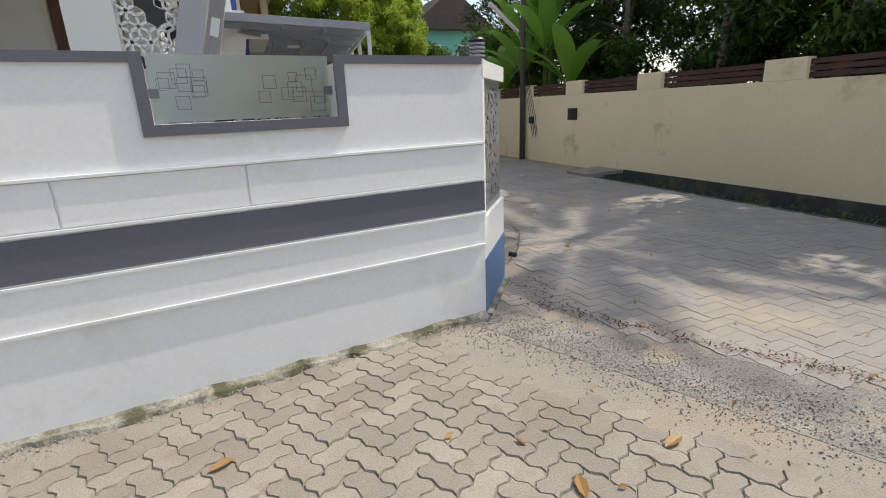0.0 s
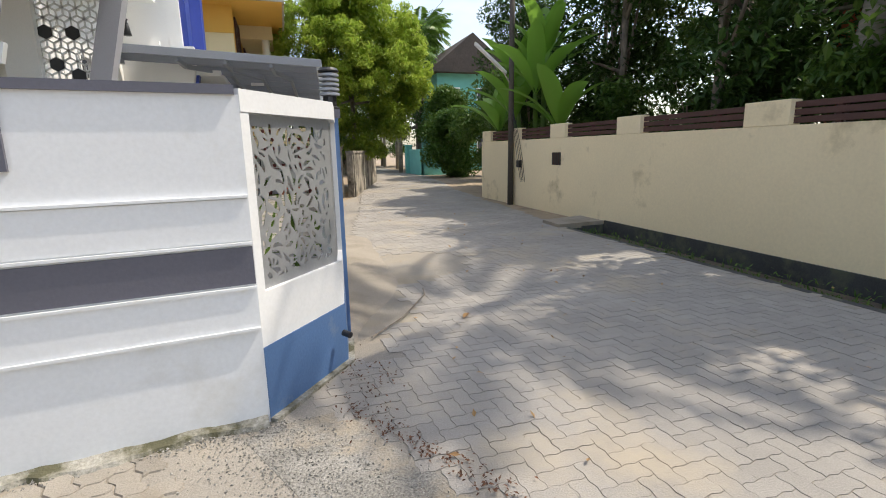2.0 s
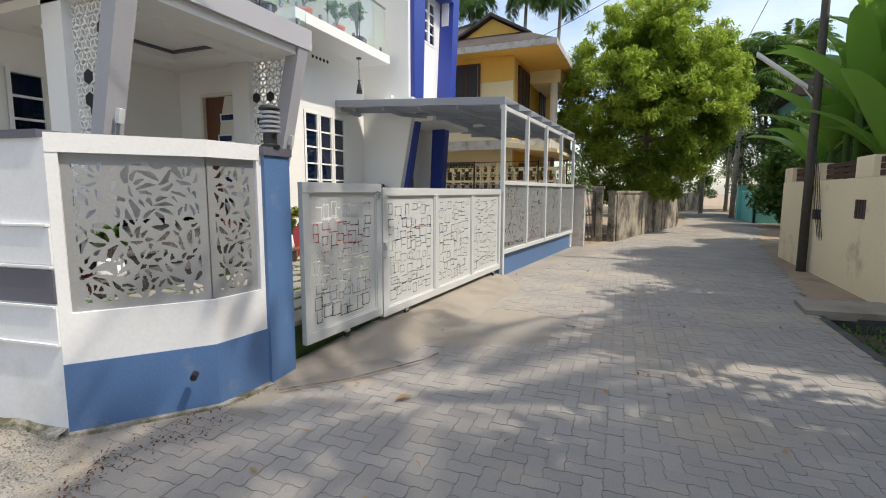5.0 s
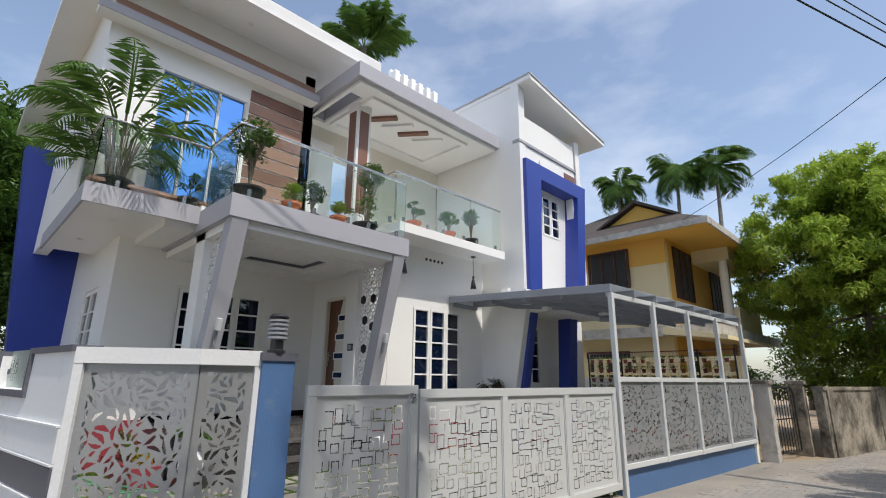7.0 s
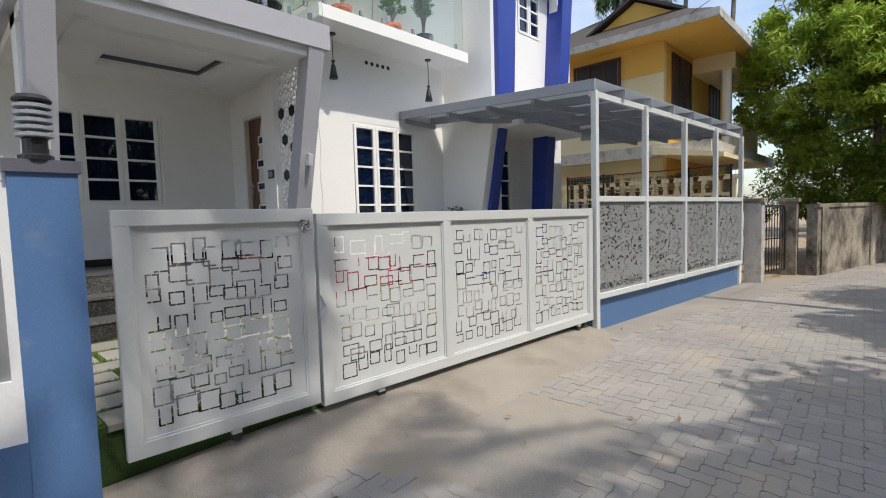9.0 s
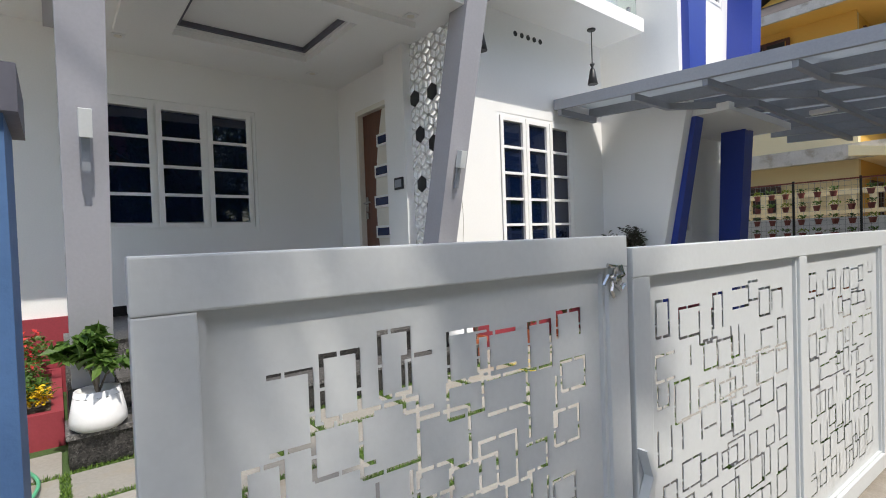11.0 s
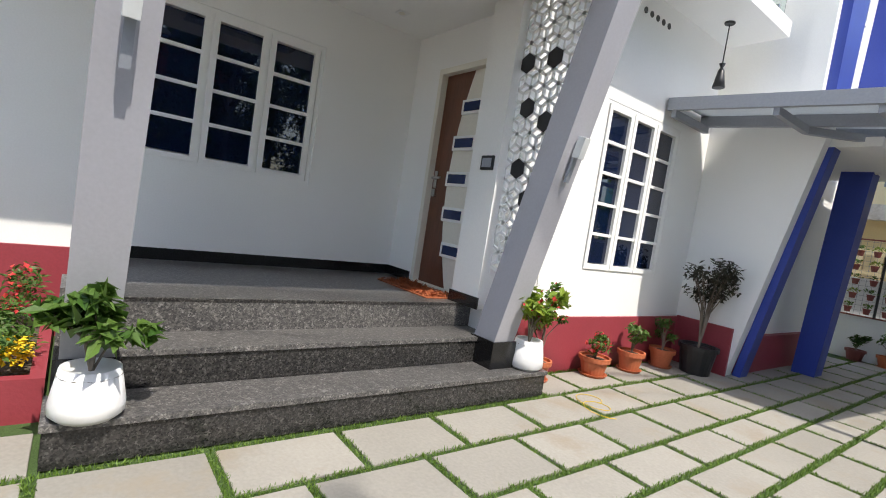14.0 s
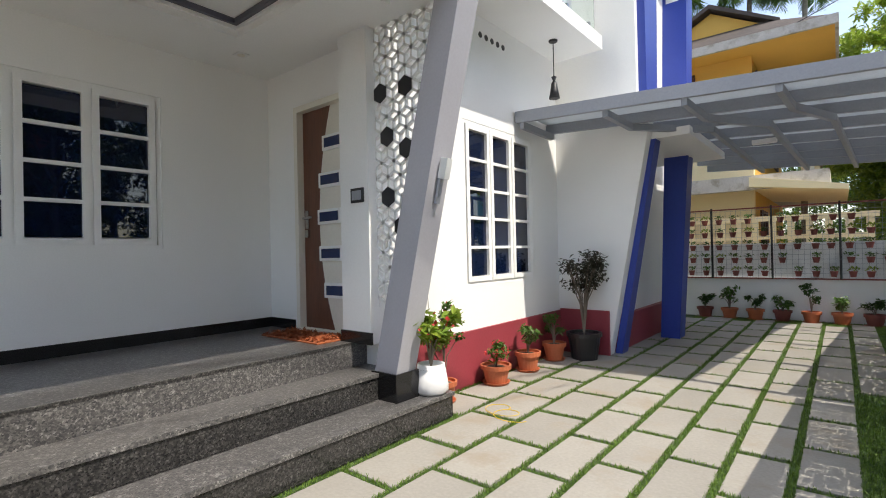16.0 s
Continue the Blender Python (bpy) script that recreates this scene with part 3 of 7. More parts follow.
lean_pillar("pillar_right", 6.93, 7.13, -0.70, -0.48, 0.76, -0.02, 0.19, 3.42, M_GREY, "pale grey leaning porch pillar")
lean_pillar("pillar_left", 4.46, 4.66, -0.70, -0.53, 0.76, -0.02, 0.19, 3.42, M_GREY, "pale grey leaning porch pillar")
lean_pillar("pillar_bay_a", 10.255, 10.45, -0.14, -0.06, CZ, 0.29, 0.37, 2.85, M_BLUE2, "deep blue leaning bay pillar")
lean_pillar("pillar_bay_b", 11.62, 11.9, 0.0, 0.24, CZ, 0.10, 0.40, 2.85, M_BLUE2, "deep blue leaning bay pillar")
bm = B()
box(bm, -0.2, 0.72, 10.26, 12.3, 2.85, 2.94)
structure("ceiling_bay", bm, M_WHITE, "white soffit over the bay window", "ceiling")

# porch slab and ceiling with its recess
bm = B()
box(bm, -2.3, 0.20, 4.42, 7.20, 3.42, 3.70)
structure("trim_porch_slab", bm, M_GREY, "pale grey edge of the porch slab", "slab")
bm = B()
rx0, rx1, ry0, ry1 = -1.5, -0.55, 5.25, 6.35
for a, b, c, d in ((-2.3, rx0, 4.5, 7.08), (rx1, 0.13, 4.5, 7.08), (rx0, rx1, 4.5, ry0), (rx0, rx1, ry1, 7.08)):
    box(bm, a, b, c, d, 3.32, 3.42)
for a, b, c, d in ((rx0 - .22, rx0 - 0.02, 4.85, 6.8), (rx1 + 0.02, rx1 + .22, 4.85, 6.8), (rx0 - 0.02, rx1 + 0.02, 4.85, ry0 - .02), (rx0 - 0.02, rx1 + 0.02, ry1 + 0.02, 6.8)):
    box(bm, a, b, c, d, 3.27, 3.32)
box(bm, rx0, rx1, ry0, ry1, 3.385, 3.41)
structure("ceiling_porch", bm, M_WHITE, "white stepped gypsum porch ceiling", "ceiling")
bm = B()
for a, b, c, d in ((rx0, rx0 + .03, ry0, ry1), (rx1 - .03, rx1, ry0, ry1), (rx0 + .03, rx1 - .03, ry0, ry0 + .03), (rx0 + .03, rx1 - .03, ry1 - .03, ry1)):
    box(bm, a, b, c, d, 3.345, 3.384)
structure("trim_ceiling_recess", bm, M_DGREY, "dark frame in the ceiling recess", "trim")

# balconies
bm = B()
prism(bm, [(-4.04, 3.18), (-0.85, 3.18), (-0.85, 4.42), (-4.04, 4.42)], "z", 3.55, 3.74)
structure("floor_balcony_left", bm, M_WHITE, "white balcony slab with grey edge", "slab")
bm = B()
box(bm, -4.04, -0.83, 3.15, 3.18, 3.52, 3.76), box(bm, -0.85, -0.82, 3.18, 4.42, 3.52, 3.76)
structure("trim_balcony_left", bm, M_GREY, "grey balcony edge", "trim")
bm = B()
box(bm, -2.4, -0.16, 7.30, 10.12, 3.96, 4.12)
structure("floor_balcony_right", bm, M_WHITE, "white balcony slab", "slab")
bm = B()
box(bm, -2.5, -0.8, 4.42, 7.3, 3.70, 3.78)
structure("floor_balcony", bm, M_WHITE, "white balcony floor", "slab")

# upper floor
gl = (3.95, 5.25, 4.05, 6.15)
wall("wall_upper_a", "x", -2.1, -1.9, 3.2, 6.5, 3.7, 7.36, [gl])
wall("wall_upper_b", "x", -2.6, -2.4, 6.5, 10.35, 3.7, 7.2, [(7.3, 8.1, 3.9, 6.0)], M_CREAM, "cream painted upper wall")
wall("wall_upper_side", "y", 3.2, 3.4, -9.0, -2.1, 3.7, 7.36)
wall("wall_upper_return", "y", 6.3, 6.5, -2.6, -1.9, 3.7, 7.2)
bm = B()
prism(bm, [(-9.5, 7.36), (-0.95, 7.36), (-0.95, 7.52), (-9.5, 7.52)], "y", 2.7, 7.35)
structure("roof_main", bm, M_WHITE, "white flat roof slab with wide overhang", "roof")
bm = B()
box(bm, -1.9, -1.62, 3.0, 6.45, 6.56, 6.68)
structure("trim_upper_shade", bm, M_WHITE, "white sunshade ledge over the glass", "trim")
bm = B()
box(bm, -1.62, -1.60, 2.98, 6.45, 6.55, 6.69)
structure("trim_upper_ledge_edge", bm, M_GREY, "pale grey edge of the sunshade ledge", "trim")
bm = B()
SLOT = (-2.2, -0.9, 6.66, 6.93)
panel_flat(bm, -2.6, -0.42, 6.5, 10.35, 6.62, 6.90, SLOT)
structure("roof_canopy", bm, M_GREY, "grey edged balcony canopy", "roof")
bm = B()
panel_flat(bm, -2.4, -0.5, 6.6, 10.3, 6.56, 6.62, SLOT)
structure("ceiling_canopy", bm, M_WHITE, "white canopy soffit", "ceiling")
bm = B()
box(bm, -1.35, -1.05, 6.95, 7.25, 3.78, 6.56)
structure("pillar_balcony", bm, M_WHITE, "white and brown balcony column", "pillar")
# stair tower
bm = B()
panel_cells(bm, "x", -0.05, 0.13, 10.35, 12.65, 3.3, 7.3, [(10.85, 12.5, 3.2, 5.95)])
structure("wall_tower_front", bm, M_WHITE, "white stair tower wall", "wall")
wall("wall_tower_recess", "x", -0.25, -0.1, 10.5, 12.65, 3.3, 6.2, [(11.45, 12.25, 4.75, 5.8)])
window("window_5", "x", -0.12, 1, 11.45, 12.25, 4.75, 5.8, sashes=2)
wall("wall_tower_side", "y", 10.35, 10.55, -4.0, -0.05, 3.3, 8.02)
wall("wall_tower_end", "y", 12.75, 12.95, -4.0, 0.13, 3.3, 7.5)
bm = B()
box(bm, -0.05, 0.15, 10.33, 10.55, 3.3, 8.02)
structure("wall_tower_fin", bm, M_WHITE, "white corner fin of the tower", "wall")
bm = B()
prism(bm, [(10.33, 8.02), (10.33, 8.12), (13.7, 7.69), (13.7, 7.59)], "x", -4.0, 0.48)
structure("roof_tower", bm, M_WHITE, "white sloping tower roof slab", "roof")
bm = B()
prism(bm, [(10.42, 3.3), (10.84, 3.3), (10.98, 5.88), (12.55, 5.88), (12.3, 3.3), (12.62, 3.3), (12.95, 6.22), (10.42, 6.22)], "x", -0.098, 0.24)
structure("trim_tower_frame", bm, M_BLUE2, "deep blue projecting window frame", "trim")
# side blue fin
bm = B()
prism(bm, [(3.32, 0.3), (3.86, 0.3), (3.86, 5.7), (2.75, 5.7)], "x", -5.95, -5.5)
structure("trim_side_fin", bm, M_BLUE2, "deep blue fin on the house side", "trim")

# steps and porch floor
bm = B()
box(bm, -2.3, -0.95, 4.5, 7.08, CZ - 0.1, FZ)
structure("floor_porch", bm, M_GRANITE, "polished grey granite porch floor", "floor")
for i, (xf, z, ya, yb) in enumerate(((-0.33, CZ + .19, 4.42, 7.40), (-0.64, CZ + .38, 4.5, 7.16), (-0.95, CZ + .57, 4.5, 7.08))):
    bm = B()
    box(bm, xf - 0.32, xf, ya, yb, z - 0.03, z, bevel=0.004)
    st_ = structure("step_%d" % (i + 1), bm, M_GRANITE, "grey granite porch step with dark riser", "step")
    bm = B()
    box(bm, xf - 0.34, xf - 0.015, ya + 0.01, yb - 0.01, z - 0.19, z - 0.03)
    part("riser", bm, M_RISER, st_, "dark polished granite riser")
bm = B()
box(bm, -2.3, -2.285, 4.5, 7.08, FZ, FZ + 0.09), box(bm, -2.285, -1.9, 7.065, 7.08, FZ, FZ + 0.09), box(bm, -1.07, -0.72, 6.925, 6.94, FZ, FZ + 0.09)
box(bm, -0.72, -0.465, 6.915, 7.15, 0.57, 0.77), box(bm, -0.72, -0.52, 4.44, 4.68, 0.57, 0.77)
structure("baseboard_porch", bm, M_GRANITE_BLK, "black granite skirting", "baseboard")

# far end wall of the court
bm = B()
box(bm, -1.2, 2.85, 14.45, 14.6, 0, 1.05)
structure("wall_court_end", bm, M_WHITE, "low white wall at the court end", "wall")
bm = B()
box(bm, -9.3, -9.1, 1.5, 4.0, 0, 1.95)
structure("wall_court_back", bm, M_WHITE, "white compound wall", "wall")

# fence base
FA, FB = (2.36, 9.36), (2.82, 14.5)
bm = B()
prism(bm, [FA, FB, along(FA, FB, 5.16, -0.16), along(FA, FB, 0, -0.16)], "z", -0.1, 0.38)
structure("wall_fence_base", bm, M_BLUE, "blue painted fence base", "wall")

# ---- yellow wall across the lane ----
YX = 7.55
bm = B()
box(bm, YX, YX + 0.18, -6, 14.7, -0.1, 1.68)
structure("wall_yellow", bm, M_YWALL, "pale yellow plastered boundary wall with damp stains", "wall")
POSTS = [-4.4, -1.9, 0.6, 2.2, 4.85, 7.5, 9.9, 12.1, 14.0]
for i, y in enumerate(POSTS):
    bm = B()
    box(bm, YX - 0.005, YX + 0.185, y, y + 0.63, 1.68, 1.99, bevel=0.01)
    structure("wall_yellow_post_%d" % (i + 1), bm, M_YWALL, "pale yellow wall post", "wall")
bm = B()
box(bm, YX - 0.03, YX, -6, 8.35, -0.3, 0.06)
structure("baseboard_yellow", bm, M_BLACKBASE, "black painted damp plinth", "baseboard")

# ---- trees ----
def tree(name, x, y, h, r, n, leaf, seed, material, label, clump=0.8, nclump=22, low=0.35, size_a=0.5, lean=(0, 0), trunk_r=0.16, flat=0.8):
    rng = np.random.default_rng(seed)
    t = thing(name, (x, y, 0), label, "tree")
    top = Vector((x + lean[0], y + lean[1], h * 0.72))
    b_ = B()
    fork = Vector((x, y, 0)).lerp(top, 0.5)
    tube(b_, [(x, y, -0.1), Vector((x, y, 0)).lerp(fork, 0.5) + Vector((0.05, 0.04, 0)), fork, top], trunk_r, 9, 0.35)
    cl = []
    for i in range(nclump):
        a, u = rng.uniform(0, 2 * np.pi), rng.uniform(0, 1) ** 0.6
        z = h * (low + (1 - low) * rng.uniform(0.0, 1.0))
        k = math.sin(math.pi * min(1, max(0.08, (z / h - low) / (1 - low) * 0.8 + 0.18)))
        cl.append((x + lean[0] + r * u * k * math.cos(a), y + lean[1] + r * u * k * math.sin(a), min(z, h - clump * 0.6), clump * rng.uniform(0.6, 1.25)))
    for c in cl[:10]:
        e = Vector(c[:3])
        s = Vector((x, y, 0)).lerp(top, rng.uniform(0.45, 0.95))
        tube(b_, [s, s.lerp(e, 0.5) + Vector((0, 0, 0.15)), e], trunk_r * 0.35, 6, 0.3)
    part("trunk", b_, M_BARK, t, smooth=True)
    link_mesh("crown", leaves_mesh("crown", crown_points(rng, cl, 0.25, n), leaf, size_a, -0.35, rng), material, t)
    return t


def frond(verts, faces, base, yaw, pitch, length, rng, leaflet, droop=1.1, n=26, width=0.05):
    p = Vector(base)
    d_yaw = Vector((math.cos(yaw), math.sin(yaw), 0))
    step = length / n
    ang = pitch
    for i in range(n):
        f = i / n
        d = d_yaw * math.cos(ang) + Vector((0, 0, math.sin(ang)))
        q = p + d * step
        ang -= droop * step / length * (0.6 + f)
        s = d.cross(Vector((0, 0, 1))).normalized()
        up = s.cross(d)
        w = 0.012 * (1 - f) + 0.004
        k = len(verts)
        verts += [p + s * w, p - s * w, q - s * w, q + s * w]
        faces += [(k, k + 1, k + 2, k + 3)]
        if f > 0.12:
            ll = leaflet * math.sin(math.pi * min(0.95, f * 0.85 + 0.15)) * rng.uniform(0.85, 1.1)
            for sg in (-1, 1):
                dd = (s * sg * 0.8 + d * 0.65 - up * rng.uniform(0.05, 0.45)).normalized()
                tip = p + dd * ll - Vector((0, 0, ll * 0.22))
                mid = p + dd * ll * 0.5
                k = len(verts)
                verts += [p, mid + d * width, tip, mid - d * width]
                faces += [(k, k + 1, k + 2), (k, k + 2, k + 3)]
        p = q


def palm(name, x, y, h, seed, label, fronds=16, length=2.0, leaflet=0.5, trunk_r=0.09, material=None, bend=(0.2, 0.1), width=0.03, up=(0.1, 1.2), z0=0.0, droop=1.3):
    rng = np.random.default_rng(seed)
    t = thing(name, (x, y, z0), label, "palm tree")
    b_ = B()
    top = Vector((x + bend[0], y + bend[1], h))
    tube(b_, [(x, y, z0 - 0.1), (x + bend[0] * 0.25, y + bend[1] * 0.25, z0 + (h - z0) * 0.4), (x + bend[0] * 0.6, y + bend[1] * 0.6, z0 + (h - z0) * 0.75), top], trunk_r, 10, 0.7)
    part("trunk", b_, M_PALMBARK, t, smooth=True)
    vs, fs = [], []
    for i in range(fronds):
        frond(vs, fs, top, i * 2.4 + rng.uniform(-0.3, 0.3), rng.uniform(*up), length * rng.uniform(0.8, 1.1), rng, leaflet, droop, 34, width)
    me = bpy.data.meshes.new("crown")
    me.from_pydata([tuple(v) for v in vs], [], fs)
    link_mesh("crown", me, material or M_LEAF_PALM, t)
    return t


mango = tree("mango_tree", 4.55, 21.6, 8.3, 2.55, 42000, 0.22, 3, M_LEAF_LT, "broad mango tree with bright green young leaves", 0.7, 85, 0.17, 0.34)
# young leaf tufts on the outside of the crown, sunlit brightness put into their colour
rgm = np.random.default_rng(33)
tufts = []
for k in range(300):
    a, e = rgm.uniform(0, 2 * np.pi), np.arcsin(rgm.uniform(-.35, 1))
    q = rgm.uniform(.86, 1.08)
    tufts.append((4.55 + 3.05 * q * math.cos(a) * math.cos(e), 21.6 + 3.05 * q * math.sin(a) * math.cos(e), 4.9 + 3.5 * q * math.sin(e), rgm.uniform(.22, .42)))
link_mesh("sunlit_young_leaves", leaves_mesh("sunlit_young_leaves", crown_points(rgm, tufts, .05, 36000), .2, .3, -.4, rgm), M_LEAF_YOUNG_SUN, mango, "young leaves coloured a sunlit yellow-green")
palm("areca_palm", -1.9, 19.3, 8.7, 5, "slim areca palm behind the yellow house", 24, 1.25, 0.5, 0.08, width=0.016, up=(-0.3, 1.3), droop=2.0)
palm("areca_palm", 0.0, 20.0, 9.0, 6, "slim areca palm behind the yellow house", 24, 1.4, 0.55, 0.08, width=0.016, up=(-0.3, 1.3), droop=2.0)
palm("areca_palm", 1.2, 20.4, 8.9, 7, "slim areca palm behind the yellow house", 24, 1.45, 0.55, 0.08, width=0.016, up=(-0.3, 1.3), droop=2.0)
palm("coconut_palm", -7.3, 11, 13.2, 8, "coconut palm behind the house", 22, 2.2, 0.75, 0.16, width=0.05)
palm("coconut_palm", 9.3, 5.6, 11.5, 9, "leaning coconut palm behind the yellow wall", 12, 3.2, 0.9, 0.17, bend=(1.2, -1.6), width=0.05)
GARDEN = ((9.5, 3.4, 7.6, 1.9), (9.7, 8.0, 8.0, 1.9), (10.2, 0.2, 8.0, 2.1), (10.4, -3.4, 8.0, 2.2), (10.1, 11.4, 8.2, 1.9), (12.0, 6.6, 11, 3.0), (12.4, 2.4, 11, 3.0), (12.5, 10.2, 11, 2.8), (11.5, 13.8, 10, 2.6), (10.3, 17.6, 4.6, 1.6),
          (12.5, -5, 11, 3), (13.5, 17, 11, 3), (11.6, 22.5, 5.0, 1.8), (14, 25, 11, 3), (10.8, 35, 10, 3), (15.5, 12.5, 12, 3.2), (11.0, -8, 11, 3.2))
for i, (x, y, h, r) in enumerate(GARDEN):
    tree("garden_tree", x, y, h, r, 13000 if x > 11 else 6500, 0.21, 20 + i, M_LEAF_DK if i % 3 else M_LEAF_MD, "dark leafy garden tree behind the yellow wall", 0.85, 34, 0.2, 0.45)
rgs = np.random.default_rng(5)
for i in range(15):
    x, y = rgs.uniform(8.6, 10.5), -6 + i * 1.55 + rgs.uniform(-.5, .5)
    if y > 10.8 and x < 9.4:
        x = 9.6
    tree("garden_shrub", x, y, rgs.uniform(2.6, 4.2), 1.1, 3200, 0.17, 120 + i, M_LEAF_MD if i % 2 else M_LEAF_DK, "leafy shrub behind the yellow wall", 0.5, 14, 0.12, 0.45, trunk_r=0.05)
for i, (x, y, h) in enumerate(((8.2, 40, 10), (6.8, 44, 12), (10.5, 46, 10.5), (11.5, 37, 9.5), (9.2, 33.5, 7.5), (13.2, 43, 11.5), (10.6, 41, 8.0))):
    palm("coconut_palm", x, y, h, 40 + i, "coconut palm at the lane end", 20, 3.2, 0.9, 0.15, width=0.06)
for i, (x, y, h, r) in enumerate(((4.2, 34, 7.5, 3), (10.6, 26.5, 3.4, 1.2), (11.7, 30.8, 5.5, 1.6), (6.5, 50, 9, 4), (11, 50, 9, 4), (15, 46, 11, 4), (0, 40, 8, 4), (9.5, 56, 10, 5), (-8, -1.5, 9, 3), (-13, 1.5, 10, 3.4), (-12, -5, 10, 4), (-14, 4.5, 10, 3.5), (-11.5, 2.6, 6.5, 2.2), (-17, -1, 12, 4), (-10.5, -3, 7, 2.5), (-20, 2, 12, 4))):
    tree("lane_tree", x, y, h, r, 13000, 0.24, 60 + i, M_LEAF_MD, "leafy tree in the distance", 1.0, 34, 0.12, 0.45)

# ---- cut metal screens ----
def sheet(bm, mask, cell, m, thick=0.004):
    """A metal sheet with cut openings: mask holds True where metal stays; cells are joined into the largest plain pieces."""
    left = mask.copy()
    h, w = mask.shape
    for j in range(h):
        i = 0
        while i < w:
            if not left[j, i]:
                i += 1
                continue
            k = i
            while k < w and left[j, k]:
                k += 1
            e = j + 1
            while e < h and left[e, i:k].all():
                e += 1
            left[j:e, i:k] = False
            for d in (0.0, -thick):
                q = [(i * cell, d, j * cell), (k * cell, d, j * cell), (k * cell, d, e * cell), (i * cell, d, e * cell)]
                bm.faces.new([bm.verts.new(m @ Vector(p)) for p in (q if d == 0 else q[::-1])])
            i = k
    return bm


def squares_mask(w, h, cell, seed, n, lo=0.06, hi=0.13, margin=0.07, slit=0.010):
    """Slits along the outlines of scattered squares, each side broken by small bridges."""
    rng = np.random.default_rng(seed)
    W, H = int(w / cell), int(h / cell)
    mk = np.ones((H, W), bool)
    s = max(1, round(slit / cell))
    mg = int(margin / cell)
    gx = int(math.sqrt(n * w / h)) + 1
    gy = int(n / gx) + 1
    for a in range(gx):
        for b_ in range(gy):
            qw, qh = (int(rng.uniform(lo, hi) / cell) for _ in "ab")
            x = int(mg + (W - 2 * mg - qw) * min(1, max(0, (a + rng.uniform(-.15, .45)) / (gx - 0.4))))
            y = int(mg + (H - 2 * mg - qh) * min(1, max(0, (b_ + rng.uniform(-.15, .45)) / (gy - 0.4))))
            for side in range(4):
                if rng.uniform() < 0.12:
                    continue
                n_ = qw if side < 2 else qh
                cuts = np.zeros(n_ + s, bool)
                cuts[:] = True
                br = int(n_ * rng.uniform(0.4, 0.6))
                cuts[br:br + max(1, int(0.008 / cell))] = False
                cuts[0:1] = False
                idx = np.nonzero(cuts)[0]
                if side == 0:
                    mk[y:y + s, x + idx] = False
                elif side == 1:
                    mk[y + qh:y + qh + s, x + idx] = False
                elif side == 2:
                    mk[y + idx, x:x + s] = False
                else:
                    mk[y + idx, x + qw:x + qw + s] = False
    return mk


def shards_mask(w, h, cell, seed, n, size=0.12, margin=0.05):
    """Openings like splinters that fan out from scattered points."""
    rng = np.random.default_rng(seed)
    W, H = int(w / cell), int(h / cell)
    X, Z = np.meshgrid((np.arange(W) + 0.5) * cell, (np.arange(H) + 0.5) * cell)
    mk = np.ones((H, W), bool)
    keep = np.zeros((H, W), bool)
    for _ in range(n):
        cx, cz = rng.uniform(0.0, w), rng.uniform(0.0, h)
        a = rng.uniform(0, 6.28)
        for _k in range(rng.integers(6, 11)):
            wa = rng.uniform(0.2, 0.42)
            r0, r1 = rng.uniform(0.012, 0.05), size * rng.uniform(0.6, 1.25)
            d = np.hypot(X - cx, Z - cz)
            th = (np.arctan2(Z - cz, X - cx) - a + np.pi) % (2 * np.pi) - np.pi
            bend = r1 * (1 - 0.35 * (th / wa))
            inside = (np.abs(th) < wa * 0.5) & (d > r0 + 0.006 / np.maximum(wa, .1)) & (d < bend)
            inside &= (X > margin) & (X < w - margin) & (Z > margin) & (Z < h - margin)
            g = inside.copy()
            for _i in range(2):
                g[1:] |= g[:-1]
                g[:-1] |= g[1:]
                g[:, 1:] |= g[:, :-1]
                g[:, :-1] |= g[:, 1:]
            a += wa + rng.uniform(0.07, 0.2)
            if (g & keep).sum() < 0.04 * g.sum() and inside.sum() > 12:
                mk[inside] = False
                keep |= inside
    return mk


def upright(p, q, z):
    """A frame whose x runs from p to q, whose z is up, at height z; its -y side faces right of the way p to q."""
    d = Vector((q[0] - p[0], q[1] - p[1], 0)).normalized()
    yv = Vector((0, 0, 1)).cross(d)
    return Matrix(((d.x, yv.x, 0, p[0]), (d.y, yv.y, 0, p[1]), (0, 0, 1, z), (0, 0, 0, 1)))


# corner screen: two sheets meeting at the bend
cs = thing("corner_screen", (1.75, 3.4, 0.735), "grey laser-cut metal screen with splinter openings", "screen")
for i, (p, q, s0, s1) in enumerate(((CORNER[0], CORNER[1], 0.06, 0.82), (CORNER[1], CORNER[2], 0.02, 0.392))):
    a, b_ = along(p, q, s0, -0.035), along(p, q, s1, -0.035)
    w = math.dist(a, b_)
    bm = sheet(B(), shards_mask(w, 0.945, 0.006, 3 + i, 620 if i == 0 else 330, 0.125), 0.006, upright(a, b_, 0.735))
    part("cut_sheet", bm, M_SCREEN, cs)
bm = B()
tube(bm, [(CORNER[1][0] - .05, CORNER[1][1] + .02, .735), (CORNER[1][0] - .05, CORNER[1][1] + .02, 1.68)], 0.014, 6)
part("post", bm, M_SCREEN, cs)

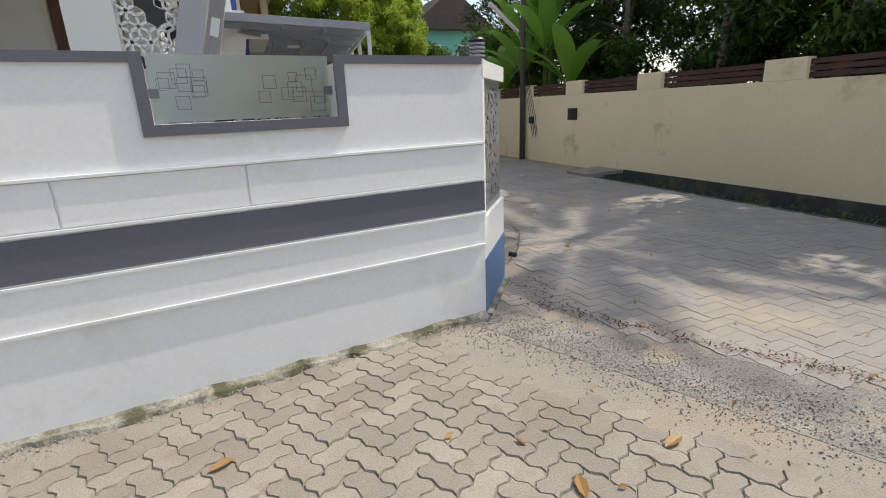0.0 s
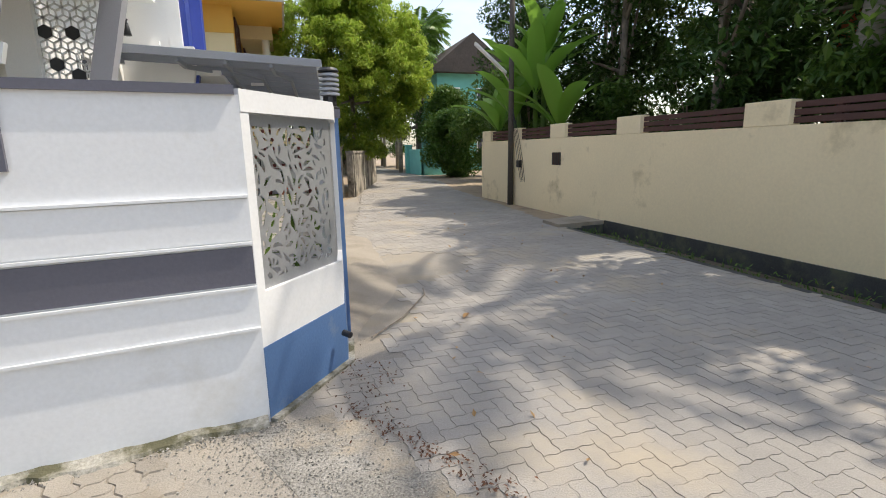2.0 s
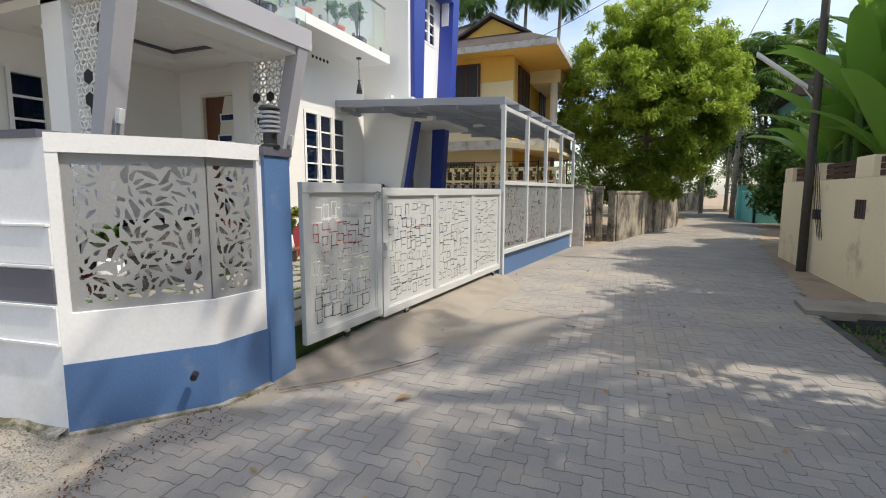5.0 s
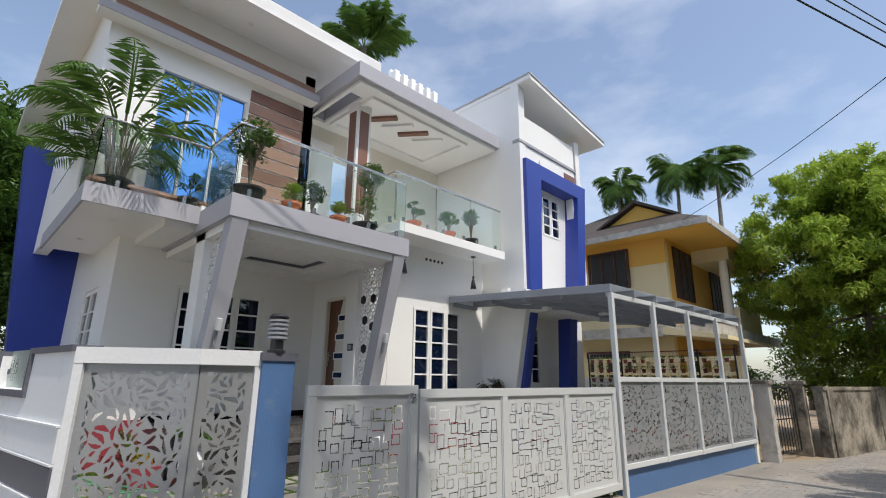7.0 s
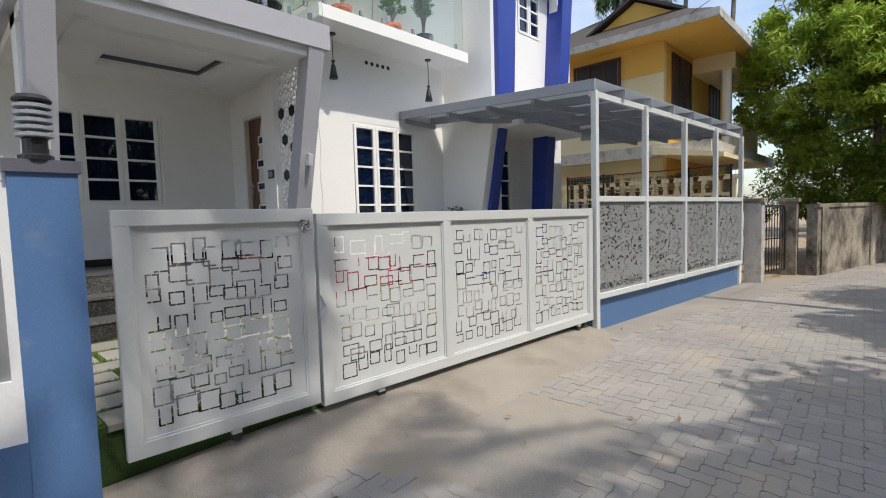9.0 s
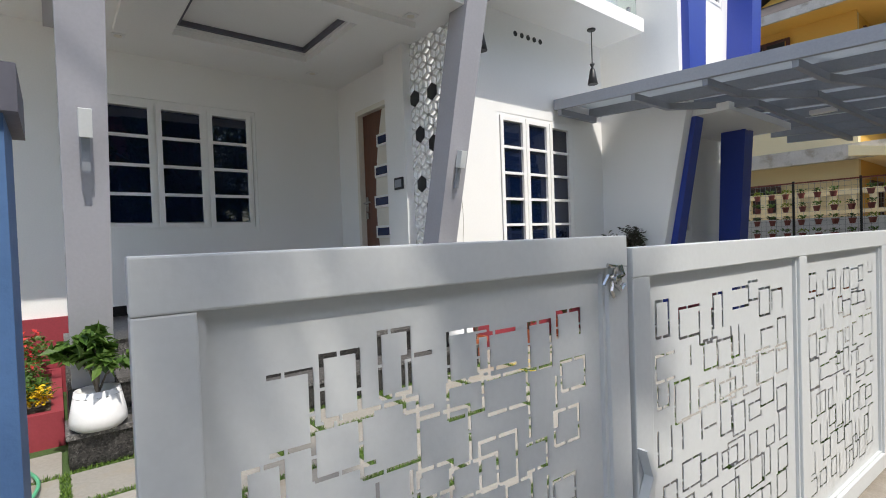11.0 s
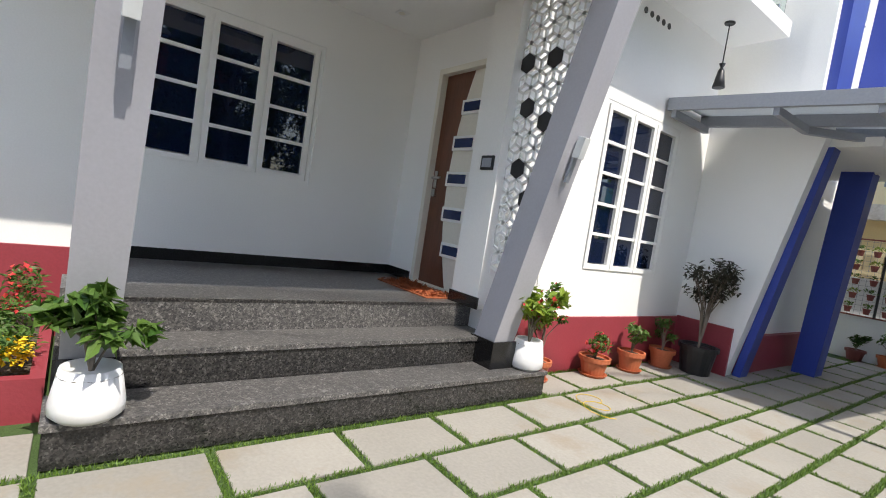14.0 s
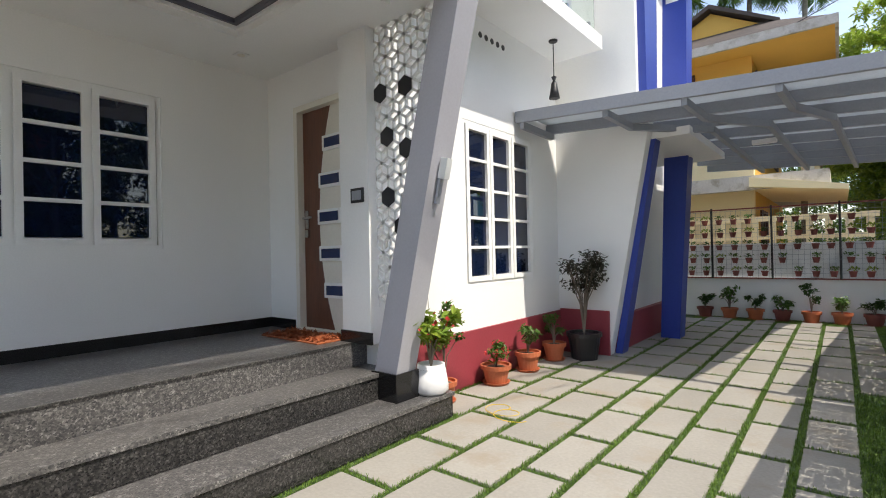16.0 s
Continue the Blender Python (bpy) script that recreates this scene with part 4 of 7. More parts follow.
# gate pillar lamp
lamp = thing("pillar_lamp", (2.06, 4.22, 1.78), "dark louvred pillar lamp on the gate pillar", "lamp")
bm = B()
lathe(bm, [(0.07, 1.78), (0.07, 1.80), (0.05, 1.81), (0.05, 1.88), (0.055, 1.88)], 16, Matrix.Translation((2.06, 4.22, 0)))
part("foot", bm, M_BLACK, lamp)
for k in range(5):
    bm = B()
    lathe(bm, [(0.045, 1.885 + k * .034), (0.075, 1.89 + k * .034), (0.075, 1.905 + k * .034), (0.05, 1.912 + k * .034)], 18, Matrix.Translation((2.06, 4.22, 0)))
    part("louvre", bm, M_ROOFST, lamp)
bm = B()
lathe(bm, [(0.03, 1.88), (0.03, 2.05)], 12, Matrix.Translation((2.06, 4.22, 0)))
part("diffuser", bm, M_POTWHITE, lamp)
bm = B()
lathe(bm, [(0.075, 2.055), (0.078, 2.065), (0.06, 2.085), (0.0, 2.09)], 18, Matrix.Translation((2.06, 4.22, 0)))
part("cap", bm, M_BLACK, lamp)

# drain outlet in the blue base
bm = B()
tube(bm, [(1.99, 3.52, 0.27), (2.03, 3.47, 0.265)], 0.022, 12)
tagged(part("drain_outlet", bm, M_BLACK), "black plastic outlet in the blue wall base", "pipe")

# ---- gate ----
GA, GB = (2.095, 4.43), (2.37, 9.32)
GL = math.dist(GA, GB)


def gate_leaf(name, s0, s1, panels, z0, z1, seed, label):
    p, q = along(GA, GB, s0), along(GA, GB, s1)
    g = thing(name, (p[0], p[1], z0), label, "gate", "entrance gate leaves")
    m = upright(p, q, z0)
    w, h = s1 - s0, z1 - z0
    f = 0.085
    for nm, bx in (("top_rail", (0, w, -.025, .025, h - f, h)), ("bottom_rail", (0, w, -.025, .025, 0, f)), ("stile", (0, f, -.024, .024, f, h - f)), ("stile", (w - f, w, -.024, .024, f, h - f))):
        b2 = B()
        box(b2, *bx, m=m, bevel=0.004)
        part(nm, b2, M_GATE, g)
    pw = (w - f) / panels
    for i in range(panels):
        if i:
            b2 = B()
            box(b2, i * pw, i * pw + f, -.024, .024, f, h - f, m=m, bevel=0.004)
            part("mullion", b2, M_GATE, g)
        b2 = B()
        mk = squares_mask(pw - f, h - 2 * f, 0.005, seed + i, 60, 0.06, 0.135, 0.055, 0.0095)
        sheet(b2, mk, 0.005, m @ Matrix.Translation((i * pw + f, 0.004, f)), 0.003)
        part("cut_sheet", b2, M_GATE, g)
        b2 = B()
        x0, x1 = i * pw + f, (i + 1) * pw
        box(b2, x0, x0 + .012, -.012, .012, f, h - f, m=m), box(b2, x1 - .012, x1, -.012, .012, f, h - f, m=m)
        box(b2, x0 + .012, x1 - .012, -.012, .012, f, f + .012, m=m), box(b2, x0 + .012, x1 - .012, -.012, .012, h - f - .012, h - f, m=m)
        part("bead", b2, M_GATE, g)
    for s in ([w * 0.5] if panels == 1 else [0.5, w - .3]):
        b2 = B()
        box(b2, s - .03, s + .03, -.015, .015, -.03, 0.0, m=m)
        bk = part("wheel_bracket", b2, M_GATE, g)
        b2 = B()
        lathe(b2, [(.012, -.012), (.035, -.012), (.035, .012), (.012, .012)], 14, m @ pose(s, 0, -.045, 90))
        part("wheel", b2, M_BLACK, bk)
    return g, m, w, h


g1, m1, w1, h1 = gate_leaf("gate_leaf", 0.06, 1.21, 1, 0.185, 1.535, 11, "white steel gate leaf with cut square pattern")
g2, m2, w2, h2 = gate_leaf("gate_leaf", 1.235, GL, 3, 0.15, 1.50, 21, "long white steel sliding gate leaf with cut squares")
bm = B()
for k in range(5):
    a = k * 2 * math.pi / 5
    tube(bm, [m1 @ Vector((w1 - .07 + .012 * math.cos(a), -.03, h1 - .115 + .012 * math.sin(a))), m1 @ Vector((w1 - .07 + .034 * math.cos(a + .3), -.036, h1 - .115 + .034 * math.sin(a + .3))), m1 @ Vector((w1 - .07 + .046 * math.cos(a + .9), -.03, h1 - .115 + .046 * math.sin(a + .9)))], 0.008, 6, 0.7)
lathe(bm, [(.004, 0), (.016, 0), (.013, .016), (.004, .018)], 12, m1 @ pose(w1 - .07, -.03, h1 - .115, 90))
part("flower_ornament", bm, M_CHROME, g1, "small metal flower ornament")
bm = B()
prism(bm, [(0.0, .63), (.045, .71), (.005, .79), (-.005, .79), (.025, .71), (-.01, .64)], "y", -.055, -.026, m2)
part("pull_handle", bm, M_GATE, g2)

# ---- fence with posts and the car shelter ----
FL = math.dist(FA, FB)
fence = thing("fence", (FA[0], FA[1], 0.38), "white steel fence with speckled cut metal panels", "fence")
PS = [0.03 + i * (FL - 0.06) / 4 for i in range(5)]
mf = upright(FA, FB, 0)
ROOF_Z = lambda s: 2.96 - 0.02 * s
for i, s in enumerate(PS):
    bm = B()
    box(bm, s - .035, s + .035, -.04 - .03, .03 - .03, (0.38 if i else -0.05), ROOF_Z(s) - 0.06, m=mf, bevel=0.005)
    part("post", bm, M_STEEL, fence)
for z0, z1 in ((0.385, 0.455), (1.58, 1.65)):
    for a, b_ in zip(PS, PS[1:]):
        bm = B()
        box(bm, a + .035, b_ - .035, -.065, -.005, z0, z1, m=mf, bevel=0.004)
        part("rail", bm, M_STEEL, fence)
rng0 = np.random.default_rng(5)
for i, (a, b_) in enumerate(zip(PS, PS[1:])):
    w, h = b_ - a - .07, 1.125
    mk = np.ones((int(h / .014), int(w / .014)), bool)
    H_, W_ = mk.shape
    for _ in range(420):
        x, y = rng0.integers(2, W_ - 4), rng0.integers(2, H_ - 4)
        dx, dy = rng0.integers(1, 4), rng0.integers(1, 3)
        mk[y:y + dy, x:x + dx] = False
    mk[3:8, 3:W_ - 3][rng0.uniform(size=(5, W_ - 6)) < .45] = False
    bm = sheet(B(), mk, .014, mf @ Matrix.Translation((a + .035, -.03, .455)))
    part("cut_sheet", bm, M_SCREEN, fence)

shelter = thing("carport_roof", (0.9, 9.2, 2.95), "grey steel carport roof with translucent sheets", "roof")


def roof_pt(u, s):
    """u 0..1 from the house to the fence, s metres along the fence."""
    f = Vector(along(FA, FB, s, 0.06))
    hx = -0.75 if s < 0.75 else 0.16
    hy = 9.12 + s * 0.98
    return Vector((hx + (f.x - hx) * u, hy + (f.y - hy) * u, 3.07 - 0.11 * u - 0.015 * s))


def beam(p, q, w, h, name, m_, parent):
    d = (q - p).normalized()
    sv = d.cross(Vector((0, 0, 1))).normalized() * w / 2
    up = Vector((0, 0, h / 2))
    b2 = B()
    vs = [b2.verts.new(c + sg * sv + zz * up) for c in (p, q) for sg, zz in ((-1, -1), (1, -1), (1, 1), (-1, 1))]
    for f_ in ((0, 1, 2, 3), (7, 6, 5, 4), (0, 4, 5, 1), (1, 5, 6, 2), (2, 6, 7, 3), (3, 7, 4, 0)):
        b2.faces.new([vs[k] for k in f_])
    return part(name, b2, m_, parent)


M_POLY = mat("translucent_roof_sheet", (0.50, 0.53, 0.56), 0.5, vary=0.12, grain=70)
nt_ = M_POLY.node_tree
tr_ = nt_.nodes.new("ShaderNodeBsdfTranslucent")
tr_.inputs["Color"].default_value = (0.75, 0.80, 0.85, 1)
ms_ = nt_.nodes.new("ShaderNodeMixShader")
ms_.inputs["Fac"].default_value = 0.35
nt_.links.new(nt_.nodes["Principled BSDF"].outputs[0], ms_.inputs[1]), nt_.links.new(tr_.outputs[0], ms_.inputs[2])
nt_.links.new(ms_.outputs[0], nt_.nodes["Material Output"].inputs["Surface"])
SS = [0.0, 0.72, 1.44, 2.16, 2.88, 3.6, 4.32, 5.1]
for i, s in enumerate(SS):
    beam(roof_pt(0, s), roof_pt(1, s), 0.05, 0.11 if i else 0.12, "purlin", M_ROOFST, shelter)
for u in (0.02, 0.3, 0.52, 0.74, 0.98):
    for a, b_ in zip(SS, SS[1:]):
        if u < 0.28 and a > 0.5:
            continue
        dz = Vector((0, 0, -0.09))
        beam(roof_pt(u, a if u > .9 else a) + dz, roof_pt(u, b_) + dz, 0.05, 0.07, "rafter", M_STEEL if u > 0.9 else M_ROOFST, shelter)
for a, b_ in zip(SS, SS[1:]):
    bm = B()
    up = Vector((0, 0, 0.062))
    q = [roof_pt(0, a if a < .7 else a + .001), roof_pt(1, a), roof_pt(1, b_), roof_pt(0, b_ if b_ < .7 else max(b_, .76))]
    if a < 0.1:
        q[3] = Vector((-0.75, 9.85, 3.06))
    lo, hi = [bm.verts.new(v + up) for v in q], [bm.verts.new(v + up + Vector((0, 0, .006))) for v in q]
    bm.faces.new(lo[::-1]), bm.faces.new(hi)
    for k in range(4):
        bm.faces.new((lo[k], lo[(k + 1) % 4], hi[(k + 1) % 4], hi[k]))
    part("roof_sheet", bm, M_POLY, shelter)
bm = B()
box(bm, 1.15, 1.4, 11.4, 11.5, 2.84, 2.89, bevel=.008)
tagged(part("tube_light", bm, M_POTWHITE), "white batten light under the carport roof", "lamp")

# ---- vertical garden on the end wall ----
vg = thing("wall_planter_rack", (0.9, 14.4, 1.05), "dark mesh rack with rows of small pots", "plant rack")
for x in (-0.75, 0.15, 1.05, 1.95, 2.7):
    bm = B()
    box(bm, x - .015, x + .015, 14.4, 14.43, 1.05, 2.3)
    part("post", bm, M_BLACK, vg)
for z in (1.06, 2.27):
    bm = B()
    box(bm, -0.78, 2.75, 14.4, 14.42, z - .012, z + .012)
    part("rail", bm, M_POTRED, vg)
bm = B()
for k in range(45):
    x = -0.75 + k * 0.08
    box(bm, x - .002, x + .002, 14.406, 14.41, 1.07, 2.26)
for k in range(16):
    z = 1.07 + k * 0.078
    box(bm, -0.75, 2.72, 14.404, 14.408, z - .002, z + .002)
part("mesh", bm, M_ROOFST, vg)
bm = B()
box(bm, -1.2, 2.85, 14.5, 14.56, 1.05, 1.66)
structure("wall_court_end_top", bm, M_WHITE_OUT, "pale wall behind the pot rack", "wall")

# ---- rails, vent and drain of the yellow wall ----
for y0, y1 in zip([p + 0.63 for p in POSTS[:-1]], POSTS[1:]):
    r = thing("wall_railing", (YX + .09, (y0 + y1) / 2, 1.68), "dark red wooden rails between wall posts", "railing", "railings on the yellow wall")
    for z in (1.74, 1.83, 1.92):
        bm = B()
        box(bm, YX + .07, YX + .11, y0, y1, z - .036, z + .036, bevel=.006)
        part("rail", bm, M_WOODRAIL, r)
    n_ = max(1, int((y1 - y0) / 0.9))
    for k in range(n_):
        y = y0 + (k + .5) * (y1 - y0) / n_
        bm = B()
        box(bm, YX + .085, YX + .125, y - .03, y + .03, 1.68, 1.95)
        part("baluster", bm, M_WOODRAIL, r)
vent = thing("wall_vent", (YX, 10.22, 1.08), "dark grille opening in the yellow wall", "vent")
# black plate on the wall face, coloured for the shade of the opening
bm = B()
box(bm, YX - .006, YX + .01, 10.04, 10.42, 1.08, 1.36)
part("recess", bm, M_BLACK, vent)
for k in range(3):
    bm = B()
    box(bm, YX - .012, YX - .006, 10.12 + k * .1, 10.14 + k * .1, 1.08, 1.36)
    part("bar", bm, M_WOODRAIL, vent)
bm = B()
prism(bm, [(6.5, 2.9), (7.52, 2.9), (7.52, 8.45), (6.5, 8.45)], "z", -0.4, -0.2)
structure("pavement_drain_bed", bm, M_SOIL, "dark soil in the roadside drain", "ground")
bm = B()
box(bm, 6.60, 6.70, 3.0, 8.35, -0.25, -0.008, bevel=0.01)
box(bm, 6.70, 7.52, 2.94, 3.0, -0.25, -0.02), box(bm, 6.70, 7.52, 8.35, 8.42, -0.25, -0.02)
structure("trim_drain_lip", bm, M_BLACKBASE, "damp dark concrete lip of the drain", "trim")
bm = B()
prism(bm, [(6.9, 2.5), (7.55, 2.5), (7.55, 2.9), (6.9, 2.9)], "z", -0.05, 0.06)
prism(bm, [(6.5, 8.3), (7.55, 8.4), (7.55, 9.2), (6.55, 9.0)], "z", -0.05, 0.05)
structure("pavement_drain_slab", bm, M_CONC, "concrete slabs over the drain", "pavement")
rg = np.random.default_rng(77)
n = 1300
pts = np.stack([6.72 + 0.75 * rg.beta(1, 2.2, n), rg.uniform(3.1, 8.3, n), -0.2 + rg.uniform(0.0, 0.16, n)], 1)
ob = link_mesh("drain_weeds", leaves_mesh("drain_weeds", pts, 0.07, 0.3, 0.8, rg), M_LEAF_MD)
tagged(ob, "low green weeds growing in the drain", "weeds", "", "stuff")

# ---- utility pole ----
QX, QY = 7.44, 12.4
up_ = thing("utility_pole", (QX, QY, 0), "dark weathered roadside pole with street lamp arm", "pole")
bm = B()
tube(bm, [(QX, QY, -.1), (QX + .01, QY, 3), (QX + .04, QY + .02, 7.6)], 0.08, 12, 0.75)
part("post", bm, M_POLE, up_, smooth=True)
bm = B()
tube(bm, [(QX, QY, 3.1), (QX - .25, QY, 3.45), (QX - .5, QY, 3.7)], 0.022, 8)
arm = part("lamp_arm", bm, M_CHROME, up_)
beam(Vector((QX - .15, QY, 3.38)), Vector((QX - .98, QY + .03, 4.06)), 0.13, 0.07, "lamp_head", M_POTWHITE, arm)
bm = B()
box(bm, QX + .02, QX + .16, QY - .45, QY - .3, .98, 1.16, bevel=.01)
part("meter_box", bm, M_BLACK, up_)
bm = B()
for k in range(4):
    tube(bm, [(QX + .12 + .01 * k, QY - .6 + .12 * math.cos(a / 10 * 6.28), 1.3 + .2 * math.sin(a / 10 * 6.28) + .02 * k) for a in range(11)], 0.007, 5)
for k in range(4):
    tube(bm, [(QX, QY - .1, 2.5), (QX + .02 * k, QY - .22 - .04 * k, 1.8), (QX + .05, QY - .3 - .1 * k, 1.2), (QX + .17, QY - .45 - .06 * k, 0.1)], 0.007, 5)
part("cable_coil", bm, M_BLACK, up_)
bm = B()
for k in range(3):
    tube(bm, [(QX - .35, QY, 5.6 + .5 * k), (QX + .35, QY, 5.6 + .5 * k)], .028, 8)
part("crossarm", bm, M_POLE, up_)
# cables across the lane
cb = thing("overhead_cables", (7.2, 6.0, 6.5), "black overhead cables along the lane", "cable")
for k, (p, q, sag) in enumerate((((9.0, 21.8, 7.9), (-3.5, -12.2, 7.75), .05), ((9.0, 21.7, 8.3), (-3.2, -12.2, 7.95), .25), ((9.1, 21.6, 8.15), (-2.6, -12.2, 7.8), .35), ((7.48, 12.42, 7.4), (0.6, 16.8, 5.9), .25), ((7.48, 12.42, 7.2), (7.6, 45, 7), .8), ((7.48, 12.42, 6.6), (16, 4, 6.0), .5))):
    bm = B()
    pts = [Vector(p).lerp(Vector(q), t / 16) - Vector((0, 0, sag * 4 * (t / 16) * (1 - t / 16))) for t in range(17)]
    tube(bm, pts, (0.016, 0.012, 0.01, 0.008, 0.01, 0.01)[k], 5)
    part("cable", bm, M_BLACK, cb)

# ---- banana plants ----
def banana(x, y, h, seed, n=8):
    rng = np.random.default_rng(seed)
    t = thing("banana_plant", (x, y, 0), "bright green banana plant behind the yellow wall", "plant", "banana plants")
    b2 = B()
    tube(b2, [(x, y, -.05), (x + .03, y, h * .5), (x, y + .03, h)], .1, 10, .55)
    part("stem", b2, M_LEAF_MD, t, smooth=True)
    for i in range(n):
        yaw, L = i * 2.4 + rng.uniform(-.4, .4), rng.uniform(1.5, 2.2)
        pit, w = rng.uniform(.85, 1.5), rng.uniform(.15, .25)
        vs, fs = [], []
        p = Vector((x, y, h - .1))
        seg = 12
        for k in range(seg + 1):
            f = k / seg
            d = Vector((math.cos(yaw) * math.cos(pit), math.sin(yaw) * math.cos(pit), math.sin(pit)))
            sv = d.cross(Vector((0, 0, 1))).normalized()
            u = sv.cross(d)
            ww = w * (math.sin(math.pi * min(1, max(0, (f - .12) / .88))) ** .6 if f > .12 else 0.0) + .012
            vs += [p - sv * ww + u * ww * .35, p, p + sv * ww + u * ww * .35]
            p = p + d * L / seg
            pit -= rng.uniform(.02, .15) * (.5 + f)
        for k in range(seg):
            a = k * 3
            fs += [(a, a + 1, a + 4, a + 3), (a + 1, a + 2, a + 5, a + 4)]
        me = bpy.data.meshes.new("leaf")
        me.from_pydata([tuple(v) for v in vs], [], fs)
        link_mesh("leaf", me, M_LEAF_BAN, t, smooth=True)


for k, (x, y, h, n_) in enumerate(((8.05, 12.2, 2.9, 9), (8.0, 13.3, 2.3, 8), (8.25, 11.3, 1.9, 7), (8.4, 13.9, 3.2, 8), (8.1, 14.6, 2.0, 7), (8.5, 12.6, 3.6, 8))):
    banana(x, y, h, 1 + k, n_)

# ---- yellow neighbour house ----
yh = thing("yellow_house", (-1.5, 19, 0), "two-storey ochre and cream house with tiled roof", "house")
for nm, m_, bx in (("wall", M_YHOUSE2, (-4.5, 0.5, 17.2, 17.4, 0, 5.9)), ("wall", M_YHOUSE, (0.3, 0.5, 17.4, 24, 0, 5.9)), ("wall", M_YHOUSE, (-4.5, 0.3, 23.8, 24, 0, 5.9)), ("wall", M_YHOUSE2, (-4.7, -4.5, 17.2, 24, 0, 5.9))):
    bm = B()
    box(bm, *bx)
    part(nm, bm, m_, yh)
bm = B()
box(bm, -4.9, 1.75, 16.6, 24.2, 2.85, 3.05)
part("mid_slab", bm, M_CONCW, yh)
bm = B()
box(bm, -4.5, 0.52, 17.17, 17.2, 5.05, 5.83)
part("ochre_band", bm, M_YHOUSE, yh, "ochre band under the eaves")
bm = B()
box(bm, -4.95, 1.8, 16.55, 16.62, 2.8, 3.1), box(bm, 1.74, 1.82, 16.62, 24.2, 2.8, 3.1)
part("slab_edge", bm, M_CONCW, yh)
bm = B()
ez, rz = 5.95, 7.85
vs = [bm.verts.new(p) for p in ((-5.3, 16.3, ez), (2.0, 16.3, ez), (2.0, 25, ez), (-5.3, 25, ez), (-1.6, 19.6, rz), (-1.6, 22, rz), (-5.3, 16.3, ez - .13), (2.0, 16.3, ez - .13), (2.0, 25, ez - .13), (-5.3, 25, ez - .13))]
for f in ((0, 1, 4), (1, 2, 5, 4), (2, 3, 5), (3, 0, 4, 5)):
    bm.faces.new([vs[k] for k in f])
roof = part("roof", bm, M_ROOFTILE, yh)
bm = B()
for a, b_, c, d in ((-5.32, 2.02, 16.28, 16.34), (-5.32, 2.02, 24.96, 25.02), (-5.32, -5.26, 16.34, 24.96), (1.96, 2.02, 16.34, 24.96)):
    box(bm, a, b_, c, d, ez - .17, ez + .015)
part("fascia", bm, M_CONCW, roof)
bm = B()
box(bm, -5.26, 1.96, 16.34, 24.96, ez - .12, ez - .08)
part("soffit", bm, M_YHOUSE, roof)
bm = B()
prism(bm, [(-1.1, 6.5), (1.1, 6.5), (0.0, 7.1)], "y", 17.4, 19.5, Matrix.Translation((-.3, 0, 0)))
gb = part("gable", bm, M_YHOUSE, roof)
bm = B()
for sg in (-1, 1):
    prism(bm, [(-.3 + sg * 1.35, 6.43), (-.3 + sg * 1.35, 6.51), (-.3, 7.25), (-.3, 7.15)], "y", 17.2, 20.0)
part("gable_roof", bm, M_ROOFTILE, roof)
for x0, x1, z0, z1 in ((-1.95, -0.68, 4.45, 5.6), (-2.2, -0.9, 1.2, 2.4)):
    bm = B()
    box(bm, x0 - .06, x1 + .06, 17.12, 17.168, z0 - .06, z0)
    w_ = part("window", bm, M_WOODRAIL, yh)
    bm = B()
    box(bm, x0 - .06, x1 + .06, 17.12, 17.168, z1, z1 + .06)
    part("head_rail", bm, M_WOODRAIL, w_)
    for k in range(4):
        x = x0 - .03 + k * (x1 - x0 + .06) / 3
        bm = B()
        box(bm, x - .035, x + .035, 17.12, 17.168, z0, z1)
        part("mullion", bm, M_WOODRAIL, w_)
    for k in range(3):
        bm = B()
        box(bm, x0 + k * (x1 - x0) / 3 + .04, x0 + (k + 1) * (x1 - x0) / 3 - .04, 17.14, 17.166, z0, z1)
        part("pane", bm, M_BLACK, w_)
for y0, y1, z0, z1 in ((17.85, 19.3, 4.1, 5.6), (21.3, 22.3, 3.9, 5.4), (18.2, 19.2, 1.0, 2.4)):
    bm = B()
    box(bm, .5, .55, y0 - .06, y1 + .06, z0 - .06, z0)
    w_ = part("window", bm, M_WOODRAIL, yh)
    bm = B()
    box(bm, .5, .55, y0 - .06, y1 + .06, z1, z1 + .06)
    part("head_rail", bm, M_WOODRAIL, w_)
    for k in range(4):
        y = y0 - .03 + k * (y1 - y0 + .06) / 3
        bm = B()
        box(bm, .5, .55, y - .03, y + .03, z0, z1)
        part("mullion", bm, M_WOODRAIL, w_)
    for k in range(3):
        bm = B()
        box(bm, .505, .53, y0 + k * (y1 - y0) / 3 + .03, y0 + (k + 1) * (y1 - y0) / 3 - .03, z0, z1)
        part("pane", bm, M_BLACK, w_)
bm = B()
lathe(bm, [(.17, 3.05), (.17, 3.15), (.14, 3.2), (.13, 5.55), (.18, 5.65), (.18, 5.83)], 16, Matrix.Translation((1.35, 19.8, 0)))
part("column", bm, M_CREAM, yh, smooth=True)
bm = B()
box(bm, .5, 1.6, 19.6, 22.6, 5.4, 5.83), box(bm, 1.45, 1.6, 20.0, 22.6, 3.05, 3.9)
part("porch_beam", bm, M_YHOUSE2, yh)
bm = B()
prism(bm, [(.5, 3.05), (2.1, 2.75), (2.1, 2.65), (.5, 2.85)], "y", 16.4, 21)
part("canopy", bm, M_YHOUSE2, yh)
